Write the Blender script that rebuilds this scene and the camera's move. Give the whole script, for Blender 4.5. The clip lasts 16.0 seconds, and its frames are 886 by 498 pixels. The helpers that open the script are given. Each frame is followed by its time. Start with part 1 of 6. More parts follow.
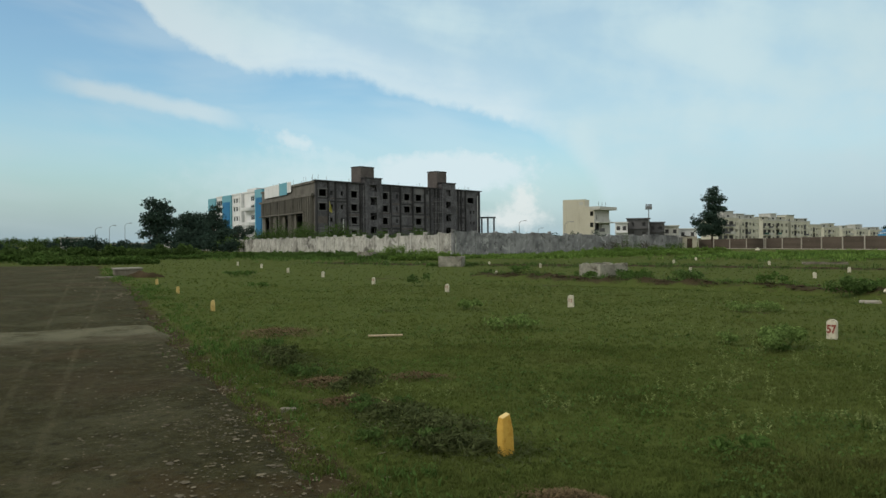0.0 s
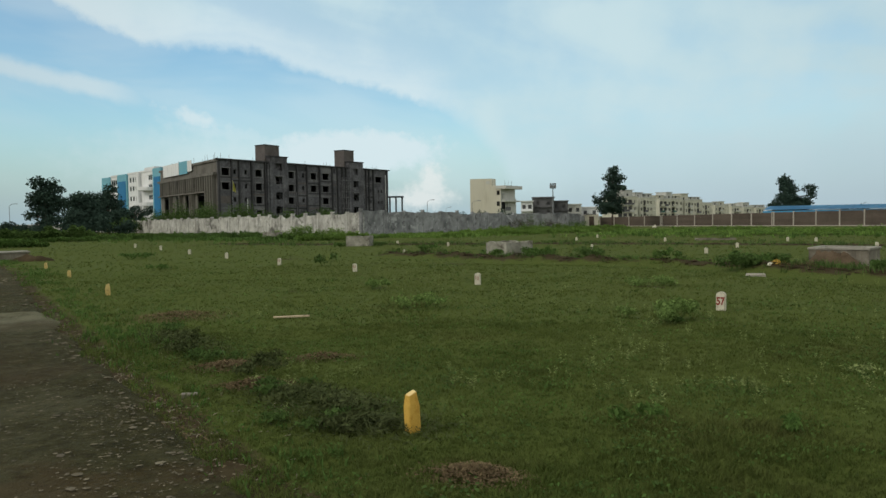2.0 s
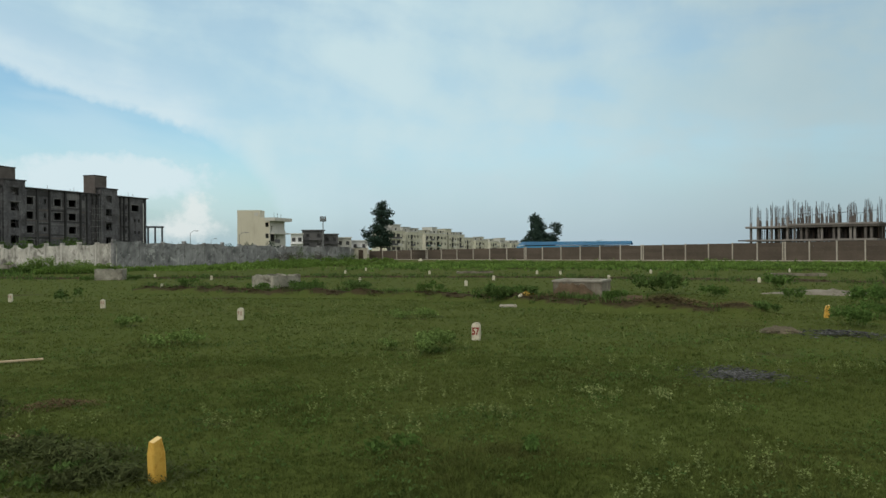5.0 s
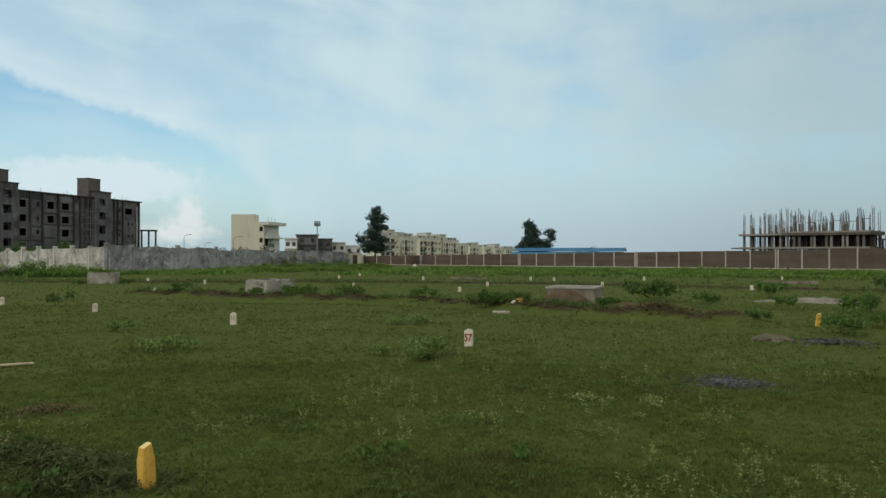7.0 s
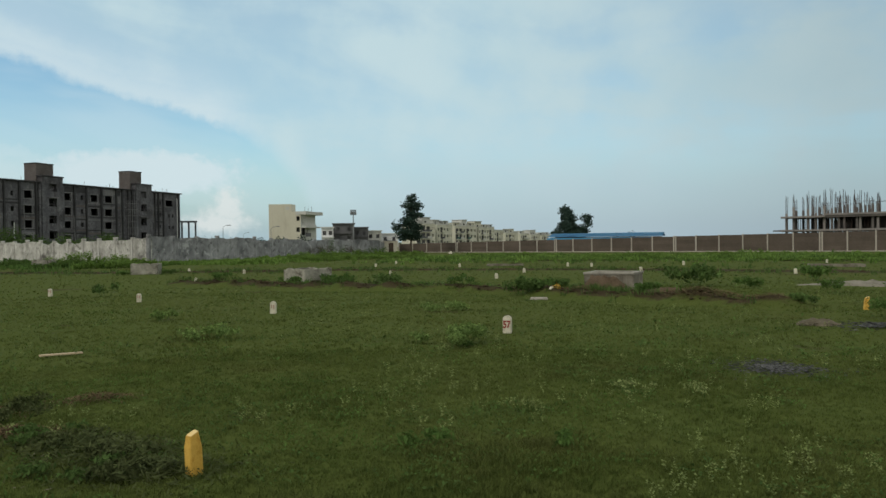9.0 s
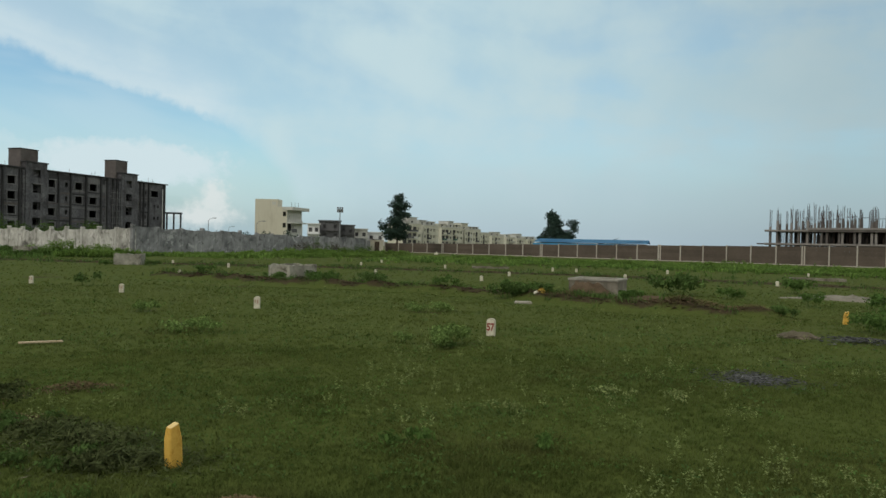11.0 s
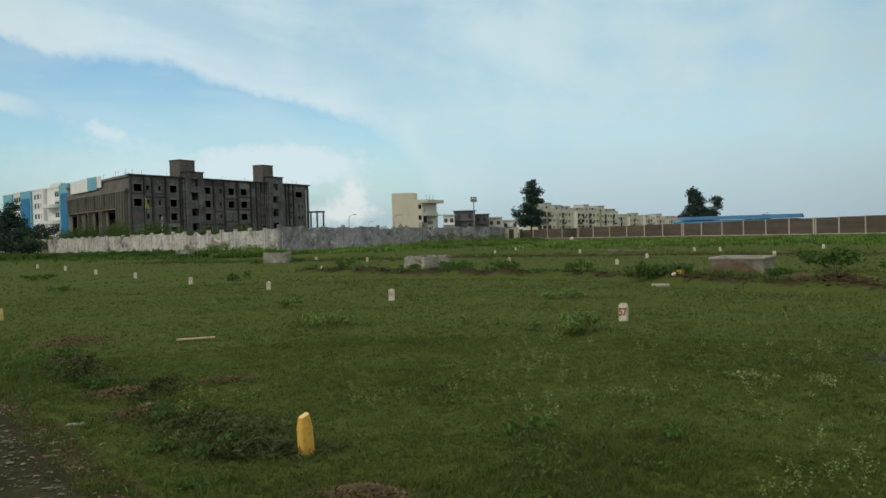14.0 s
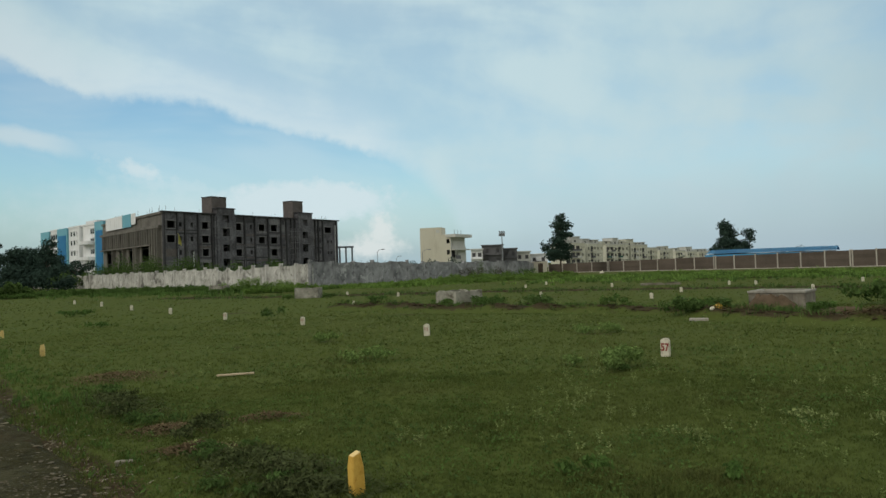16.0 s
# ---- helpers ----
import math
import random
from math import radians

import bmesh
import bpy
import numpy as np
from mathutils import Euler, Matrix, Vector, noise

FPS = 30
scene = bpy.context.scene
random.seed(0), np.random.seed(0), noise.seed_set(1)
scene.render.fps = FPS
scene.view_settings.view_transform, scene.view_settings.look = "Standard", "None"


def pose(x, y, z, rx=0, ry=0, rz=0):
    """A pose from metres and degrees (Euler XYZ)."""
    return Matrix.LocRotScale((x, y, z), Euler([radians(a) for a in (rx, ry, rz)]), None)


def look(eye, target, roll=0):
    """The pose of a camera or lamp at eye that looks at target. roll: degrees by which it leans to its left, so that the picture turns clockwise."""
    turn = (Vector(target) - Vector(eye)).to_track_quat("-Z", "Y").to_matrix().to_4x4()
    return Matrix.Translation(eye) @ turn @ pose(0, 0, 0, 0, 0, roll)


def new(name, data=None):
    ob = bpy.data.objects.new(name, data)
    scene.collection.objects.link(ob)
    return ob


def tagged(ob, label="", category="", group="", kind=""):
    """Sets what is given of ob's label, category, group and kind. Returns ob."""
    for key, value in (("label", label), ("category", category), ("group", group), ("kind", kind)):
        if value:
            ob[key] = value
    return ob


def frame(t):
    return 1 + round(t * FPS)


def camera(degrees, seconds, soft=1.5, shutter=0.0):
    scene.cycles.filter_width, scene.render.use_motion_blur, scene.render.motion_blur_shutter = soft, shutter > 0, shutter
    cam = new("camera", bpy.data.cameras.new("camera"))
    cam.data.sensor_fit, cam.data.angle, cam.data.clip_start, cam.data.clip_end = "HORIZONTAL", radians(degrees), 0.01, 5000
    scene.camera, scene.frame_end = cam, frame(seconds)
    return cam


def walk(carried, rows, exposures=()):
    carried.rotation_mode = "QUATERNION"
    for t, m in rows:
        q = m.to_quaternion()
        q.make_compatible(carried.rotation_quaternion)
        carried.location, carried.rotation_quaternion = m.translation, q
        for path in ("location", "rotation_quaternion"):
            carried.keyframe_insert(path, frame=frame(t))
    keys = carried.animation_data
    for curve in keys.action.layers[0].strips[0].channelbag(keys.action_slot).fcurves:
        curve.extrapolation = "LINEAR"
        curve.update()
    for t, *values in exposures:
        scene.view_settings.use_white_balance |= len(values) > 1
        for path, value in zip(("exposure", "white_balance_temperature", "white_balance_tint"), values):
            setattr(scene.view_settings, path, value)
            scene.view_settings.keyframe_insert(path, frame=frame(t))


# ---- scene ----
CAM_DEG = 61.66
cam = camera(CAM_DEG, 16.0, soft=1.5)
PATH = [
    (0, pose(-0.116, 0.018, 1.581, 89.30, 0.50, -0.01)),
    (0.5, pose(-0.118, 0.006, 1.578, 89.16, 0.63, -0.96)),
    (1, pose(-0.113, 0.017, 1.575, 88.54, 0.98, -2.27)),
    (1.5, pose(-0.106, 0.045, 1.569, 87.50, 0.60, -4.70)),
    (2, pose(-0.090, 0.037, 1.573, 87.62, 0.87, -7.07)),
    (2.5, pose(-0.084, 0.017, 1.575, 87.55, 0.24, -10.06)),
    (3, pose(-0.078, 0.011, 1.577, 87.59, 0.50, -11.33)),
    (3.5, pose(-0.059, 0.005, 1.582, 88.53, 0.23, -14.53)),
    (4, pose(-0.045, -0.014, 1.585, 89.31, 0.49, -17.90)),
    (4.5, pose(-0.022, -0.023, 1.594, 89.92, 0.03, -22.24)),
    (4.7, pose(-0.007, -0.001, 1.586, 89.87, 0.68, -24.14)),
    (6.8, pose(0.013, -0.003, 1.591, 90.20, -0.21, -25.50)),
    (7, pose(0.010, -0.028, 1.599, 90.40, -0.03, -25.08)),
    (7.5, pose(0.009, -0.022, 1.594, 89.77, 0.03, -22.99)),
    (8, pose(0.011, -0.021, 1.598, 89.39, 0.62, -22.60)),
    (8.2, pose(0.003, 0.005, 1.595, 89.14, 0.50, -21.97)),
    (10.3, pose(-0.015, 0.019, 1.608, 90.26, 0.00, -24.35)),
    (10.5, pose(-0.022, 0.009, 1.601, 90.49, -1.38, -24.62)),
    (11, pose(-0.026, 0.004, 1.598, 89.50, -1.31, -23.42)),
    (11.5, pose(0.007, 0.003, 1.601, 90.36, -0.21, -25.16)),
    (12, pose(0.077, -0.010, 1.595, 89.97, 0.21, -29.51)),
    (12.5, pose(0.122, -0.035, 1.603, 90.11, -0.22, -29.33)),
    (13, pose(0.136, -0.031, 1.606, 88.81, 0.66, -25.19)),
    (13.5, pose(0.138, -0.002, 1.604, 88.72, 0.92, -18.77)),
    (14, pose(0.138, -0.044, 1.611, 88.57, 1.61, -13.00)),
    (14.5, pose(0.122, -0.003, 1.609, 89.47, 2.16, -11.05)),
    (15, pose(0.086, -0.009, 1.619, 89.96, 1.69, -10.18)),
    (15.5, pose(0.050, 0.021, 1.619, 90.48, 2.35, -10.10)),
    (16, pose(-0.023, 0.029, 1.623, 91.29, 1.90, -10.87)),
]
EXPOSURES = [(0, 0.0), (4, 0.0), (7, -0.03), (10.5, -0.12), (11, -0.09), (12.5, -0.02), (13.5, -0.02), (16, -0.09)]
walk(cam, PATH, EXPOSURES)

# ---------------------------------------------------------------- world and sun
SUN_AZ, SUN_EL = -100.0, 32.0          # compass degrees from +y, clockwise


def ramp(tree, x, stops):
    r = tree.nodes.new("ShaderNodeValToRGB")
    els = r.color_ramp.elements
    while len(els) < len(stops):
        els.new(0.5)
    for e, (p, c) in zip(els, stops):
        e.position = p
        c = (c, c, c) if isinstance(c, (int, float)) else c
        e.color = (*c, 1)
    tree.links.new(x, r.inputs[0])
    return r.outputs[0]


def calc(tree, op, a, b=None, c=None):
    n = tree.nodes.new("ShaderNodeMath")
    n.operation = op
    for i, v in enumerate((a, b, c)):
        if v is None:
            continue
        if isinstance(v, (int, float)):
            n.inputs[i].default_value = v
        else:
            tree.links.new(v, n.inputs[i])
    return n.outputs[0]


def smooth(tree, x, lo, hi):
    n = tree.nodes.new("ShaderNodeMapRange")
    n.interpolation_type = "SMOOTHSTEP"
    for i, v in ((1, lo), (2, hi)):
        if isinstance(v, (int, float)):
            n.inputs[i].default_value = v
        else:
            tree.links.new(v, n.inputs[i])
    tree.links.new(x, n.inputs[0])
    return n.outputs[0]


def blend(tree, fac, a, b, kind="MIX"):
    n = tree.nodes.new("ShaderNodeMix")
    n.data_type, n.blend_type = "RGBA", kind
    for i, v in ((0, fac), (6, a), (7, b)):
        if isinstance(v, (int, float)):
            n.inputs[i].default_value = v
        elif isinstance(v, tuple):
            n.inputs[i].default_value = (*v, 1)
        else:
            tree.links.new(v, n.inputs[i])
    return n.outputs[2]


def fuzz(tree, vec, scale, detail=4.0, rough=0.55, distort=0.0):
    n = tree.nodes.new("ShaderNodeTexNoise")
    n.inputs["Scale"].default_value = scale
    n.inputs["Detail"].default_value = detail
    n.inputs["Roughness"].default_value = rough
    n.inputs["Distortion"].default_value = distort
    if vec is not None:
        tree.links.new(vec, n.inputs["Vector"])
    return n.outputs[0]


def combine(tree, x, y, z):
    n = tree.nodes.new("ShaderNodeCombineXYZ")
    for i, v in enumerate((x, y, z)):
        if isinstance(v, (int, float)):
            n.inputs[i].default_value = v
        else:
            tree.links.new(v, n.inputs[i])
    return n.outputs[0]


def build_world():
    w = bpy.data.worlds.new("sky")
    scene.world = w
    w.use_nodes = True
    t = w.node_tree
    t.nodes.clear()
    out = t.nodes.new("ShaderNodeOutputWorld")
    bg = t.nodes.new("ShaderNodeBackground")
    sky = t.nodes.new("ShaderNodeTexSky")
    sky.sky_type, sky.sun_disc = "NISHITA", False
    sky.sun_elevation, sky.sun_rotation = radians(SUN_EL), radians(SUN_AZ)
    sky.air_density, sky.dust_density, sky.ozone_density = 1.0, 1.2, 1.4
    co = t.nodes.new("ShaderNodeTexCoord").outputs["Generated"]
    sep = t.nodes.new("ShaderNodeSeparateXYZ")
    t.links.new(co, sep.inputs[0])
    az = calc(t, "MULTIPLY", calc(t, "ARCTAN2", sep.outputs[0], sep.outputs[1]), 57.2958)
    el = calc(t, "MULTIPLY", calc(t, "ARCSINE", sep.outputs[2]), 57.2958)
    flat = combine(t, az, el, 0.0)
    streak = combine(t, calc(t, "MULTIPLY", az, 0.28), calc(t, "ADD", el, calc(t, "MULTIPLY", az, 0.12)), 3.0)
    n_big = fuzz(t, flat, 0.11, 5.0, 0.55)
    n_mid = fuzz(t, flat, 0.33, 6.0, 0.6)
    n_fine = fuzz(t, flat, 0.9, 6.0, 0.6)
    n_str = fuzz(t, streak, 0.20, 4.0, 0.5, 0.5)
    # lower edge of the great cloud sheet, over the compass
    a01 = calc(t, "DIVIDE", calc(t, "ADD", az, 60.0), 120.0)
    pts = [(-60, 33), (-30, 25), (-24, 18.4), (-22.4, 16.6), (-20.2, 14.4), (-17.2, 13.1), (-14.7, 12.1), (-10.4, 12.2), (-6.3, 12.1),
           (-3.7, 10.9), (0.7, 9.8), (4.2, 9.1), (6.4, 8.1), (8.3, 6.6), (9.6, 5.2), (11.0, 3.2), (12.5, 0.5), (60, 0.0)]
    edge = calc(t, "MULTIPLY", ramp(t, a01, [((a + 60) / 120, e / 40) for a, e in pts]), 40.0)
    over = calc(t, "SUBTRACT", el, edge)
    over = calc(t, "ADD", over, calc(t, "ADD", calc(t, "MULTIPLY", calc(t, "SUBTRACT", n_mid, 0.5), 1.5), calc(t, "MULTIPLY", calc(t, "SUBTRACT", n_fine, 0.5), 0.9)))
    ragged = calc(t, "SUBTRACT", 1.0, smooth(t, az, 5.0, 11.0))
    sheet = smooth(t, over, -0.25, calc(t, "ADD", 0.9, calc(t, "MULTIPLY", calc(t, "SUBTRACT", 1.0, ragged), 3.0)))
    body = smooth(t, calc(t, "ADD", n_str, calc(t, "MULTIPLY", calc(t, "SUBTRACT", n_big, 0.5), 0.7)), 0.30, 0.66)
    rim = calc(t, "MULTIPLY", ragged, calc(t, "SUBTRACT", 1.0, smooth(t, over, 0.5, 5.5)))
    sheet = calc(t, "MULTIPLY", sheet, calc(t, "MAXIMUM", calc(t, "MULTIPLY", rim, 0.80),
                                            calc(t, "ADD", calc(t, "MULTIPLY", body, 0.38), 0.57)))

    def puff(a, e, ra, re, amount, soft=0.6, slope=0.0):
        da = calc(t, "DIVIDE", calc(t, "SUBTRACT", az, a), ra)
        de = calc(t, "DIVIDE", calc(t, "ADD", calc(t, "SUBTRACT", el, e), calc(t, "MULTIPLY", calc(t, "SUBTRACT", az, a), slope)), re)
        r = calc(t, "SQRT", calc(t, "ADD", calc(t, "MULTIPLY", da, da), calc(t, "MULTIPLY", de, de)))
        r = calc(t, "ADD", r, calc(t, "MULTIPLY", calc(t, "SUBTRACT", n_fine, 0.5), amount))
        return calc(t, "SUBTRACT", 1.0, smooth(t, r, 1.0 - soft, 1.0 + soft * 0.4))

    low = calc(t, "MAXIMUM", puff(0.5, 5.2, 8.0, 1.9, 0.9, 0.45), calc(t, "MULTIPLY", puff(-7.0, 4.6, 13.0, 2.6, 1.0, 0.9), 0.6))
    wisp1 = calc(t, "MULTIPLY", calc(t, "MAXIMUM", puff(-10.8, 7.4, 2.8, 0.75, 2.2, 0.95, 0.3), calc(t, "MULTIPLY", puff(-9.0, 6.4, 4.6, 1.0, 2.0, 0.95, 0.12), 0.6)), 0.85)
    tilt = calc(t, "ADD", el, calc(t, "MULTIPLY", calc(t, "ADD", az, 21.0), 0.17))
    band = calc(t, "DIVIDE", calc(t, "ABSOLUTE", calc(t, "SUBTRACT", tilt, 9.9)), 0.75)
    band = calc(t, "SUBTRACT", 1.0, smooth(t, calc(t, "ADD", band, calc(t, "MULTIPLY", calc(t, "SUBTRACT", n_mid, 0.5), 1.6)), 0.2, 1.3))
    band = calc(t, "MULTIPLY", band, calc(t, "MULTIPLY", smooth(t, az, -29.0, -25.0), calc(t, "SUBTRACT", 1.0, smooth(t, az, -18.0, -13.0))))
    cumulus = calc(t, "MAXIMUM", puff(6.2, 2.6, 1.3, 1.5, 2.0, 0.7), puff(5.5, 1.6, 2.4, 1.0, 2.0, 0.7))
    veil = calc(t, "MULTIPLY", smooth(t, calc(t, "ADD", n_str, 0.0), 0.42, 0.7), 0.35)
    fac = calc(t, "MAXIMUM", sheet, calc(t, "MULTIPLY", low, 0.95))
    fac = calc(t, "MAXIMUM", fac, calc(t, "MAXIMUM", wisp1, calc(t, "MULTIPLY", band, 0.75)))
    fac = calc(t, "MAXIMUM", fac, veil)
    blue = blend(t, 1.0, sky.outputs[0], (1.36, 1.69, 1.67), "MULTIPLY")
    haze = calc(t, "SUBTRACT", 1.0, smooth(t, el, -1.0, 8.0))
    blue = blend(t, calc(t, "MULTIPLY", haze, 0.88), blue, (4.15, 5.6, 6.4))
    shade = blend(t, smooth(t, n_big, 0.3, 0.7), (5.35, 7.2, 7.8), (5.95, 7.6, 8.0))
    shade = blend(t, calc(t, "MULTIPLY", rim, 0.8), shade, (7.0, 8.2, 8.6))
    col = blend(t, fac, blue, shade)
    col = blend(t, calc(t, "MULTIPLY", cumulus, 0.8), col, (7.8, 8.3, 8.2))
    # grey murk low over the eastern horizon
    murk = calc(t, "MULTIPLY", calc(t, "SUBTRACT", 1.0, smooth(t, el, 0.0, 9.0)), smooth(t, az, 9.0, 22.0))
    col = blend(t, calc(t, "MULTIPLY", murk, 0.7), col, (4.75, 6.0, 6.75))
    # brighter towards the sunlit north, dimmer to both sides
    dim = ramp(t, a01, [(0.0, 0.72), (0.25, 0.80), (0.42, 1.0), (0.58, 1.0), (0.70, 0.98), (0.82, 0.90), (0.92, 0.76), (1.0, 0.74)])
    col = blend(t, 1.0, col, combine(t, dim, dim, dim), "MULTIPLY")
    # the overcast closes in overhead and towards the sun behind the viewer
    back = calc(t, "MAXIMUM", smooth(t, el, 17.0, 42.0), smooth(t, calc(t, "ABSOLUTE", calc(t, "SUBTRACT", az, 12.0)), 60.0, 105.0))
    col = blend(t, back, col, blend(t, n_big, (7.2, 7.3, 6.8), (8.4, 8.5, 7.9)))
    t.links.new(col, bg.inputs[0])
    bg.inputs[1].default_value = 0.1
    t.links.new(bg.outputs[0], out.inputs[0])


build_world()
sun = bpy.data.lights.new("sun", "SUN")
sun.energy, sun.angle, sun.color = 1.0, radians(14), (1.0, 0.92, 0.80)
sun_ob = new("sun", sun)
a, e = radians(SUN_AZ), radians(SUN_EL)
sun_ob.matrix_world = look((0, 0, 50), (-40 * math.sin(a) * math.cos(e), -40 * math.cos(a) * math.cos(e), 50 - 40 * math.sin(e)))


# ---------------------------------------------------------------- materials
def surface(name, c1, c2, rough=0.85, big=0.6, fine=18.0, bump=0.3, bump_size=0.01, stain=None, stain_scale=0.25,
            streaks=None, metal=0.0, island=0.0, rnd=0.0, spec=0.15, thin=0.0, blotch=None):
    """Two-scale mottled material on object-space metres."""
    m = bpy.data.materials.new(name)
    m.use_nodes = True
    t = m.node_tree
    b = t.nodes["Principled BSDF"]
    geo = t.nodes.new("ShaderNodeNewGeometry")
    co = geo.outputs["Position"]
    nb, nf = fuzz(t, co, big, 5.0), fuzz(t, co, fine, 4.0, 0.65)
    mixf = calc(t, "ADD", calc(t, "MULTIPLY", smooth(t, nb, 0.3, 0.7), 0.6), calc(t, "MULTIPLY", smooth(t, nf, 0.25, 0.75), 0.4))
    col = blend(t, mixf, c1, c2)
    if stain:
        ns = fuzz(t, co, stain_scale, 6.0, 0.65, 0.4)
        col = blend(t, smooth(t, ns, 0.5, 0.68), col, stain)
    if streaks:
        sp = t.nodes.new("ShaderNodeSeparateXYZ")
        t.links.new(co, sp.inputs[0])
        v = combine(t, sp.outputs[0], sp.outputs[1], calc(t, "MULTIPLY", sp.outputs[2], 0.12))
        col = blend(t, smooth(t, fuzz(t, v, 1.1, 5.0, 0.7), 0.50, 0.72), col, streaks)
    if blotch:
        col = blend(t, calc(t, "MULTIPLY", smooth(t, fuzz(t, co, 1.5, 6.0, 0.75, 0.6), 0.54, 0.66), 0.8), col, blotch[0])
        col = blend(t, calc(t, "MULTIPLY", smooth(t, fuzz(t, co, 0.9, 6.0, 0.7, 0.9), 0.56, 0.66), 0.75), col, blotch[1])
    if island or rnd:
        src = geo.outputs["Random Per Island"] if island else t.nodes.new("ShaderNodeObjectInfo").outputs["Random"]
        amt = island or rnd
        k = calc(t, "ADD", calc(t, "MULTIPLY", src, amt), 1.0 - amt / 2)
        col = blend(t, 1.0, col, combine(t, k, k, k), "MULTIPLY")
    t.links.new(col, b.inputs["Base Color"])
    b.inputs["Roughness"].default_value, b.inputs["Metallic"].default_value = rough, metal
    b.inputs["Specular IOR Level"].default_value = spec
    if bump:
        bp = t.nodes.new("ShaderNodeBump")
        bp.inputs["Strength"].default_value, bp.inputs["Distance"].default_value = bump, bump_size
        t.links.new(nf, bp.inputs["Height"])
        t.links.new(bp.outputs[0], b.inputs["Normal"])
    if thin:
        tr, mx = t.nodes.new("ShaderNodeBsdfTranslucent"), t.nodes.new("ShaderNodeMixShader")
        t.links.new(col, tr.inputs["Color"])
        mx.inputs[0].default_value = thin
        t.links.new(b.outputs[0], mx.inputs[1])
        t.links.new(tr.outputs[0], mx.inputs[2])
        t.links.new(mx.outputs[0], t.nodes["Material Output"].inputs[0])
    return m


M_CEMENT = surface("weathered_cement", (0.060, 0.061, 0.069), (0.167, 0.167, 0.178), big=0.3, fine=2.0, stain=(0.055, 0.053, 0.056), streaks=(0.06, 0.057, 0.06), bump_size=0.03, blotch=((0.05, 0.05, 0.056), (0.19, 0.19, 0.2)))
# dark cement tone; also stands in for shade on ribs, between fins and indoors
M_CEMENT_DARK = surface("dark_and_shade_cement", (0.036, 0.036, 0.039), (0.065, 0.065, 0.068), big=0.3, fine=3.0)
M_CEMENT_PALE = surface("pale_cement", (0.105, 0.106, 0.112), (0.215, 0.215, 0.22), big=0.3, fine=3.0, streaks=(0.12, 0.11, 0.105))
M_RENDER = surface("sandy_render", (0.115, 0.108, 0.097), (0.19, 0.178, 0.157), big=0.3, fine=4.0, stain=(0.095, 0.086, 0.076), streaks=(0.11, 0.10, 0.085))
M_RENDER_PALE = surface("pale_sandy_render", (0.16, 0.15, 0.132), (0.245, 0.23, 0.20), big=0.3, fine=4.0, streaks=(0.12, 0.108, 0.09))
M_BRICKBLOCK = surface("brick_infill", (0.09, 0.08, 0.077), (0.145, 0.13, 0.125), big=0.5, fine=5.0, stain=(0.09, 0.08, 0.072))
M_WHITE = surface("white_paint", (0.66, 0.67, 0.68), (0.76, 0.77, 0.77), big=0.2, fine=4.0, streaks=(0.5, 0.51, 0.51))
M_BLUE = surface("blue_cladding", (0.012, 0.13, 0.30), (0.02, 0.18, 0.38), rough=0.5, big=0.2, fine=3.0)
M_LIGHTBLUE = surface("pale_blue_paint", (0.14, 0.36, 0.46), (0.19, 0.42, 0.5), big=0.2, fine=3.0)
M_CREAM = surface("cream_paint", (0.53, 0.505, 0.415), (0.60, 0.575, 0.475), big=0.2, fine=4.0, streaks=(0.47, 0.44, 0.35))
M_OFFWHITE = surface("offwhite_and_shaded_cream", (0.48, 0.48, 0.45), (0.56, 0.56, 0.52), big=0.2, fine=4.0, streaks=(0.38, 0.38, 0.36))
M_APT = surface("apartment_paint", (0.48, 0.475, 0.385), (0.61, 0.60, 0.50), big=0.15, fine=2.0, streaks=(0.4, 0.37, 0.28))
# grey paint; on the inner blocks it stands in for dim rooms
M_GREY = surface("grey_paint_and_dim_rooms", (0.1, 0.1, 0.105), (0.15, 0.15, 0.155), big=0.2, fine=3.0)
M_GLASS = surface("dark_glass", (0.02, 0.022, 0.025), (0.035, 0.036, 0.04), rough=0.15, bump=0)
M_PLASTER = surface("whitewashed_plaster", (0.24, 0.235, 0.21), (0.60, 0.59, 0.55), big=0.8, fine=3.0, blotch=((0.13, 0.125, 0.11), (0.62, 0.61, 0.58)), stain=(0.10, 0.096, 0.085), stain_scale=0.42, streaks=(0.30, 0.29, 0.265), bump_size=0.02)
M_WHITEWASH = surface("chalky_whitewash", (0.36, 0.355, 0.33), (0.58, 0.57, 0.54), big=0.9, fine=6.0, streaks=(0.24, 0.235, 0.21))
M_PLASTER_GREY = surface("shaded_grey_plaster", (0.13, 0.135, 0.14), (0.40, 0.405, 0.41), big=0.5, fine=2.2, blotch=((0.07, 0.072, 0.07), (0.50, 0.505, 0.50)), stain=(0.08, 0.082, 0.088), stain_scale=0.3, streaks=(0.20, 0.205, 0.21), bump_size=0.02)
M_BROWN = surface("brown_precast_panel", (0.074, 0.060, 0.049), (0.116, 0.094, 0.077), big=0.4, fine=5.0, rnd=0.25)
M_PILLAR = surface("pale_precast_concrete", (0.33, 0.30, 0.26), (0.44, 0.41, 0.36), big=1.0, fine=9.0, rnd=0.2)
M_CONC = surface("chamber_concrete", (0.15, 0.135, 0.105), (0.27, 0.25, 0.205), big=1.4, fine=12.0, stain=(0.075, 0.066, 0.05), stain_scale=0.9, streaks=(0.10, 0.09, 0.07))
M_SOIL = surface("red_brown_soil", (0.032, 0.025, 0.014), (0.088, 0.066, 0.040), rough=0.95, big=1.3, fine=16.0, bump=0.8, bump_size=0.03, spec=0.03)
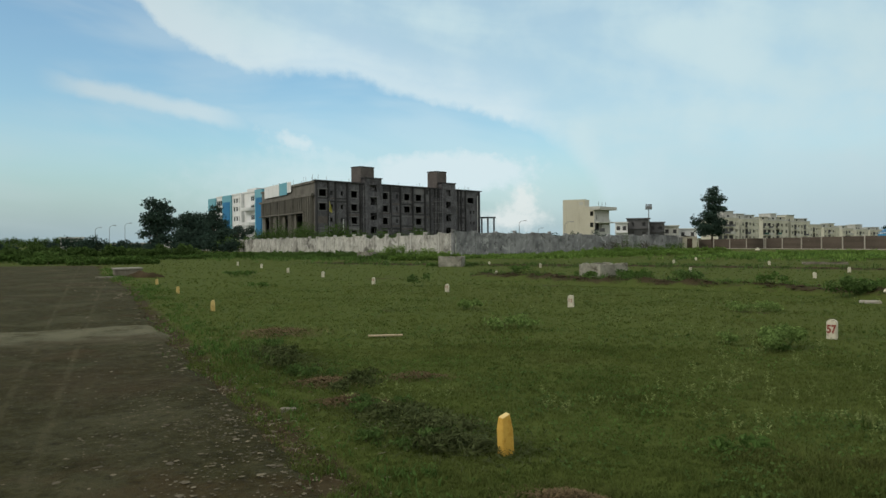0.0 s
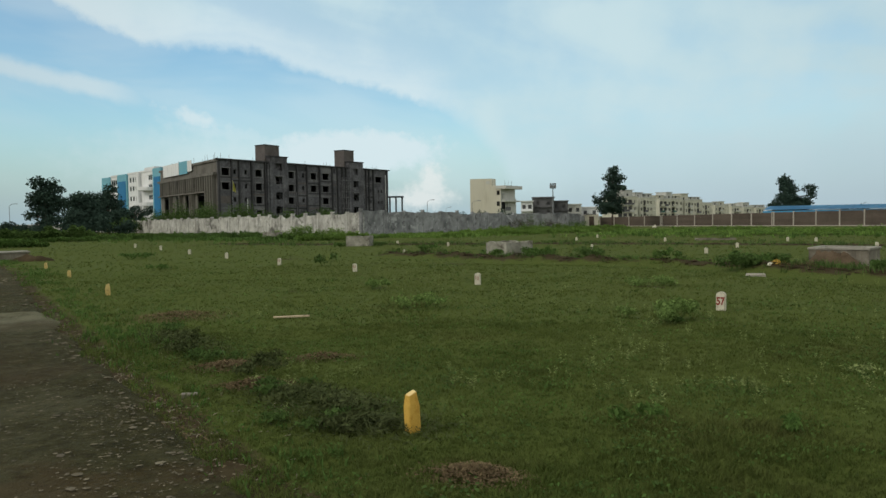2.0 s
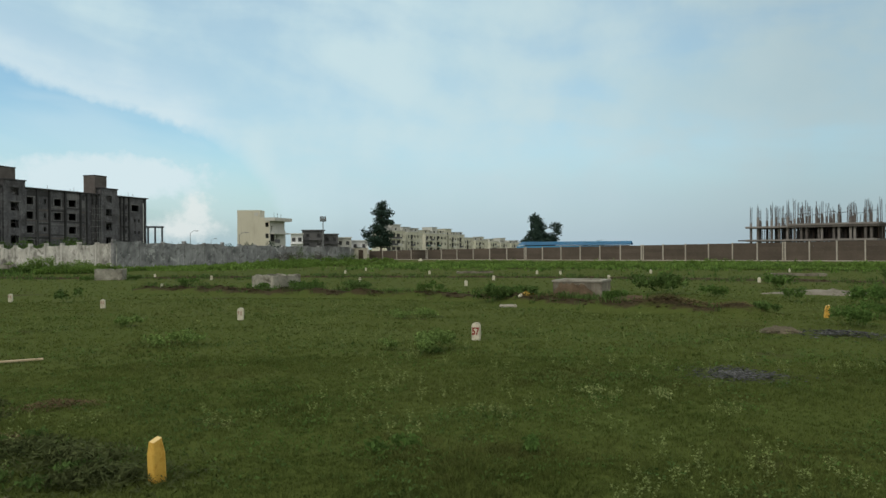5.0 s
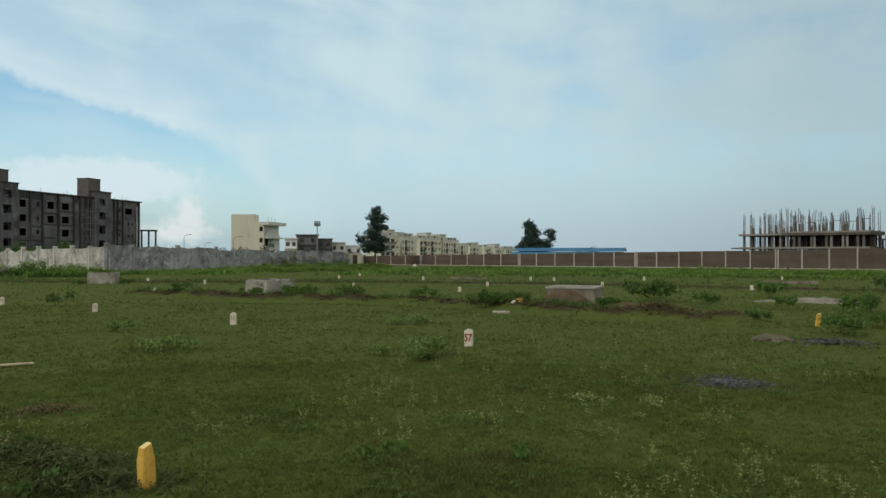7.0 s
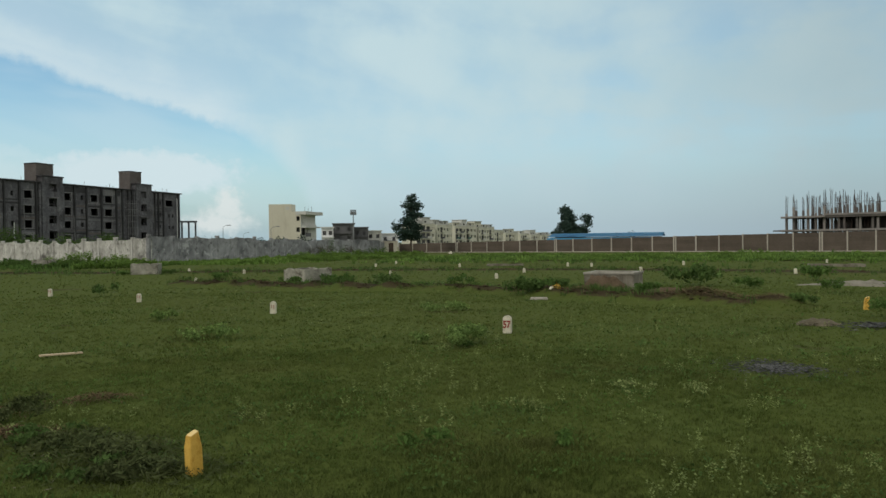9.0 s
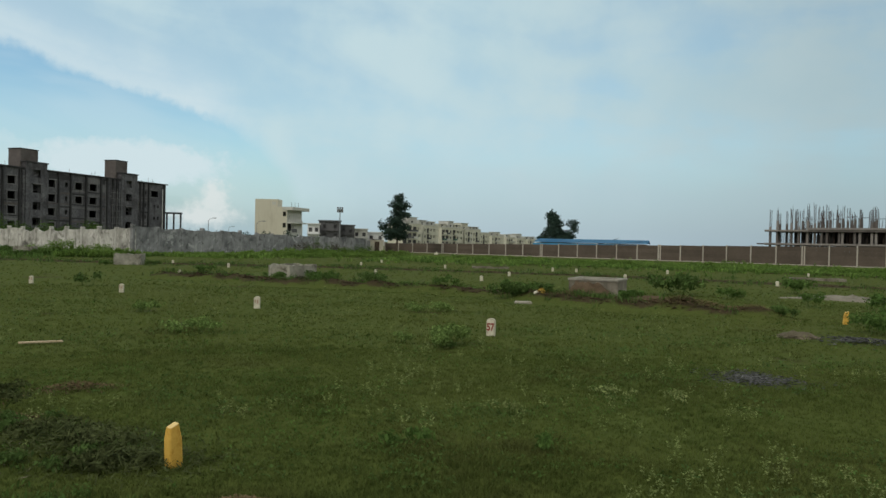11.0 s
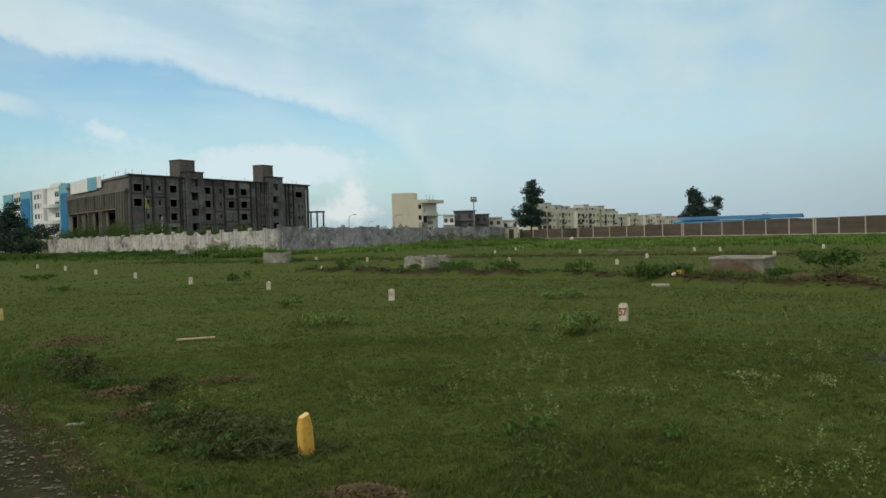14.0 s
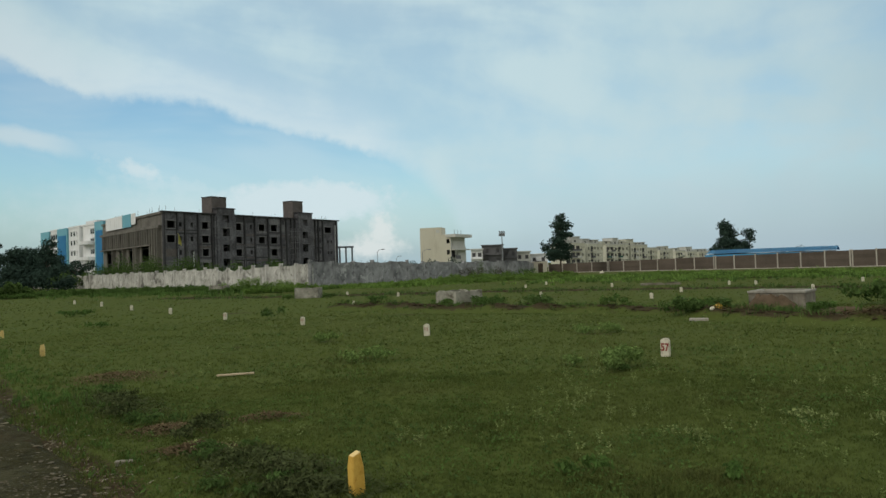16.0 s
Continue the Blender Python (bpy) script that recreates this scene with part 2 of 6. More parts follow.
M_CLAY = surface("dug_clay_soil", (0.070, 0.051, 0.033), (0.140, 0.104, 0.070), rough=0.95, big=2.2, fine=14.0, bump=0.9, bump_size=0.04, spec=0.03)
M_RED_SOIL = surface("dry_red_soil", (0.13, 0.07, 0.045), (0.19, 0.11, 0.075), rough=0.95, big=1.3, fine=16.0, bump=0.8, bump_size=0.03, spec=0.03)
M_BRICKBITS = surface("broken_brick", (0.13, 0.075, 0.05), (0.27, 0.16, 0.11), rough=0.95, big=3.0, fine=20.0, island=1.0, spec=0.03)
M_STRAW = surface("dead_weeds", (0.085, 0.062, 0.034), (0.18, 0.135, 0.078), rough=0.95, big=2.0, fine=20.0, island=0.6, spec=0.03)
M_YELLOW = surface("yellow_paint", (0.50, 0.29, 0.045), (0.64, 0.41, 0.09), rough=0.55, big=5.0, fine=60.0, stain=(0.42, 0.22, 0.03), stain_scale=9.0, bump_size=0.003)
M_YELLOWTOP = surface("worn_pale_yellow", (0.68, 0.48, 0.16), (0.75, 0.58, 0.28), rough=0.6, big=7.0, fine=60.0, bump_size=0.003)
M_LEMON = surface("lemon_cloth", (0.42, 0.40, 0.10), (0.52, 0.49, 0.15), rough=0.8, big=2.0, fine=20.0)
M_STONE = surface("white_painted_stone", (0.53, 0.50, 0.40), (0.67, 0.635, 0.52), rough=0.7, big=6.0, fine=60.0, stain=(0.42, 0.38, 0.31), stain_scale=8.0, bump_size=0.004)
M_RED = surface("red_paint", (0.20, 0.035, 0.03), (0.27, 0.06, 0.045), rough=0.6, big=20.0, fine=90.0, bump=0)
M_FADED = surface("faded_red_mark", (0.36, 0.24, 0.18), (0.44, 0.31, 0.24), rough=0.7, big=20.0, fine=90.0, bump=0)
M_BLACK = surface("black_paint", (0.03, 0.027, 0.025), (0.05, 0.045, 0.04), rough=0.7, big=20.0, fine=90.0, bump=0)
M_BARK = surface("tree_bark", (0.06, 0.045, 0.035), (0.1, 0.08, 0.06), rough=0.95, big=2.0, fine=20.0)
M_LEAF = surface("dark_leaves", (0.026, 0.047, 0.037), (0.052, 0.084, 0.064), rough=0.7, big=0.8, fine=6.0, bump=0, island=0.7, spec=0.03)
M_LEAF2 = surface("hedge_leaves", (0.052, 0.092, 0.026), (0.10, 0.16, 0.048), rough=0.75, big=0.6, fine=5.0, bump=0, island=0.7, spec=0.03, thin=0.3)
M_WEED = surface("weed_leaves", (0.06, 0.115, 0.027), (0.11, 0.18, 0.05), rough=0.75, big=0.5, fine=5.0, bump=0, island=0.7, spec=0.03, thin=0.35)
M_LUSH = surface("lush_weed_leaves", (0.105, 0.185, 0.036), (0.19, 0.29, 0.075), rough=0.75, big=0.5, fine=5.0, bump=0, island=0.7, spec=0.03, thin=0.35)
M_PALEYELLOW = surface("sun_bleached_yellow_paint", (0.50, 0.36, 0.12), (0.62, 0.48, 0.2), rough=0.6, big=5.0, fine=60.0, stain=(0.36, 0.27, 0.12), stain_scale=9.0, bump_size=0.003)
M_CLUMP = surface("pale_weed_leaves", (0.105, 0.175, 0.046), (0.195, 0.275, 0.088), rough=0.75, big=0.5, fine=5.0, bump=0, island=0.7, spec=0.03, thin=0.35)
M_FLOWER = surface("pale_weed_flowers", (0.13, 0.175, 0.052), (0.26, 0.30, 0.125), rough=0.8, big=0.7, fine=6.0, bump=0, island=0.5, spec=0.03, thin=0.3)
M_GRASS = surface("grass_blades", (0.068, 0.098, 0.024), (0.134, 0.163, 0.047), rough=0.75, big=0.45, fine=2.6, bump=0, island=0.5, stain=(0.100, 0.112, 0.036), stain_scale=0.6, spec=0.03, thin=0.4)
M_DRYVINE = surface("dry_vine", (0.05, 0.045, 0.032), (0.10, 0.09, 0.062), rough=0.9, big=0.6, fine=5.0, bump=0, island=0.7, spec=0.03)
M_STEEL = surface("galvanised_steel", (0.2, 0.21, 0.22), (0.28, 0.29, 0.3), rough=0.5, metal=0.6, bump=0)
M_RUST = surface("rusty_rebar", (0.05, 0.038, 0.033), (0.085, 0.062, 0.052), rough=0.9, bump=0)
M_RC = surface("raw_frame_concrete", (0.078, 0.070, 0.066), (0.165, 0.15, 0.14), big=0.4, fine=4.0, stain=(0.10, 0.085, 0.08))
M_PILLAR_DULL = surface("pale_frame_concrete", (0.17, 0.155, 0.145), (0.27, 0.25, 0.235), big=0.6, fine=5.0)
M_TIN = surface("blue_roof_sheet", (0.05, 0.23, 0.44), (0.08, 0.30, 0.52), rough=0.45, big=0.3, fine=4.0)
M_WOOD = surface("pale_cut_wood", (0.5, 0.38, 0.25), (0.62, 0.5, 0.36), rough=0.8, big=4.0, fine=30.0)
M_GRAVEL = surface("dark_gravel", (0.034, 0.035, 0.035), (0.098, 0.100, 0.099), rough=0.95, big=3.0, fine=30.0, island=1.5, spec=0.03)
M_PEBBLE = surface("pale_stones", (0.08, 0.07, 0.046), (0.215, 0.185, 0.13), rough=0.9, big=3.0, fine=30.0, island=0.7)


def ground_material():
    m = bpy.data.materials.new("grassy_earth")
    m.use_nodes = True
    t = m.node_tree
    b = t.nodes["Principled BSDF"]
    co = t.nodes.new("ShaderNodeNewGeometry").outputs["Position"]
    big, mid, fine = fuzz(t, co, 0.07, 5.0), fuzz(t, co, 0.8, 5.0), fuzz(t, co, 14.0, 5.0, 0.7)
    grass = blend(t, fine, (0.043, 0.060, 0.014), (0.104, 0.127, 0.032))
    grass = blend(t, smooth(t, mid, 0.35, 0.7), grass, (0.075, 0.099, 0.025))
    grass = blend(t, calc(t, "MULTIPLY", smooth(t, big, 0.45, 0.65), 0.5), grass, (0.084, 0.098, 0.028))
    earth = blend(t, fine, (0.028, 0.023, 0.011), (0.086, 0.068, 0.038))
    patch = smooth(t, calc(t, "ADD", calc(t, "MULTIPLY", mid, 0.6), calc(t, "MULTIPLY", fuzz(t, co, 0.22, 4.0), 0.5)), 0.64, 0.72)
    dug = t.nodes.new("ShaderNodeAttribute")
    dug.attribute_name = "bare"
    dug = calc(t, "ADD", dug.outputs["Fac"], calc(t, "MULTIPLY", calc(t, "SUBTRACT", fuzz(t, co, 2.2, 6.0, 0.7), 0.5), 1.5))
    patch = calc(t, "MAXIMUM", calc(t, "MULTIPLY", patch, 0.8), smooth(t, dug, 0.32, 0.66))
    col = blend(t, patch, grass, earth)
    t.links.new(col, b.inputs["Base Color"])
    b.inputs["Roughness"].default_value = 0.95
    b.inputs["Specular IOR Level"].default_value = 0.03
    bp = t.nodes.new("ShaderNodeBump")
    bp.inputs["Strength"].default_value, bp.inputs["Distance"].default_value = 0.8, 0.04
    t.links.new(fine, bp.inputs["Height"])
    t.links.new(bp.outputs[0], b.inputs["Normal"])
    return m


def road_material():
    m = bpy.data.materials.new("damp_dirt_road")
    m.use_nodes = True
    t = m.node_tree
    b = t.nodes["Principled BSDF"]
    co = t.nodes.new("ShaderNodeNewGeometry").outputs["Position"]
    rot = t.nodes.new("ShaderNodeVectorRotate")
    rot.rotation_type = "Z_AXIS"
    rot.inputs["Angle"].default_value = radians(-27)
    t.links.new(co, rot.inputs["Vector"])
    sp = t.nodes.new("ShaderNodeSeparateXYZ")
    t.links.new(rot.outputs[0], sp.inputs[0])
    across, along = sp.outputs[0], sp.outputs[1]
    big, mid, fine = fuzz(t, co, 0.3, 5.0), fuzz(t, co, 1.6, 6.0, 0.6), fuzz(t, co, 22.0, 5.0, 0.7)
    col = blend(t, fine, (0.017, 0.017, 0.006), (0.082, 0.076, 0.029))
    col = blend(t, calc(t, "MULTIPLY", smooth(t, mid, 0.42, 0.62), 0.75), col, (0.036, 0.034, 0.010))
    clod = fuzz(t, co, 5.0, 5.0, 0.75)
    col = blend(t, calc(t, "MULTIPLY", smooth(t, clod, 0.52, 0.66), 0.6), col, (0.095, 0.085, 0.042))
    col = blend(t, calc(t, "MULTIPLY", smooth(t, calc(t, "SUBTRACT", 1.0, clod), 0.52, 0.66), 0.7), col, (0.018, 0.016, 0.005))
    col = blend(t, calc(t, "MULTIPLY", smooth(t, big, 0.50, 0.64), 0.5), col, (0.068, 0.050, 0.026))
    col = blend(t, calc(t, "MULTIPLY", smooth(t, fuzz(t, co, 0.55, 5.0, 0.6), 0.50, 0.64), 0.5), col, (0.098, 0.094, 0.052))
    crumb = fuzz(t, co, 9.0, 6.0, 0.8, 0.5)
    col = blend(t, calc(t, "MULTIPLY", smooth(t, crumb, 0.54, 0.64), 0.55), col, (0.012, 0.012, 0.005))
    col = blend(t, calc(t, "MULTIPLY", smooth(t, calc(t, "SUBTRACT", 1.0, crumb), 0.55, 0.65), 0.5), col, (0.115, 0.105, 0.062))
    # rusty earth washed over the near verge
    col = blend(t, calc(t, "MULTIPLY", smooth(t, calc(t, "ADD", fuzz(t, co, 0.8, 5.0, 0.6), calc(t, "MULTIPLY", smooth(t, along, 7.5, 3.5), 0.18)), 0.56, 0.72), 0.5), col, (0.080, 0.053, 0.025))
    # pale crossing of lean cement
    wob = calc(t, "ADD", along, calc(t, "MULTIPLY", calc(t, "SUBTRACT", mid, 0.5), 1.6))
    strip = calc(t, "MULTIPLY", smooth(t, wob, 12.4, 14.4), calc(t, "SUBTRACT", 1.0, smooth(t, wob, 15.1, 15.35)))
    col = blend(t, calc(t, "MULTIPLY", calc(t, "MULTIPLY", strip, smooth(t, calc(t, "ADD", mid, calc(t, "MULTIPLY", fine, 0.5)), 0.45, 0.85)), 0.9), col, (0.18, 0.172, 0.112))
    # two wheel tracks that drift apart
    for a0, slope in ((-0.88, 0.03), (-0.68, 0.06)):
        mid_line = calc(t, "ADD", calc(t, "MULTIPLY", along, slope), a0)
        off = calc(t, "ABSOLUTE", calc(t, "SUBTRACT", calc(t, "ADD", across, calc(t, "MULTIPLY", calc(t, "SUBTRACT", mid, 0.5), 0.12)), mid_line))
        tr = calc(t, "MULTIPLY", calc(t, "SUBTRACT", 1.0, smooth(t, off, 0.012, 0.06)), smooth(t, fine, 0.2, 0.6))
        col = blend(t, calc(t, "MULTIPLY", tr, calc(t, "MULTIPLY", smooth(t, mid, 0.35, 0.62), 0.42)), col, (0.13, 0.116, 0.068))
    # thin grass creeping in
    col = blend(t, calc(t, "MULTIPLY", smooth(t, fuzz(t, co, 0.9, 6.0, 0.7), 0.62, 0.72), 0.45), col, (0.045, 0.055, 0.022))
    t.links.new(col, b.inputs["Base Color"])
    b.inputs["Roughness"].default_value = 0.9
    b.inputs["Specular IOR Level"].default_value = 0.08
    bp = t.nodes.new("ShaderNodeBump")
    bp.inputs["Strength"].default_value, bp.inputs["Distance"].default_value = 1.0, 0.06
    t.links.new(calc(t, "ADD", fine, mid), bp.inputs["Height"])
    t.links.new(bp.outputs[0], b.inputs["Normal"])
    return m


M_GROUND, M_ROAD = ground_material(), road_material()


# ---------------------------------------------------------------- mesh helpers
def polar(az, dist):
    return Vector((dist * math.sin(radians(az)), dist * math.cos(radians(az)), 0))


def height(el, dist):
    return 1.6 + dist * math.tan(radians(el))


def part(name, bm, material, parent=None, label=""):
    me = bpy.data.meshes.new(name)
    bm.to_mesh(me)
    bm.free()
    me.materials.append(material)
    ob = new(name, me)
    if parent is not None:
        ob.parent = parent
    if label:
        ob["label"] = label
    return ob


def shared(name, me, parent, m):
    ob = new(name, me)
    ob.parent = parent
    ob.matrix_basis = m
    return ob


def thing(name, m, label, category, group="", kind=""):
    ob = new(name)
    ob.empty_display_size = 0.2
    ob.matrix_basis = m
    return tagged(ob, label, category, group, kind)


def box(bm, lo, hi, m=None, bevel=0.0):
    geom = bmesh.ops.create_cube(bm, size=1.0)["verts"]
    c = [(a + b) / 2 for a, b in zip(lo, hi)]
    s = [b - a for a, b in zip(lo, hi)]
    for v in geom:
        v.co = Vector([c[i] + v.co[i] * s[i] for i in range(3)])
    if bevel:
        edges = list({e for v in geom for e in v.link_edges})
        r = bmesh.ops.bevel(bm, geom=edges, offset=bevel, segments=1, affect="EDGES")
        geom = list({v for f in r["faces"] for v in f.verts} | {v for v in geom if v.is_valid})
    if m is not None:
        bmesh.ops.transform(bm, matrix=m, verts=geom)
    return geom


def boxes(*items, bevel=0.0):
    bm = bmesh.new()
    for lo, hi in items:
        box(bm, lo, hi, bevel=bevel)
    return bm


def rod(bm, p, q, r0, r1=None, seg=8):
    p, q = Vector(p), Vector(q)
    r1 = r0 if r1 is None else r1
    d = q - p
    res = bmesh.ops.create_cone(bm, cap_ends=True, segments=seg, radius1=r0, radius2=r1, depth=d.length)
    m = Matrix.Translation((p + q) / 2) @ d.to_track_quat("Z", "Y").to_matrix().to_4x4()
    bmesh.ops.transform(bm, matrix=m, verts=res["verts"])


def pierced(L, z0, z1, thick, holes):
    """A wall in x 0..L, y 0..thick, with holes (u0, u1, v0, v1) right through it."""
    us = sorted({0.0, L, *[h[0] for h in holes], *[h[1] for h in holes]})
    bm = bmesh.new()
    for a, b in zip(us, us[1:]):
        mid = (a + b) / 2
        cuts = sorted((h[2], h[3]) for h in holes if h[0] < mid < h[1])
        z = z0
        for lo, hi in cuts + [(z1, z1)]:
            if lo - z > 0.01:
                box(bm, (a, 0, z), (b, thick, lo))
            z = max(z, hi)
    return bm


def facing(p0, p1):
    """Local x runs from p0 to p1, local y into the building (away from the viewer's side on the right hand)."""
    d = (Vector(p1) - Vector(p0)).to_2d()
    return Matrix.Translation((p0[0], p0[1], 0)) @ Matrix.Rotation(math.atan2(d.y, d.x), 4, "Z")


def leaf_cloud(blobs, count, size, seed, squash=1.0, hollow=0.55):
    """Small folded leaves filling blobs (x, y, z, rx, ry, rz); denser towards the outside."""
    rng = np.random.default_rng(seed)
    vol = np.array([b[3] * b[4] * b[5] for b in blobs])
    which = rng.choice(len(blobs), count, p=vol / vol.sum())
    B = np.array(blobs)[which]
    d = rng.normal(size=(count, 3))
    d /= np.linalg.norm(d, axis=1)[:, None]
    r = hollow + (1 - hollow) * rng.random(count) ** 0.7
    lump = np.array([noise.noise(Vector(v * 2.3) + Vector((float(w) * 3.7, 0, 0))) for v, w in zip(d, which)])
    c = B[:, :3] + d * (r * (1 + 0.45 * lump))[:, None] * B[:, 3:]
    n = d + rng.normal(scale=0.7, size=(count, 3))
    n /= np.linalg.norm(n, axis=1)[:, None]
    u = np.cross(n, rng.normal(size=(count, 3)))
    u /= np.linalg.norm(u, axis=1)[:, None]
    v = np.cross(n, u)
    s = size * (0.6 + 0.8 * rng.random(count))[:, None]
    quad = np.stack([c - u * s, c - v * s * 0.45 + n * s * 0.15, c + u * s, c + v * s * 0.45 + n * s * 0.15], 1)
    verts = quad.reshape(-1, 3)
    verts[:, 2] *= squash
    faces = np.arange(count * 4).reshape(-1, 4)
    return verts, faces


def from_arrays(name, verts, faces, material, parent=None, kind="", label=""):
    me = bpy.data.meshes.new(name)
    me.from_pydata(verts.tolist(), [], faces.tolist())
    me.materials.append(material)
    ob = new(name, me)
    if parent is not None:
        ob.parent = parent
    return tagged(ob, label=label, kind=kind)


# ---------------------------------------------------------------- ground and road
EDGE = [(9.5, -16), (2.3, -1.5), (-0.7, 4.56), (-1.21, 5.57), (-1.99, 7.11), (-3.16, 9.38), (-4.89, 12.91), (-7.37, 17.99),
        (-11.05, 25.9), (-15.96, 34.7), (-21.5, 46.3), (-24.0, 51.0)]


def edge_x(y):
    for (x0, y0), (x1, y1) in zip(EDGE, EDGE[1:]):
        if y0 <= y <= y1:
            return x0 + (x1 - x0) * (y - y0) / (y1 - y0)
    return EDGE[0][0] if y < EDGE[0][1] else -999.0


def in_road(x, y, margin=0.0):
    return -16 <= y <= 51 and x < edge_x(y) + margin and x > edge_x(y) - 15


BANK = [(1.5, 32.0), (4.5, 28.0), (7.0, 25.2), (9.4, 23.2), (11.0, 20.2), (11.95, 17.4), (12.7, 15.4), (13.9, 13.3)]


def bank(x, y):
    best = 99.0
    for (x0, y0), (x1, y1) in zip(BANK, BANK[1:]):
        dx, dy = x1 - x0, y1 - y0
        k = max(0, min(1, ((x - x0) * dx + (y - y0) * dy) / (dx * dx + dy * dy)))
        best = min(best, math.hypot(x - x0 - k * dx, y - y0 - k * dy))
    return best


DRAIN = [(-9.0, 54.0), (-0.6, 47.4), (13.0, 41.8), (23.1, 33.8), (29.7, 24.5), (32.5, 18.7), (36.0, 8.0)]


def off_line(line, x, y):
    best = 99.0
    for (x0, y0), (x1, y1) in zip(line, line[1:]):
        dx, dy = x1 - x0, y1 - y0
        k = max(0, min(1, ((x - x0) * dx + (y - y0) * dy) / (dx * dx + dy * dy)))
        best = min(best, math.hypot(x - x0 - k * dx, y - y0 - k * dy))
    return best


def bare(x, y):
    """How bare the earth is (0..1) along the dug ditch and the far drain."""
    a = max(0.0, 1.0 - off_line(BANK, x, y) / 0.88)
    b = 0.85 * max(0.0, 1.0 - off_line(DRAIN, x, y) / 3.0)
    return max(a, b) * (0.9 + 0.7 * noise.noise((x * 0.7, y * 0.7, 21)))


def ground_z(x, y):
    r = math.hypot(x, y)
    z = 0.035 * noise.noise((x * 0.5, y * 0.5, 0)) + 0.015 * noise.noise((x * 2.1, y * 2.1, 4))
    z *= min(1.0, 60 / (r + 1))
    if in_road(x, y, 0.25):
        return -0.03 + 0.2 * z
    b = bank(x, y)
    if b < 2.5:
        z += 0.20 * math.exp(-(b / 0.5) ** 2) * (1 + 0.8 * noise.noise((x * 1.2, y * 1.2, 7)))
        z -= 0.04 * math.exp(-((b - 1.3) / 0.6) ** 2)
    return z


def build_ground():
    radii, r = [0.0], 0.6
    while r < 3200:
        radii.append(r)
        r *= 1.032
    N = 560
    verts = [(0, 0, ground_z(0, 0))]
    for r in radii[1:]:
        for k in range(N):
            a = 2 * math.pi * k / N
            x, y = r * math.sin(a), r * math.cos(a)
            verts.append((x, y, ground_z(x, y)))
    faces = [(0, 1 + (k + 1) % N, 1 + k) for k in range(N)]
    for i in range(len(radii) - 2):
        o, q = 1 + i * N, 1 + (i + 1) * N
        faces += [(o + k, o + (k + 1) % N, q + (k + 1) % N, q + k) for k in range(N)]
    me = bpy.data.meshes.new("ground")
    me.from_pydata(verts, [], faces)
    me.materials.append(M_GROUND)
    mask = [0.0 if x * x + y * y > 6400 else max(bare(x, y) * 1.15, 1.0 - abs(x - edge_x(y)) / 0.45 if -16 < y < 51 and abs(x - edge_x(y)) < 0.45 else 0.0) for x, y, z in verts]
    me.attributes.new("bare", "FLOAT", "POINT").data.foreach_set("value", mask)
    me.shade_smooth()
    tagged(new("ground", me), "rough green meadow with bare earth patches", "ground", kind="structure")


def build_road():
    bm = bmesh.new()
    ys = [-16.0]
    while ys[-1] < 50.9:
        ys.append(min(51.0, ys[-1] + max(0.16, abs(ys[-1]) * 0.014)))
    cols = [0, 0.12, 0.3, 0.55, 0.85, 1.2, 1.6, 2.1, 2.7, 3.4, 4.2, 5.2, 6.4, 8, 10, 12, 15]
    grid = []
    for y in ys:
        rag = 0.16 * noise.noise((0, y * 0.9, 2)) + 0.09 * noise.noise((0, y * 3.7, 5))
        row = []
        for j, c in enumerate(cols):
            x = edge_x(y) - c + (rag if j < 3 else 0) - 0.1
            z = -0.02 if j == 0 else 0.012 + 0.022 * noise.noise((x * 0.9, y * 0.9, 1)) + 0.012 * noise.noise((x * 3, y * 3, 3))
            row.append(bm.verts.new((x, y, z)))
        grid.append(row)
    for a, b in zip(grid, grid[1:]):
        for j in range(len(cols) - 1):
            bm.faces.new((a[j], b[j], b[j + 1], a[j + 1]))
    bmesh.ops.recalc_face_normals(bm, faces=bm.faces)
    for f in bm.faces:
        f.smooth = True
    tagged(part("road", bm, M_ROAD), "damp brown dirt road with tyre marks and stones", "road", kind="structure")


build_ground()
build_road()


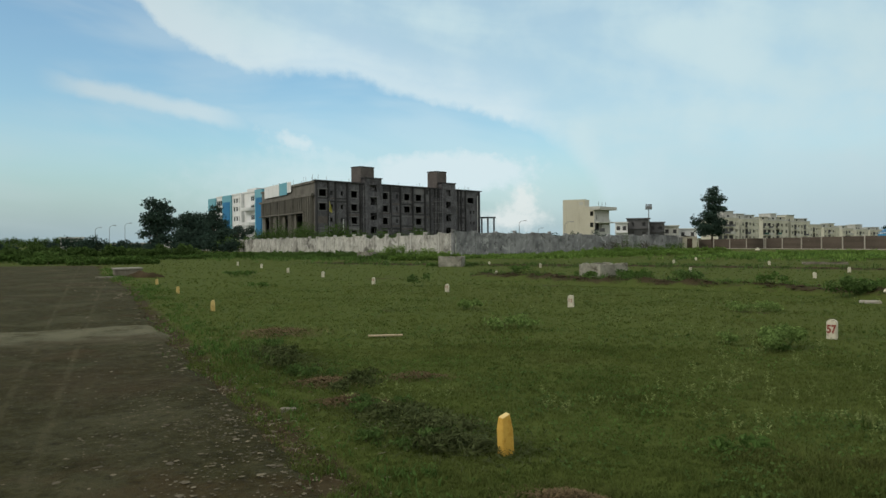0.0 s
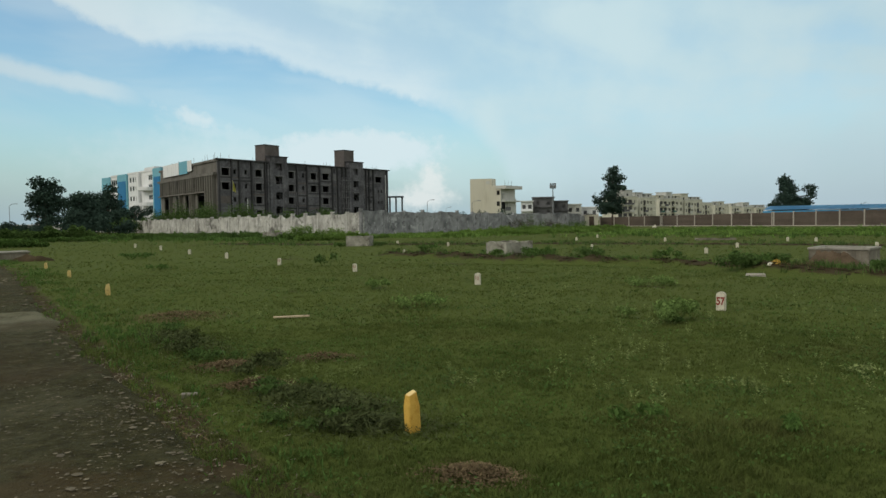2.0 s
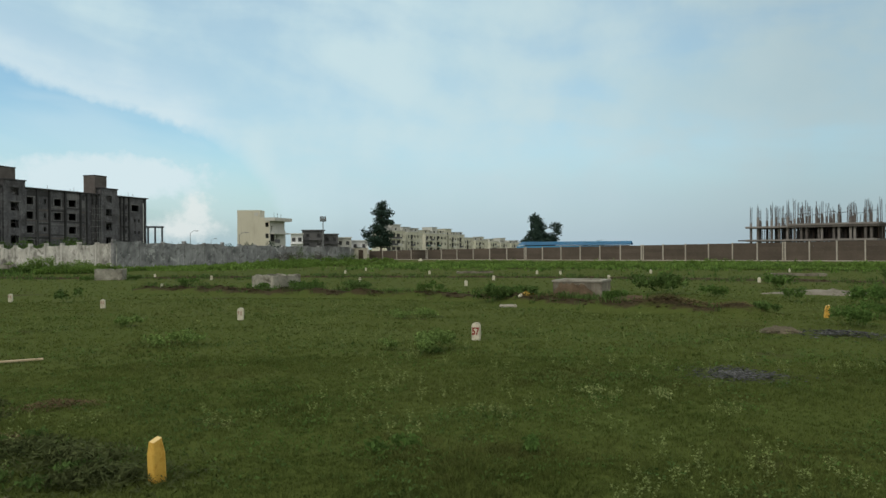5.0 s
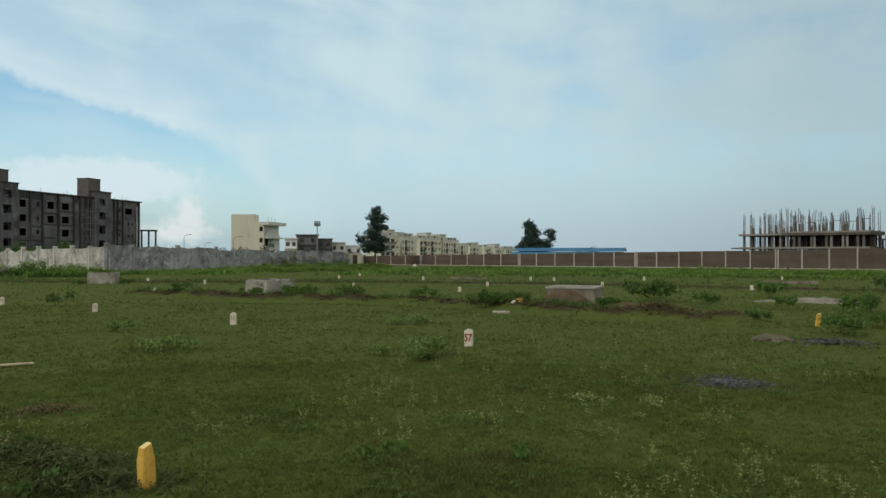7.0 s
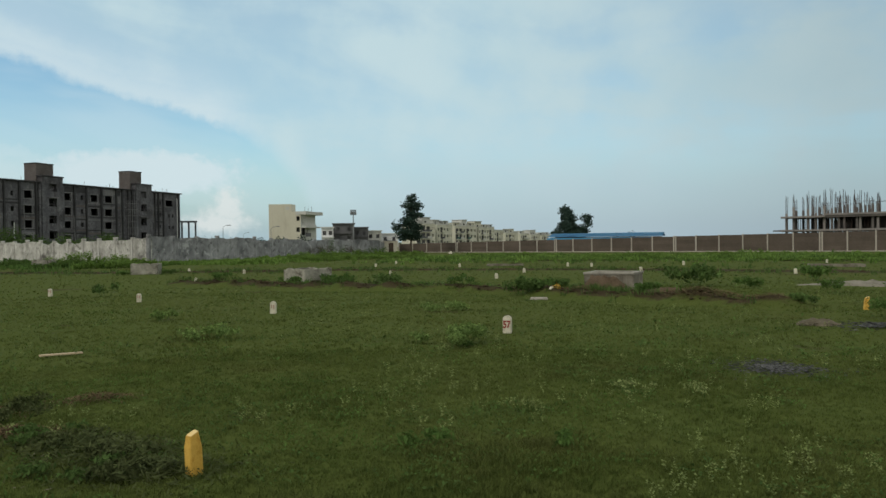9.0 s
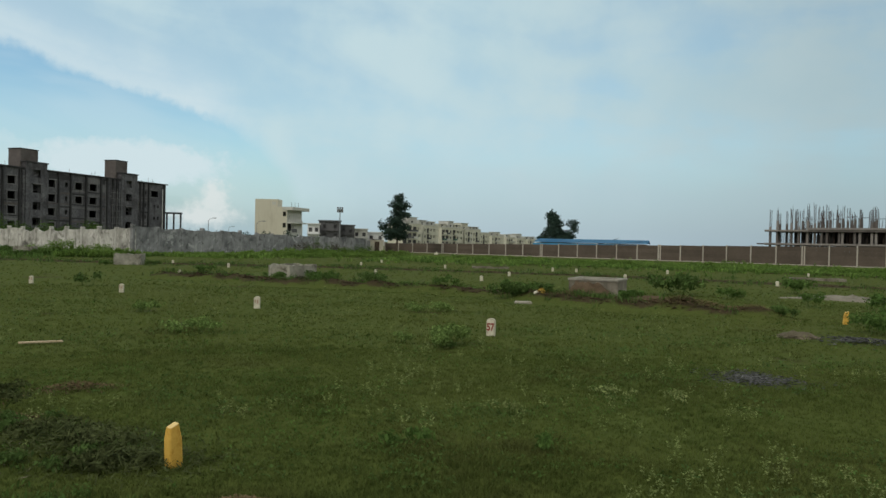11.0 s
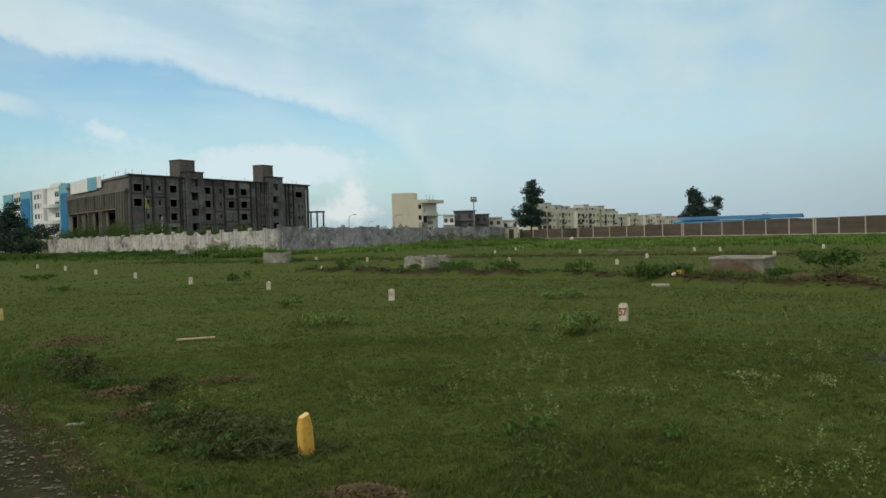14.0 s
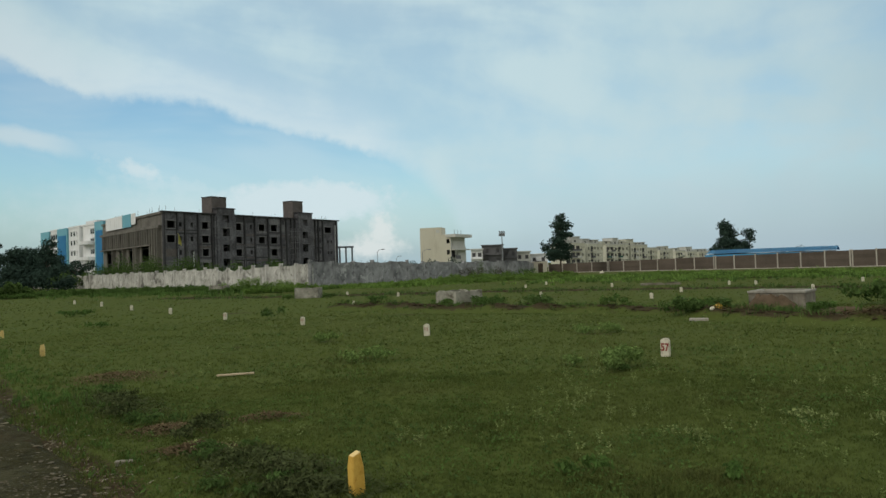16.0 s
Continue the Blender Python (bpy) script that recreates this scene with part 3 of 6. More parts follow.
# ---------------------------------------------------------------- compound walls
def white_wall(name, p0, p1, h0, h1, material, seed, label, bay, caps):
    """Plastered wall in bays; with caps every post carries a small pale block, without them posts barely rise."""
    rng = random.Random(seed)
    L = (Vector(p1) - Vector(p0)).length
    ob = thing(name, facing(p0, p1), label, "compound wall", kind="structure")
    n = round(L / bay)
    for i in range(n):
        u0, u1 = L * i / n, L * (i + 1) / n
        ha, hb = h0 + (h1 - h0) * i / n, h0 + (h1 - h0) * (i + 1) / n
        near = caps and i > n - 14
        sag = rng.choice((0.0, 0.0, 0.12, 0.3)) if near or not caps else 0.0
        bm = bmesh.new()
        steps = 8
        top = []
        for k in range(steps + 1):
            u = u0 + (u1 - u0) * k / steps
            z = ha + (hb - ha) * k / steps + rng.uniform(-0.05, 0.03) - sag * math.sin(math.pi * k / steps) ** 0.6
            top.append([bm.verts.new((u, y, zz)) for y, zz in ((0, -0.3), (0, z), (0.23, z - 0.02), (0.23, -0.3))])
        for a, b in zip(top, top[1:]):
            for j in range(3):
                bm.faces.new((a[j], b[j], b[j + 1], a[j + 1]))
        bm.faces.new(top[0])
        bm.faces.new(reversed(top[-1]))
        bmesh.ops.recalc_face_normals(bm, faces=bm.faces)
        part("panel", bm, material, ob)
        rise = rng.uniform(0.0, 0.06) if caps else rng.choice((0.02, 0.05, 0.16))
        post = part("post", boxes(((u0 - 0.13, -0.05, -0.3), (u0 + 0.13, 0.27, ha + rise)), bevel=0.02), M_WHITEWASH if caps and rng.random() < 0.5 else material, ob)
        if caps and rng.random() < 0.9:
            part("coping_block", boxes(((u0 - 0.15, -0.07, ha + rise), (u0 + 0.15, 0.29, ha + rise + rng.uniform(0.08, 0.17))), bevel=0.04), M_WHITEWASH, post)
    return ob


C0 = Vector((0.9, 67.0, 0))
white_wall("wall_west", (-100, 224, 0), C0, 1.15, 2.2, M_PLASTER, 3, "weathered whitewashed masonry compound wall with capped posts", 2.6, True)
# darker, bluer plaster carries this length's shade in its colour, besides the stains
white_wall("wall_north", C0, (36.2, 107.0, 0), 2.38, 1.85, M_PLASTER_GREY, 4, "stained grey plastered compound wall with posts", 3.1, False)


def brown_wall():
    A, B = polar(20.0, 112), polar(54.28, 89)
    step = (B - A) / 24
    L1 = step.length
    ob = thing("wall_east", facing(A, B), "brown precast panel fence with pale concrete posts", "compound wall", kind="structure")
    pm = part("pillar", boxes(((-0.07, -0.09, -0.2), (0.07, 0.09, 1.0)), bevel=0.012), M_PILLAR, ob)
    plank = part("panel", boxes(((0.07, -0.03, 0), (L1 - 0.07, 0.03, 1.0)), bevel=0.01), M_BROWN, ob)
    plinth = part("plinth", boxes(((0.0, -0.14, -0.2), (L1, 0.14, 0.09)), bevel=0.01), M_PILLAR, ob)
    first = True
    for i in range(-1, 38):
        h = 1.36 + 0.034 * i
        u = L1 * i
        mp = Matrix.Translation((u, 0, 0)) @ Matrix.Diagonal((1, 1, h + 0.06, 1))
        if first:
            pm.matrix_basis = mp
        elif i < 25:
            shared("pillar", pm.data, ob, mp)
        elif i == 25:
            brown = part("pillar", boxes(((-0.07, -0.09, -0.2), (0.07, 0.09, 1.0)), bevel=0.012), M_BROWN, ob)
            brown.matrix_basis = mp
        else:
            shared("pillar", brown.data, ob, mp)
        if i in (3, 9, 15, 21):
            shared("pillar", pm.data, ob, Matrix.Translation((0.24, 0, 0)) @ mp)
        for k in range(4):
            mk = Matrix.Translation((u, 0, 0.09 + (h - 0.09) * k / 4)) @ Matrix.Diagonal((1, 1, (h - 0.09) / 4 - 0.003, 1))
            if first and k == 0:
                plank.matrix_basis = mk
            else:
                shared("panel", plank.data, ob, mk)
        if first:
            plinth.matrix_basis = Matrix.Translation((u, 0, 0))
        else:
            shared("plinth", plinth.data, ob, Matrix.Translation((u, 0, 0)))
        first = False


brown_wall()


# ---------------------------------------------------------------- unfinished dark building
def dark_building():
    P0, P1 = Vector((-31.16, 181.34, 0)), Vector((11.51, 229.51, 0))
    S1 = Vector((-54.67, 224.44, 0))
    L, LS, H = 64.35, 49.1, 16.3
    ob = thing("unfinished_building", Matrix(), "unfinished dark cement building of five storeys with empty windows", "building")
    fm = facing(P0, P1)

    def fpart(name, bm, mat, lab=""):
        bmesh.ops.transform(bm, matrix=fm, verts=bm.verts)
        return part(name, bm, mat, ob, lab)

    rows = [12.6, 9.2, 5.9, 2.5]
    holes = []
    for v in rows:
        for u, w in ((1.1, 2.3), (11.5, 2.1), (22.2, 2.4), (30.8, 2.2), (35.4, 2.4), (58.1, 3.0)):
            if u > 58 and v < 12:
                continue
            if v < 9 and u in (1.1, 30.8):
                continue
            holes.append((u, u + w, v, v + 1.75))
        for u in (4.7, 8.1, 27.7, 55.5):
            holes.append((u, u + 0.75, v + 0.4, v + 1.5))
        if v < 12:
            for u in (57.2, 59.3, 60.9):
                holes.append((u, u + 0.6, v + 0.3, v + 1.2))
    shafts = [(u, u + 2.2, v, v + 1.8) for u in (17.5, 47.3) for v in (10.9, 7.0, 3.4)]
    fpart("wall", pierced(L, 0, H, 0.3, holes + shafts), M_CEMENT)
    fpart("cornice", boxes(((-0.4, -0.55, H), (L + 0.3, 0.5, H + 0.28))), M_CEMENT_DARK)
    for u, w, v0, v1 in [(h[0], h[1] - h[0], h[2], h[3]) for h in holes]:
        if w > 1.5:
            fpart("window_frame", boxes(((u - 0.45, -0.14, v1 + 0.0), (u + w + 0.45, -0.003, v1 + 0.25)), ((u - 0.24, -0.1, v0 - 0.2), (u + w + 0.24, -0.003, v0)),
                                        ((u - 0.24, -0.1, v0), (u, -0.003, v1)), ((u + w, -0.1, v0), (u + w + 0.24, -0.003, v1))), M_CEMENT_PALE)
    # vertical ribs between the bays, their dark shadow lines put into the cement colour
    for u in (0.15, 4.0, 6.3, 10.2, 14.6, 15.9, 25.6, 29.3, 34.2, 39.2, 41.3, 43.4, 44.8, 53.6, 55.0, 57.0, 63.4):
        fpart("rib", boxes(((u - 0.2, -0.4, 0), (u + 0.2, -0.003, H - 0.02))), M_CEMENT_DARK)
    for z in (5.0, 8.4, 11.7):
        for u0, u1 in ((0.5, 15.4), (21.6, 39.0), (52, 64)):
            fpart("floor_band", boxes(((u0, -0.06, z), (u1, -0.002, z + 0.3))), M_CEMENT)
    # two stair towers that stand proud of the front
    for u0, u1, wu, top in ((15.6, 21.5, 17.5, 17.8), (45.6, 51.6, 47.3, 18.0)):
        hs = [(wu - u0, wu - u0 + 2.2, v, v + 1.8) for v in (14.4, 10.9, 7.0, 3.4)]
        bm = pierced(u1 - u0, 0, top, 0.3, hs)
        box(bm, (0, 0.3, 0), (0.3, 1.6, top))
        box(bm, (u1 - u0 - 0.3, 0.3, 0), (u1 - u0, 1.6, top))
        box(bm, (0, 0.3, top - 0.3), (u1 - u0, 4, top - 0.003))
        bmesh.ops.transform(bm, matrix=Matrix.Translation((u0, -0.9, 0)), verts=bm.verts)
        fpart("stair_tower", bm, M_CEMENT)
        fpart("tower_coping", boxes(((u0 - 0.2, -1.1, top), (u1 + 0.2, 1.6, top + 0.25))), M_CEMENT_DARK)
        for du in (-0.35, u1 - u0 + 0.35):
            fpart("rib", boxes(((u0 + du - 0.25, -0.7, 0), (u0 + du + 0.25, -0.003, H - 0.4))), M_CEMENT)
    # lift and tank rooms on the roof
    for u0, u1, top in ((15.4, 20.2, 20.8), (45.0, 49.3, 21.4)):
        fpart("roof_room", boxes(((u0, 0.6, H - 0.3), (u1, 4.2, top))), M_BRICKBLOCK, "brown block tank room")
        fpart("room_coping", boxes(((u0 - 0.12, 0.48, top), (u1 + 0.12, 4.32, top + 0.18))), M_CEMENT_DARK)
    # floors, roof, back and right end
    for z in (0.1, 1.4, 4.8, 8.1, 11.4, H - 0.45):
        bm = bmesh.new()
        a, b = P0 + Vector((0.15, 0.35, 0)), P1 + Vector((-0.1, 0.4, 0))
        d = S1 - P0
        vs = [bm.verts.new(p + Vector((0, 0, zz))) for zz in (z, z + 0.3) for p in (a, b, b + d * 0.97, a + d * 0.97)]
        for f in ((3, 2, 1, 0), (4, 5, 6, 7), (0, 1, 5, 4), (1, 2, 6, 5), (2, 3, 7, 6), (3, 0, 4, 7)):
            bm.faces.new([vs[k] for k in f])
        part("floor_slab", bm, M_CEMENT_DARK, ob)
    for q0, q1 in ((P1, P1 + S1 - P0), (P1 + S1 - P0, S1)):
        bm = pierced((q1 - q0).length, 0, H, 0.3, [])
        bmesh.ops.transform(bm, matrix=facing(q0, q1), verts=bm.verts)
        part("wall", bm, M_CEMENT, ob)
    # inner wall added in dark cement only to keep the rooms dim
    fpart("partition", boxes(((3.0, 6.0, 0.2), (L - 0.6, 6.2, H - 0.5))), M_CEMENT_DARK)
    # sandy side wing with tall fins
    sm = facing(S1, P0)
    def spart(name, bm, mat, lab=""):
        bmesh.ops.transform(bm, matrix=sm, verts=bm.verts)
        return part(name, bm, mat, ob, lab)
    hs = [(LS - b, LS - a, v0, v1) for a, b, v0, v1 in ((9.6, 15.6, 3.4, 8.8), (20.6, 25.8, 9.4, 12.8), (20.6, 25.8, 3.0, 8.6), (28.6, 33.8, 3.0, 8.5), (40.0, 45.6, 3.0, 8.6))]
    spart("side_wall", pierced(LS, 0, 16.2, 0.3, hs), M_RENDER, "sandy rendered side wall with deep openings")
    spart("cornice", boxes(((-0.2, -0.35, 15.9), (LS + 0.2, 0.4, 16.45))), M_RENDER)
    for k in range(26):
        u = LS - 1.5 - k * 1.8
        spart("fin", boxes(((u - 0.16, -0.95, 9.0 if k not in (0, 1, 2, 3, 9, 10, 15, 20) else 0.5), (u + 0.2, -0.003, 12.7))), M_RENDER_PALE if k % 4 else M_RENDER)
    # dark sheets between the fins stand in for shade in the gaps
    for k in range(13):
        u = LS - 3.0 - k * 3.6
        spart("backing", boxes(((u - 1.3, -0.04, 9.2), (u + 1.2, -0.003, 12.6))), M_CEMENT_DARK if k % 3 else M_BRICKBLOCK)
    spart("blue_door", boxes(((LS - 33.2, 0.5, 3.1), (LS - 30.0, 0.7, 8.0))), M_BLUE, "blue sheet in the opening")
    spart("fin_band", boxes(((0.2, -0.95, 12.7), (LS - 0.4, -0.003, 13.3))), M_RENDER)
    spart("fin_band", boxes(((0.2, -0.95, 8.7), (LS - 6.5, -0.003, 9.0))), M_RENDER)
    for a, b in ((22.0, 29.2), (29.5, 44.5)):
        spart("painted_panel", boxes(((LS - b, -0.46, 14.2), (LS - a, -0.36, 17.5))), M_LIGHTBLUE if a < 25 else M_WHITE, "fresh painted parapet panel")
    spart("painted_panel", boxes(((LS - 21.8, -0.46, 14.6), (LS - 18.4, -0.36, 17.4))), M_WHITE)
    # open frame of columns beyond the right end
    b0, b1 = polar(2.98, 231), polar(3.92, 231)
    zt = height(1.62, 231)
    m = facing(b0, b1)
    Lc = (b1 - b0).length
    for k in range(3):
        bm = boxes(((Lc * k / 2 - 0.25, 0, 0), (Lc * k / 2 + 0.25, 0.5, zt)))
        bmesh.ops.transform(bm, matrix=m, verts=bm.verts)
        part("column", bm, M_CEMENT_DARK, ob)
    bm = boxes(((-0.6, -0.05, zt), (Lc + 0.5, 0.55, zt + 0.5)))
    bmesh.ops.transform(bm, matrix=m, verts=bm.verts)
    part("beam", bm, M_CEMENT_DARK, ob)
    for u, z1 in ((21.9, 9.5), (8.4, 7.0), (62.4, 15.0)):
        bm = bmesh.new()
        rod(bm, (u, -0.55, 0), (u, -0.55, z1), 0.1)
        fpart("drain_pipe", bm, M_WHITE, "pale plastic drain pipe")
    for u, v in ((17.3, 12.9), (47.1, 9.2)):
        fpart("lintel", boxes(((u - 0.2, -1.35, v), (u + 2.6, -0.905, v + 0.18))), M_CEMENT_PALE)
    # bamboo scaffold beside the second tower
    for u in (41.9, 43.4, 44.9):
        bm = bmesh.new()
        rod(bm, (u, -1.5, 0), (u + 0.1, -1.4, 13.6), 0.09, seg=5)
        fpart("scaffold_pole", bm, M_CEMENT_PALE, "weathered scaffold pole")
    for z in (4.6, 6.2, 7.8, 9.4, 11.0, 12.6):
        bm = bmesh.new()
        rod(bm, (41.3, -1.52, z), (45.4, -1.5, z + 0.12), 0.08, seg=5)
        fpart("scaffold_ledger", bm, M_CEMENT_PALE)
    # infill of each bay and storey, in mixed blockwork and plaster
    prng = random.Random(9)
    tones = (M_CEMENT_DARK, M_CEMENT, M_CEMENT, M_BRICKBLOCK, M_CEMENT_PALE)
    cols = (0.35, 3.8, 6.1, 10.0, 14.4, 21.9, 25.4, 29.1, 34.0, 39.0, 41.1, 52.0, 53.4, 56.8, 63.2)
    for u0, u1 in zip(cols, cols[1:]):
        if u1 - u0 > 5.5:
            continue
        for z0, z1 in ((1.2, 2.2), (4.5, 4.95), (5.32, 5.65), (7.92, 8.35), (8.72, 8.95), (11.2, 11.65), (12.02, 12.35), (14.65, 15.9)):
            fpart("infill_panel", boxes(((u0 + 0.42, -0.03, z0), (u1 - 0.05, -0.002, z1))), prng.choice(tones))
        for z0, z1 in ((2.5, 4.3), (5.9, 7.7), (9.2, 11.0), (12.6, 14.4)):
            busy = any(h[0] < u1 and h[1] > u0 and h[2] < z1 and h[3] > z0 for h in holes)
            if not busy:
                fpart("infill_panel", boxes(((u0 + 0.42, -0.03, z0), (u1 - 0.05, -0.002, z1))), prng.choice(tones))
    # steel scaffold and hoist poles against the front
    for u, z1 in ((10.9, 12.0), (24.9, 9.0), (40.2, 15.5), (52.6, 13.0)):
        bm = bmesh.new()
        rod(bm, (u, -0.9, 0), (u + 0.05, -0.6, z1), 0.08, seg=5)
        fpart("scaffold_pole", bm, M_CEMENT_PALE, "weathered scaffold pole")
    rng = random.Random(5)
    for k in range(34):
        u = rng.uniform(0.5, L - 1) if k < 18 else 0
        base = fm @ Vector((u, rng.uniform(0.5, 3), H)) if k < 18 else sm @ Vector((rng.uniform(10, LS), 0.3, 16.3))
        bm = bmesh.new()
        rod(bm, base, base + Vector((0, 0, rng.uniform(0.7, 1.8))), 0.035, seg=5)
        part("starter_bar", bm, M_RUST, ob)


dark_building()


def white_building():
    W0, W1 = Vector((-54.9, 228.0, 0)), Vector((-86.36, 274.75, 0))
    L, H = 56.4, 17.2
    m = facing(W1, W0)
    ob = thing("white_and_blue_building", Matrix(), "white building with blue cladding strips and round balconies", "building")

    def wp(name, a, b, z0, z1, mat, y0=0.0, y1=8.0, lab=""):
        bm = boxes(((L - b, y0, z0), (L - a, y1, z1)))
        bmesh.ops.transform(bm, matrix=m, verts=bm.verts)
        return part(name, bm, mat, ob, lab)

    bm = pierced(L - 6.4, 0, H, 0.3, [(L - u - 1.6, L - u, v, v + 1.5) for u in (21.6, 42, 45) for v in (2, 5.2, 8.5, 11.8, 14.0 + 0.2)])
    bmesh.ops.transform(bm, matrix=m, verts=bm.verts)
    part("wall", bm, M_WHITE, ob)
    # solid dark block added behind the openings in place of shaded rooms
    wp("core", 0.5, 56, 0, H - 0.4, M_GREY, 0.9, 14)
    wp("cladding", 0.0, 6.6, 0, 17.8, M_LIGHTBLUE, -0.6, 0.85, "light blue cladding")
    wp("cladding", 0.5, 5.4, 0, 15.2, M_BLUE, -0.75, -0.605, "deep blue cladding")
    wp("cladding", 30.3, 39.6, 0, 17.5, M_LIGHTBLUE, -0.5, -0.003, "light blue cladding")
    wp("cladding", 31.2, 38.6, 0, 15.2, M_BLUE, -0.65, -0.503, "deep blue cladding")
    wp("cladding", 47.6, 56.3, 13.0, 17.3, M_LIGHTBLUE, -0.5, -0.003)
    wp("stair_head", 9.5, 18.0, H - 0.2, 18.7, M_WHITE, 1.0, 6)
    wp("parapet", 6.6, 30.2, H, H + 0.5, M_WHITE, -0.2, 0.4)
    wp("parapet", 39.7, 47.5, H, H + 0.5, M_WHITE, -0.2, 0.4)
    wp("pier", 18.2, 20.0, 0, H + 0.2, M_WHITE, -1.0, -0.003)
    for u in (8.6, 10.2, 21.9, 24.6, 27.2, 41.2, 43.4, 45.6):
        for v in (2.2, 5.4, 8.6, 11.8, 14.6):
            pane = boxes(((L - u - 1.25, -0.05, v), (L - u, 0.0, v + 1.3)))
            bmesh.ops.transform(pane, matrix=m, verts=pane.verts)
            part("window", pane, M_GLASS, ob, "dark glazed window")
            hood = boxes(((L - u - 1.5, -0.5, v + 1.45), (L - u + 0.25, -0.003, v + 1.6)))
            bmesh.ops.transform(hood, matrix=m, verts=hood.verts)
            part("window_hood", hood, M_WHITE, ob)
    for z in (2.6, 7.2, 11.9):
        bm = bmesh.new()
        bmesh.ops.create_cone(bm, cap_ends=True, segments=20, radius1=3.2, radius2=3.2, depth=1.0)
        bmesh.ops.transform(bm, matrix=m @ Matrix.Translation((L - 12.5, -0.3, z)) @ Matrix.Diagonal((1.4, 0.8, 1, 1)), verts=bm.verts)
        part("balcony", bm, M_WHITE, ob)


white_building()


def block(parent, m, name, lo, hi, mat, lab=""):
    bm = boxes((lo, hi))
    bmesh.ops.transform(bm, matrix=m, verts=bm.verts)
    return part(name, bm, mat, parent, lab)


def cream_house():
    D = 190.0
    A, B, C = polar(9.16, D), polar(11.5, D - 2), polar(12.6, D + 5)
    z1, z2 = height(2.95, D), height(2.38, D)
    ob = thing("cream_house", Matrix(), "three storey cream house with blank side wall and roof canopy", "house")
    ma, mb = facing(A, B), facing(B, C)
    LA, LB = (B - A).length, (C - B).length
    holes = [(LA - 1.05, LA - 0.25, height(e0, D), height(e1, D)) for e0, e1 in ((1.7, 2.03), (0.85, 1.2))]
    bm = pierced(LA, 0, z2, 0.25, holes)
    bmesh.ops.transform(bm, matrix=ma, verts=bm.verts)
    part("side_wall", bm, M_CREAM, ob, "plain cream side wall")
    block(ob, ma, "stair_tower", (0, 0.004, z2 - 0.1), (polar(10.88, D) - A).length and (5.65, 4.5, z1), M_CREAM)
    block(ob, ma, "tower_window", (4.2, -0.03, z2 + 0.5), (5.2, 0.0, z2 + 1.3), M_OFFWHITE)
    # front face turned from the sun: greyer off-white puts its shade into the colour
    holes = [(0.85, 1.35, height(1.42, D), height(1.8, D)), (0.5, 2.7, height(0.62, D), height(1.16, D)), (3.2, 3.8, height(0.7, D), height(1.1, D))]
    bm = pierced(LB, 0, z2 - 0.3, 0.25, holes)
    bmesh.ops.transform(bm, matrix=mb, verts=bm.verts)
    part("front_wall", bm, M_OFFWHITE, ob, "front wall greyed to off-white for its shade")
    block(ob, mb, "canopy", (-0.3, -1.6, z2 - 0.75), (LB + 1.1, 3.0, z2 + 0.05), M_OFFWHITE, "thick flat roof canopy")
    block(ob, mb, "balcony_slab", (0.3, -1.3, height(1.2, D) - 0.1), (LB + 0.3, 0, height(1.2, D) + 0.2), M_OFFWHITE)
    block(ob, mb, "balcony_rail", (0.3, -1.3, height(0.62, D) - 0.4), (3.0, -1.2, height(0.62, D) + 0.5), M_GREY)
    block(ob, mb, "annex", (LB - 0.05, 0.5, 0), (LB + 1.5, 6, height(1.45, D)), M_OFFWHITE)
    # dark filler block, its grey gives the dimness behind the front openings
    block(ob, mb, "core", (0.5, 1.4, 0), (LB - 0.4, 8.0, z2 - 0.4), M_GREY)
    for k in (0.4, 2.2, 4.0):
        bm = bmesh.new()
        rod(bm, mb @ Vector((k, -1, z2)), mb @ Vector((k, -1, z2 + 1.2)), 0.04, seg=5)
        part("starter_bar", bm, M_RUST, ob)


cream_house()


def flat_roof_house(az0, az1, top_el, D, mat, label, storeys=2, cat="house"):
    A, B = polar(az0, D), polar(az1, D)
    m, L, z = facing(A, B), (B - A).length, height(top_el, D)
    ob = thing("flat_roofed_house", Matrix(), label, cat, group="houses beyond the wall")
    n = max(2, int(L / 3.2))
    holes = []
    for s in range(storeys):
        zs = z - 3.1 * (s + 1) + 0.8
        for k in range(n):
            u = L * (k + 0.5) / n
            if zs > 0.3:
                holes.append((u - 0.55, u + 0.55, zs, zs + 1.3))
    bm = pierced(L, 0, z, 0.25, holes)
    bmesh.ops.transform(bm, matrix=m, verts=bm.verts)
    part("wall", bm, mat, ob)
    # dark grey filler added so the window holes look like dim rooms
    block(ob, m, "core", (0.1, 1.2, 0), (L - 0.1, 8, z - 0.1), M_GREY)
    block(ob, m, "parapet", (-0.3, -0.5, z), (L + 0.3, 0.3, z + 0.35), mat)
    block(ob, m, "ledge", (-0.2, -0.7, z - 3.1), (L + 0.2, -0.003, z - 2.9), mat)
    return ob


flat_roof_house(13.05, 13.95, 1.15, 240, M_WHITE, "small white house behind the compound wall", 2)
flat_roof_house(13.9, 15.55, 1.42, 246, M_GREY, "dark grey flat roofed house with pillars", 2)
flat_roof_house(15.45, 16.6, 1.12, 250, M_GREY, "grey flat roofed house", 2)
flat_roof_house(16.5, 17.6, 0.85, 254, M_OFFWHITE, "low pale house with stained walls", 2)
flat_roof_house(17.55, 18.9, 0.62, 262, M_WHITE, "low white flat roofed house", 1)


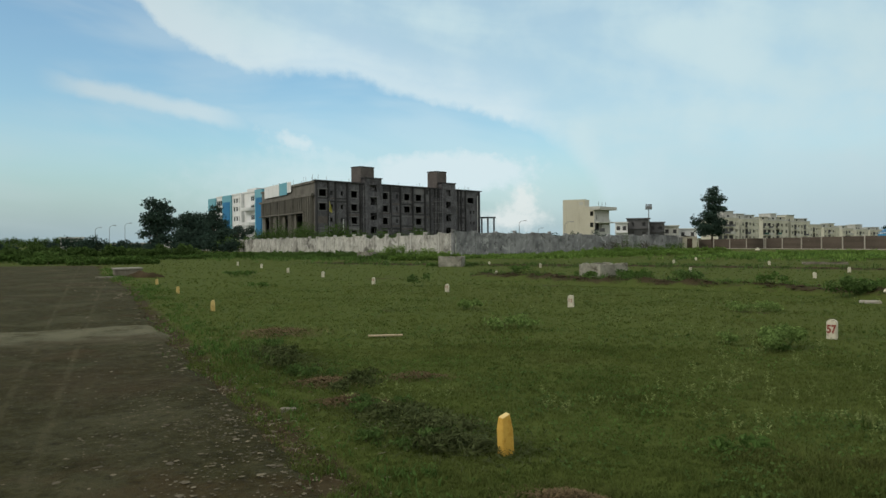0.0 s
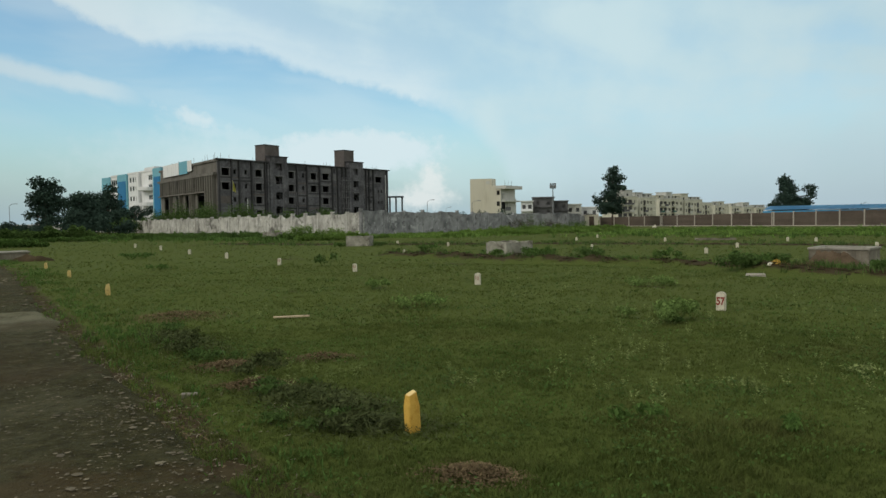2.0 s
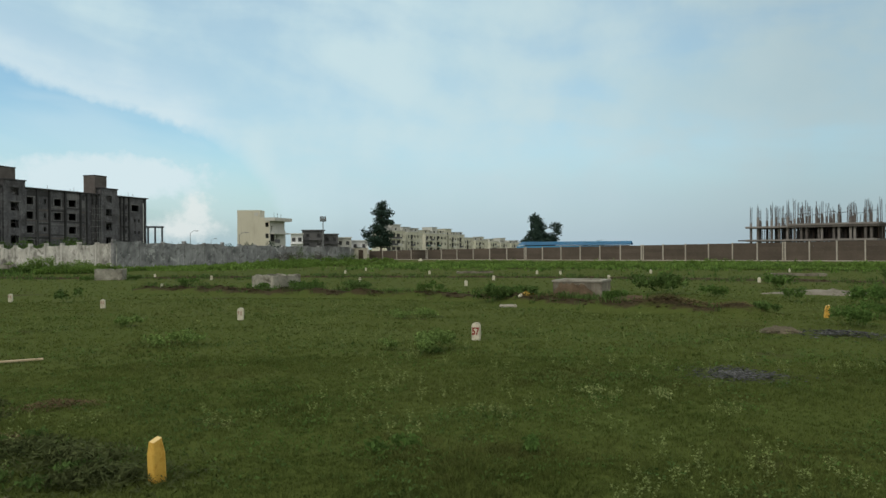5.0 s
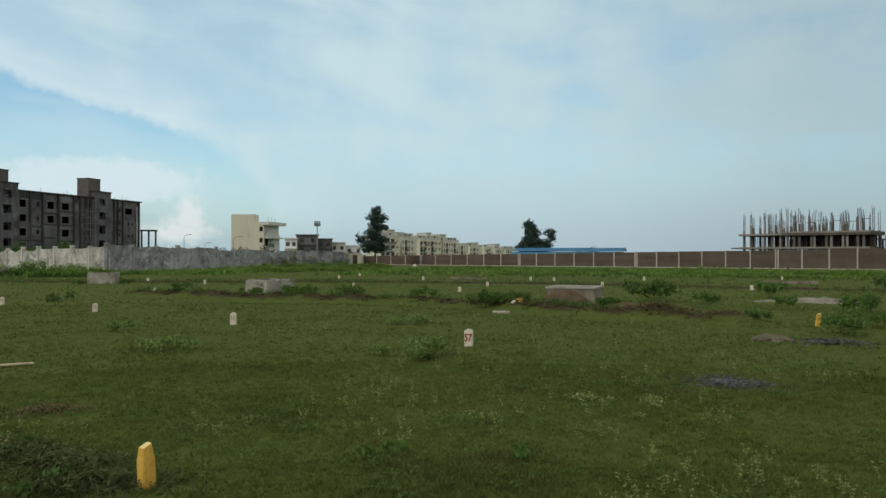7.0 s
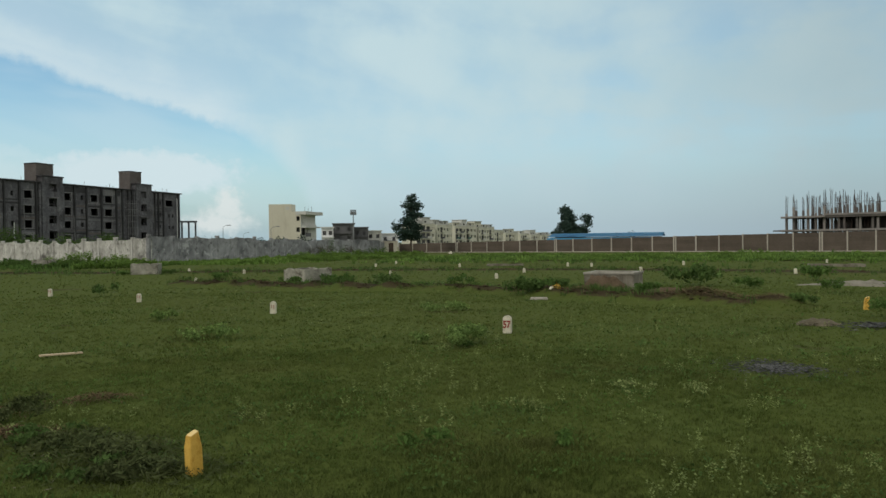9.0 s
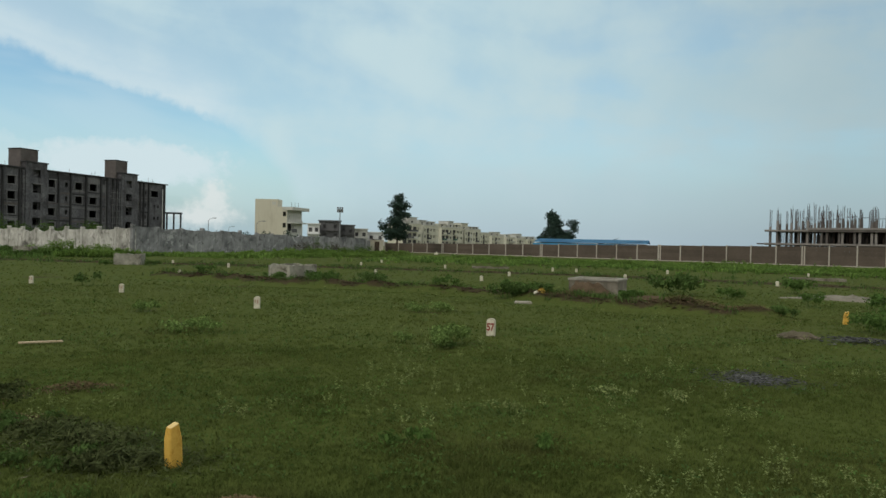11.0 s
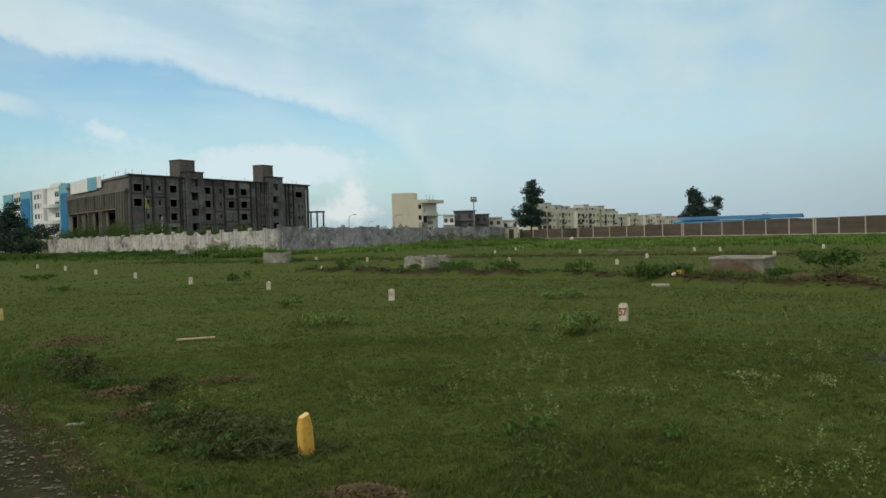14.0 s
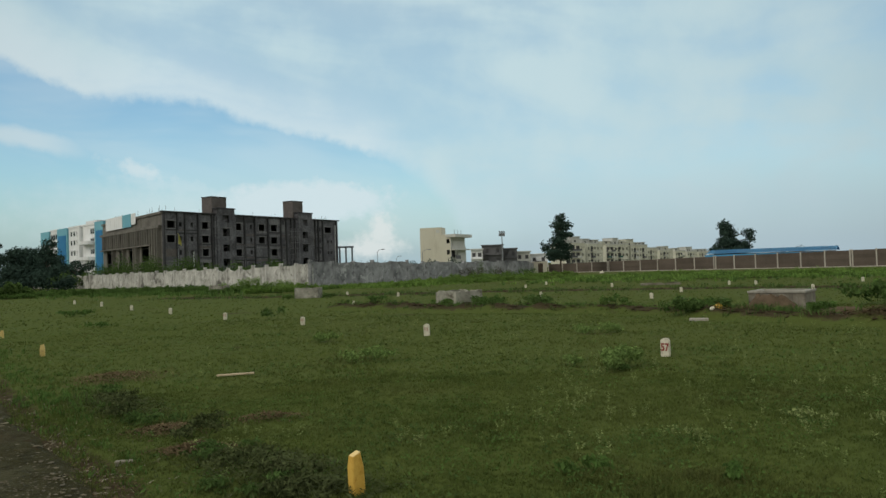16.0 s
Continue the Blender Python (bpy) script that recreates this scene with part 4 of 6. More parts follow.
def apartment(az0, az1, top, D, depth, mat=M_APT):
    """Block of flats: deep dark balconies between plain window bays, stepped roof rooms with flat caps."""
    A, B = polar(az0, D), polar(az1, D + depth)
    m, L, z = facing(A, B), (B - A).length, height(top, D)
    rng = random.Random(int(az0 * 100))
    ob = thing("apartment_block", Matrix(), "cream apartment block with balconies and roof tank rooms", "apartment building", group="apartment blocks")
    n = max(3, round(L / 2.9))
    st, kinds = 3.0, [rng.choice("wbw") for _ in range(n)]
    kinds[1] = "b"
    rows = [v for v in (z - 0.7 - st * (k + 1) + 0.9 for k in range(4)) if v > 0.2]
    holes = []
    for v in rows:
        for k, kind in enumerate(kinds):
            u = L * (k + 0.5) / n
            holes.append((u - 1.15, u + 1.15, v - 0.6, v + 1.6) if kind == "b" else (u - 0.6, u + 0.6, v, v + 1.25))
    bm = pierced(L, 0, z, 0.3, holes)
    bmesh.ops.transform(bm, matrix=m, verts=bm.verts)
    part("wall", bm, mat, ob)
    # dark grey filler stands in for the shade deep in windows and balconies
    block(ob, m, "core", (0.2, 1.6, 0), (L - 0.2, 10, z - 0.2), M_GREY)
    block(ob, m, "end_wall", (0, 0.3, 0), (0.2, 10, z - 0.05), mat)
    for v in rows:
        for k, kind in enumerate(kinds):
            u = L * (k + 0.5) / n
            if kind == "b":
                block(ob, m, "balcony", (u - 1.3, -1.1, v - 0.8), (u + 1.3, -0.003, v - 0.62), M_OFFWHITE)
                block(ob, m, "balcony_rail", (u - 1.3, -1.1, v - 0.62), (u + 1.3, -1.02, v + 0.2), rng.choice((mat, M_OFFWHITE, M_GREENPAINT, M_GREY)))
            else:
                block(ob, m, "window_hood", (u - 0.8, -0.45, v + 1.3), (u + 0.8, -0.003, v + 1.42), M_OFFWHITE)
    u = -0.3
    while u < L - 3:
        w = rng.uniform(3.0, 6.5)
        if rng.random() < 0.75:
            h, back = rng.uniform(1.4, 3.2), rng.uniform(0.3, 2.5)
            room = block(ob, m, "roof_room", (u, back, z - 0.2), (min(L, u + w), 7, z + h), M_OFFWHITE if rng.random() < 0.5 else mat)
            block(room, m, "roof_cap", (u - 0.35, back - 0.5, z + h), (min(L, u + w) + 0.35, 7.2, z + h + 0.2), M_OFFWHITE)
            block(room, m, "room_opening", (u + w * 0.3, back - 0.04, z + 0.3), (u + w * 0.3 + 1.0, back - 0.003, z + 1.4), M_GLASS)
        u += w + rng.uniform(0.2, 1.8)
    block(ob, m, "parapet", (0, -0.12, z), (L, 0.2, z + 0.5), M_OFFWHITE)
    return ob


M_GREENPAINT = surface("green_net", (0.05, 0.12, 0.10), (0.09, 0.17, 0.14), big=0.2, fine=3.0)
apartment(20.3, 21.75, 1.40, 330, 8)
apartment(21.9, 23.05, 1.30, 345, 12)
apartment(23.3, 24.95, 1.18, 370, 14)
apartment(25.1, 26.3, 1.05, 385, 14)
apartment(26.3, 27.0, 0.80, 430, 10)
apartment(27.15, 28.1, 0.62, 480, 10)
apartment(28.3, 28.95, 0.52, 520, 10)
apartment(29.1, 29.8, 0.45, 540, 10)
apartment(29.9, 30.6, 0.40, 560, 10)


def rc_frame():
    D = 157.0
    A, B = polar(47.2, D), polar(54.75, D - 6)
    m, L = facing(A, B), (B - A).length
    zl, zu = height(0.50, D), height(1.42, D)
    ob = thing("concrete_frame", Matrix(), "unfinished concrete frame with columns and upright rebar", "construction site")
    rng = random.Random(11)
    for z0, z1, name in ((zl - 0.4, zl, "floor_slab"), (zu - 0.35, zu, "floor_slab")):
        block(ob, m, name, (-0.8, -0.8, z0), (L + 0.8, 10.8, z1), M_RC)
    block(ob, m, "floor_slab", (L * 0.34, -0.9, zu + 0.002), (L + 1.0, 10, zu + 0.35), M_RC)
    for j, y in enumerate((0.0, 5.0, 10.0)):
        for k in range(17):
            u = L * k / 16 + rng.uniform(-0.45, 0.45)
            if (j, k) in ((0, 2), (1, 5), (2, 8)):
                continue
            block(ob, m, "column", (u - 0.19, y - 0.19, 0), (u + 0.19, y + 0.19, zu - 0.35), M_PILLAR_DULL if j == 0 and rng.random() < 0.45 else M_RC)
            ztop = zu + rng.choice((1.3, 1.8, 2.0, 0.6))
            stub = block(ob, m, "column", (u - 0.17, y - 0.2, zu + 0.002), (u + 0.17, y + 0.2, ztop), M_PILLAR_DULL if j == 0 and k < 7 else M_RC)
            bm = bmesh.new()
            zr = zu + rng.uniform(2.9, 5.0)
            for dx in (-0.13, 0.13):
                for dy in (-0.13, 0.13):
                    rod(bm, (u + dx, y + dy, ztop - 0.3), (u + dx + rng.uniform(-0.12, 0.12), y + dy + rng.uniform(-0.1, 0.1), zr + rng.uniform(-0.5, 0.3)), 0.032, seg=4)
            bmesh.ops.transform(bm, matrix=m, verts=bm.verts)
            part("rebar", bm, M_RUST, stub)
            if rng.random() < 0.85:
                bm = bmesh.new()
                rod(bm, (u + 0.9, y + 1, zl), (u + 0.9, y + 1, zu - 0.35), 0.06, seg=5)
                rod(bm, (u + 1.5, y + 2, zl), (u + 1.5, y + 2, zu - 0.35), 0.06, seg=5)
                bmesh.ops.transform(bm, matrix=m, verts=bm.verts)
                part("prop", bm, M_RUST, ob)
    for u0, u1, z in ((-0.8, L * 0.34, zu), (L * 0.34, L + 1.0, zu + 0.35), (-0.8, L + 0.8, zl)):
        block(ob, m, "slab_edge", (u0, -0.98, z - 0.3), (u1, -0.905, z + 0.02), M_PILLAR_DULL, "pale slab edge")
    for k in range(12):
        bm = bmesh.new()
        u = L * (0.4 + 0.6 * k / 12) + rng.uniform(-0.4, 0.4)
        rod(bm, (u, 1.2, zu + 0.3), (u + rng.uniform(-0.3, 0.3), 1.2, zu + rng.uniform(1.8, 4.6)), 0.05, seg=5)
        if k % 2:
            rod(bm, (u - 0.9, 1.25, zu + 2.0 + 0.2 * (k % 3)), (u + 1.1, 1.25, zu + 2.1 + 0.2 * (k % 3)), 0.05, seg=5)
        bmesh.ops.transform(bm, matrix=m, verts=bm.verts)
        part("scaffold_pole", bm, M_RUST, ob)
    block(ob, m, "back_wall", (L * 0.3, 8.5, zl), (L, 8.7, zu - 0.36), M_BRICKBLOCK)
    block(ob, m, "canopy_slab", (-2.6, 0, zl - 0.3), (-0.8, 4, zl - 0.05), M_RC)
    block(ob, m, "block_pile", (L * 0.35, 3, zl), (L * 0.5, 4, zl + 1.6), M_BRICKBLOCK)
    block(ob, m, "block_pile", (L * 0.62, 4.5, zl), (L * 0.75, 5.5, zl + 1.9), M_BRICKBLOCK)
    # lower wing
    A2, B2 = polar(55.3, 158), polar(57.5, 156)
    m2, L2 = facing(A2, B2), (B2 - A2).length
    zt = height(0.95, 158)
    block(ob, m2, "beam", (0, 0, zt), (L2, 0.4, zt + 0.3), M_RC)
    for k in range(11):
        block(ob, m2, "column", (L2 * k / 10 - 0.12, 0.02 + (k % 2) * 1.5, 0), (L2 * k / 10 + 0.12, 0.26 + (k % 2) * 1.5, zt + (1.3 if k in (7, 10) else -0.002)), M_RC)
    A3, B3 = polar(57.6, 158), polar(60.6, 156)
    m3, L3 = facing(A3, B3), (B3 - A3).length
    for k in range(11):
        u, z = L3 * k / 10, height(rng.uniform(0.62, 0.85), 158)
        stub = block(ob, m3, "column", (u - 0.17, 0, 0), (u + 0.17, 0.4, z), M_RC)
        bm = bmesh.new()
        for dx in (-0.1, 0.1):
            rod(bm, (u + dx, 0.2, z - 0.2), (u + dx, 0.2, z + rng.uniform(0.6, 2.0)), 0.03, seg=4)
        bmesh.ops.transform(bm, matrix=m3, verts=bm.verts)
        part("rebar", bm, M_RUST, stub)


rc_frame()


def blue_shed():
    D = 122.0
    A, B = polar(30.6, D + 1), polar(38.6, D - 1)
    m, L = facing(A, B), (B - A).length
    ze, zr = height(0.28, D), height(0.50, D)
    ob = thing("blue_shed", Matrix(), "long low shed with a bright blue sheet roof", "shed")
    bm = bmesh.new()
    n = 60
    prof = [(-0.6, ze - 0.12), (4.5, zr), (9.6, ze - 0.12)]
    prev = None
    for k in range(n + 1):
        u = -0.5 + (L + 1.0) * k / n
        lift = 0.035 if k % 2 else 0.0
        top = [bm.verts.new((u, y, z + lift)) for y, z in prof]
        if prev:
            for j in range(2):
                bm.faces.new((prev[j], top[j], top[j + 1], prev[j + 1]))
        prev = top
    bmesh.ops.solidify(bm, geom=bm.faces[:], thickness=0.05)
    bmesh.ops.transform(bm, matrix=m, verts=bm.verts)
    part("roof", bm, M_TIN, ob, "corrugated bright blue roof")
    block(ob, m, "fascia", (-0.5, -0.68, ze - 0.62), (L + 0.5, -0.6, ze - 0.3), M_TIN)
    block(ob, m, "wall", (0, 0, 0), (L, 9, ze - 0.2), M_BRICKBLOCK)


blue_shed()


# ---------------------------------------------------------------- street lamps and flood mast
def street_lamp(az, el, D, turn):
    z = height(el, D)
    ob = thing("street_lamp", Matrix.Translation(polar(az, D)) @ Matrix.Rotation(radians(turn), 4, "Z"), "slender grey street lamp with curved arm", "street lamp", group="street lamps")
    bm = bmesh.new()
    rod(bm, (0, 0, 0), (0, 0, z - 0.6), 0.09, 0.06)
    part("pole", bm, M_STEEL, ob)
    bm = bmesh.new()
    rod(bm, (0, 0, z - 0.62), (0.5, 0, z - 0.15), 0.05, seg=6)
    rod(bm, (0.5, 0, z - 0.15), (1.2, 0, z), 0.05, seg=6)
    arm = part("arm", bm, M_STEEL, ob)
    part("lamp_head", boxes(((1.1, -0.14, z - 0.1), (2.0, 0.14, z + 0.07)), bevel=0.04), M_STEEL, arm)


for az, el, D, turn in ((-25.1, 1.08, 250, 0), (-24.2, 1.22, 235, 0), (-23.2, 1.38, 220, 0), (5.85, 1.42, 200, 0), (7.3, 0.85, 280, 0), (9.3, 1.3, 170, 0)):
    street_lamp(az, el, D, turn)


def flood_mast():
    D = 172.0
    z = height(2.5, D)
    ob = thing("flood_light_mast", Matrix.Translation(polar(15.47, D)), "grey mast with a cluster of flood lights", "light mast")
    bm = bmesh.new()
    rod(bm, (0, 0, 0), (0, 0, z - 1.0), 0.16, 0.1)
    part("pole", bm, M_STEEL, ob)
    part("head_frame", boxes(((-0.7, -0.1, z - 1.15), (0.7, 0.1, z - 1.02))), M_STEEL, ob)
    for dx in (-0.5, 0.0, 0.5):
        part("flood_light", boxes(((dx - 0.2, -0.3, z - 1.0), (dx + 0.2, 0.2, z - 0.35)), bevel=0.04), M_STEEL, ob)
        part("flood_light", boxes(((dx - 0.17, -0.2, z - 0.3), (dx + 0.17, 0.15, z + 0.05)), bevel=0.04), M_GREY, ob)


flood_mast()


# ---------------------------------------------------------------- trees and bushes
def tree(az, D, blobs, trunk_top, trunk_r, count, leaf, seed, label, lean=0.0):
    """blobs: (across, z, radius across, radius up) in metres at the tree."""
    c = polar(az, D)
    right = Vector((math.cos(radians(az)), -math.sin(radians(az)), 0))
    ob = thing("tree", Matrix.Translation(c) @ Matrix.Rotation(-radians(az), 4, "Z"), label, "tree")
    rng = random.Random(seed)
    bm = bmesh.new()
    p = Vector((0, 0, -0.1))
    for k in range(6):
        q = Vector((lean * (k + 1) / 6 + rng.uniform(-0.08, 0.08), rng.uniform(-0.08, 0.08), trunk_top * (k + 1) / 6))
        rod(bm, p, q, trunk_r * (1 - 0.13 * k), trunk_r * (1 - 0.13 * (k + 1)))
        p = q
    part("trunk", bm, M_BARK, ob)
    bs = []
    for x, z, rx, rz in blobs:
        y = rng.uniform(-0.35, 0.35) * rx
        bm = bmesh.new()
        start = Vector((lean * min(1, z / trunk_top) * 0.6, 0, max(0.6, min(trunk_top * 0.95, z - rz * 0.9))))
        mid = (start + Vector((x, y, z))) / 2 + Vector((rng.uniform(-0.2, 0.2), 0, 0.1))
        rod(bm, start, mid, trunk_r * 0.45, trunk_r * 0.3, seg=6)
        rod(bm, mid, (x, y, z), trunk_r * 0.3, 0.02, seg=6)
        part("limb", bm, M_BARK, ob)
        bs.append((x, y, z, rx, rx * 0.9, rz))
    v, f = leaf_cloud(bs, count, leaf, seed, hollow=0.25)
    from_arrays("crown", v, f, M_LEAF, ob)
    return ob


tree(19.85, 104, [(0.2, 7.6, 0.9, 0.8), (0.9, 6.6, 1.0, 0.7), (-0.4, 6.7, 0.9, 0.7), (0.2, 5.6, 1.2, 0.9), (1.2, 5.3, 0.8, 0.5), (-0.3, 4.4, 1.3, 0.9), (-1.9, 3.6, 0.9, 0.6), (-2.4, 4.2, 0.35, 0.5), (0.7, 3.5, 1.2, 0.8), (-0.7, 2.9, 1.4, 0.8), (0.6, 2.4, 1.1, 0.7), (-1.0, 2.2, 1.0, 0.5)],
     6.5, 0.16, 5200, 0.17, 21, "tall narrow dark green tree beside the compound wall", 0.2)
tree(32.1, 138, [(-0.9, 6.8, 1.3, 1.2), (-0.4, 5.6, 1.7, 1.2), (2.9, 5.6, 1.2, 0.9), (3.2, 4.6, 0.9, 0.8), (-0.6, 4.0, 1.9, 1.2), (-2.3, 3.0, 1.2, 0.8), (1.0, 3.1, 2.4, 1.1), (-3.2, 2.9, 0.6, 0.3), (2.3, 3.6, 0.8, 0.9), (0.0, 2.2, 3.0, 0.9)],
     5.6, 0.22, 7500, 0.22, 22, "broad dark tree with two crowns behind the blue shed")
tree(-21.1, 95, [(-0.7, 6.2, 1.0, 0.8), (0.6, 5.9, 1.1, 0.9), (1.6, 5.4, 0.6, 0.5), (0.0, 4.7, 1.7, 1.0), (-1.2, 4.2, 0.9, 0.9), (1.3, 4.1, 1.0, 0.8), (0.1, 3.3, 1.7, 1.0), (-1.5, 2.6, 0.8, 0.6), (0.4, 2.0, 1.5, 0.9), (-0.4, 1.0, 1.2, 0.9)],
     5.5, 0.2, 6000, 0.17, 23, "dark green tree at the edge of the meadow")
tree(-19.1, 110, [(0.2, 5.0, 1.4, 0.9), (-0.8, 4.0, 1.7, 1.1), (1.2, 4.0, 1.7, 1.2), (2.4, 3.4, 1.2, 1.0), (0, 2.2, 2.6, 1.6), (2.0, 2.0, 2.0, 1.5)], 4.2, 0.16, 7000, 0.18, 24, "rounded dark tree in front of the wall")
tree(-17.2, 128, [(0.4, 7.0, 1.1, 0.8), (0.0, 5.8, 1.6, 1.0), (-0.8, 4.6, 1.8, 1.1), (1.2, 4.3, 1.5, 1.1), (-1.9, 3.4, 1.6, 1.0), (1.5, 2.8, 1.8, 1.2), (0, 2.0, 2.6, 1.4)], 5.5, 0.2, 6000, 0.2, 25, "dark leafy tree beside the white building")
tree(-18.2, 140, [(0, 5.8, 1.8, 1.2), (-1.6, 5.0, 1.8, 1.3), (1.8, 4.8, 1.8, 1.3), (0, 3.2, 3.4, 1.6)], 4.6, 0.18, 6000, 0.22, 26, "dark tree behind the compound wall")
tree(-15.5, 142, [(-2.2, 3.4, 1.6, 1.0), (2.4, 3.6, 1.2, 0.8), (0.2, 3.9, 1.2, 0.8), (-1.0, 3.2, 1.4, 1.0), (1.2, 3.0, 1.3, 0.9), (0, 1.8, 2.2, 1.2)], 3.4, 0.16, 2600, 0.2, 27, "low dark tree behind the compound wall")


def bush(az, D, w, h, count, leaf, seed, mat, label, name="bush", group="bushes"):
    rng = random.Random(seed)
    ob = thing(name, Matrix.Translation(polar(az, D)) @ Matrix.Rotation(-radians(az), 4, "Z"), label, "bush", group=group)
    blobs = []
    n = max(3, int(w / max(0.4, h) * 2))
    for k in range(n):
        x = -w / 2 + w * (k + 0.5) / n + rng.uniform(-0.2, 0.2) * w / n
        hh = h * rng.uniform(0.6, 1.05) * (1 - 0.35 * abs(2 * x / w) ** 2)
        blobs.append((x, rng.uniform(-0.2, 0.2) * h, hh * 0.5, w / n * 0.75, max(0.3 * h, w / n * 0.5), hh * 0.5))
    v, f = leaf_cloud(blobs, count, leaf, seed, hollow=0.2)
    v[:, 2] = np.maximum(v[:, 2], 0.0)
    from_arrays("leaves", v, f, mat, ob)
    bm = bmesh.new()
    for b in blobs:
        rod(bm, (b[0] * 0.6, 0, -0.05), (b[0], b[1], b[2] + b[5] * 0.3), 0.012 + 0.006 * h, 0.006, seg=5)
    part("stem", bm, M_BARK, ob)["kind"] = "stuff"
    return ob


# hedges and scrub along the walls
for i, (az, D, w, h) in enumerate(((-24.5, 120, 7.5, 2.9), (-26.7, 165, 8.0, 3.6), (-22.6, 140, 8.0, 2.4), (-30.6, 150, 4.0, 1.8), (-28.8, 115, 12, 1.5),
                                   (-24.8, 88, 10, 1.3), (-20.2, 84, 6, 1.5), (-30.8, 90, 9, 1.1))):
    bush(az, D, w, h, int(500 + 300 * w), 0.17, 40 + i, M_LEAF if h > 1.6 else M_LEAF2, "dark scrub at the far edge of the meadow")
for i, (az, D, w, h) in enumerate(((-16.5, 88, 12, 0.7), (-12.5, 86, 10, 0.8), (-9.0, 80, 9, 0.9), (-5.5, 74, 8, 0.7), (-3.2, 68, 7.0, 1.7), (-0.6, 64, 4.5, 0.9), (3.8, 63, 6, 0.5),
                                   (10.5, 74, 6, 0.8), (13.0, 80, 8, 1.1), (16.0, 86, 9, 1.1), (19.2, 92, 7, 0.8),
                                   (-21, 72, 9, 0.7), (-15, 76, 11, 0.8), (-11, 73, 10, 0.6), (-7.5, 69, 8, 0.7), (-4.4, 61, 6, 0.8), (-2.0, 57, 5, 0.9), (7.5, 62, 5, 0.5), (11.8, 66, 7, 0.7), (15.2, 70, 8, 0.8), (18.6, 74, 8, 0.7))):
    bush(az, D, w * 0.9, h * 0.75, int(700 + 300 * w), 0.07, 60 + i, M_LUSH if az > 3 or i in (4, 5, 16) else M_WEED, "fresh green weeds growing along the wall", "weed_patch", "weed patches")
# climbers behind the white wall
for i, (az, D, w, h) in enumerate(((-14.0, 150, 10, 5.2), (-12.4, 148, 10, 5.6), (-10.8, 146, 10, 5.8), (-9.2, 142, 10, 5.4), (-7.6, 140, 9, 5.2), (-6.0, 138, 8, 4.6), (-3.2, 120, 8, 5.0), (-1.6, 112, 5, 4.2), (9.9, 92, 4, 2.9), (11.6, 98, 3, 2.8), (5.6, 120, 9, 2.9), (7.6, 130, 9, 2.9), (3.9, 125, 6, 3.0))):
    bush(az, D, w, h, int(400 + 240 * w), 0.15, 80 + i, M_LEAF2 if i < 8 else M_LEAF, "green shrubs rising behind the compound wall", "shrub", "shrubs behind the wall")
# lush strip in front of the brown fence
for i in range(14):
    az = 22.5 + i * 2.85
    bush(az + 1.2, 62 - i * 0.5 + 3 * math.cos(i), 6.5, 0.26 + 0.08 * (i % 2), 1100, 0.055, 130 + i, M_LUSH, "bright green low weeds before the brown fence", "weed_patch", "weed patches")
    bush(az, 70 - i * 0.55 + 5 * math.sin(i), 6.0, 0.34 + 0.16 * (i % 3), 1700, 0.06, 100 + i, M_LUSH, "bright green low weeds before the brown fence", "weed_patch", "weed patches")


# ---------------------------------------------------------------- plot markers
def digits(text, size, parent, m, material):
    cu = bpy.data.curves.new("digits", "FONT")
    cu.body, cu.size, cu.align_x, cu.align_y, cu.extrude, cu.offset = text, size, "CENTER", "CENTER", 0.001, 0.0055
    tmp = new("digits", cu)
    me = bpy.data.meshes.new_from_object(tmp.evaluated_get(bpy.context.evaluated_depsgraph_get()))
    bpy.data.objects.remove(tmp)
    me.materials.clear()
    me.materials.append(material)
    ob = new("number", me)
    ob.parent = parent
    ob.matrix_basis = m @ Matrix.Diagonal((0.88, 1.15, 1, 1))
    ob["label"] = "painted number"
    return ob


def marker_stone(x, y, turn, text="", w=0.145, h=0.325, d=0.10, lean=0.0, label="white painted plot marker stone with rounded top", base=None):
    ob = thing("marker_stone", pose(x, y, ground_z(x, y) - 0.02, 0, lean, turn), label, "marker stone", group="plot markers")
    bm = bmesh.new()
    prof = [(-w / 2, 0), (w / 2, 0), (w / 2, h - w * 0.36)]
    for k in range(1, 8):
        a = math.pi * k / 8
        prof.append((w / 2 * math.cos(a), h - w * 0.36 + w * 0.36 * math.sin(a)))
    prof.append((-w / 2, h - w * 0.36))
    fr = [bm.verts.new((px, -d / 2, pz)) for px, pz in prof]
    bk = [bm.verts.new((px, d / 2, pz)) for px, pz in prof]
    bm.faces.new(fr)
    bm.faces.new(reversed(bk))
    for i in range(len(fr)):
        j = (i + 1) % len(fr)
        bm.faces.new((fr[j], fr[i], bk[i], bk[j]))
    bmesh.ops.recalc_face_normals(bm, faces=bm.faces)
    edges = [e for e in bm.edges if abs(e.verts[0].co.y - e.verts[1].co.y) < 1e-6 and max(v.co.z for v in e.verts) > 0.01]
    bmesh.ops.bevel(bm, geom=edges, offset=0.014, segments=2, affect="EDGES")
    stone = part("stone", bm, M_STONE, ob)
    if text:
        digits(text, 0.15, stone, pose(0, -d / 2 - 0.001, h * 0.53, 90, 0, 0), M_RED)
    return ob


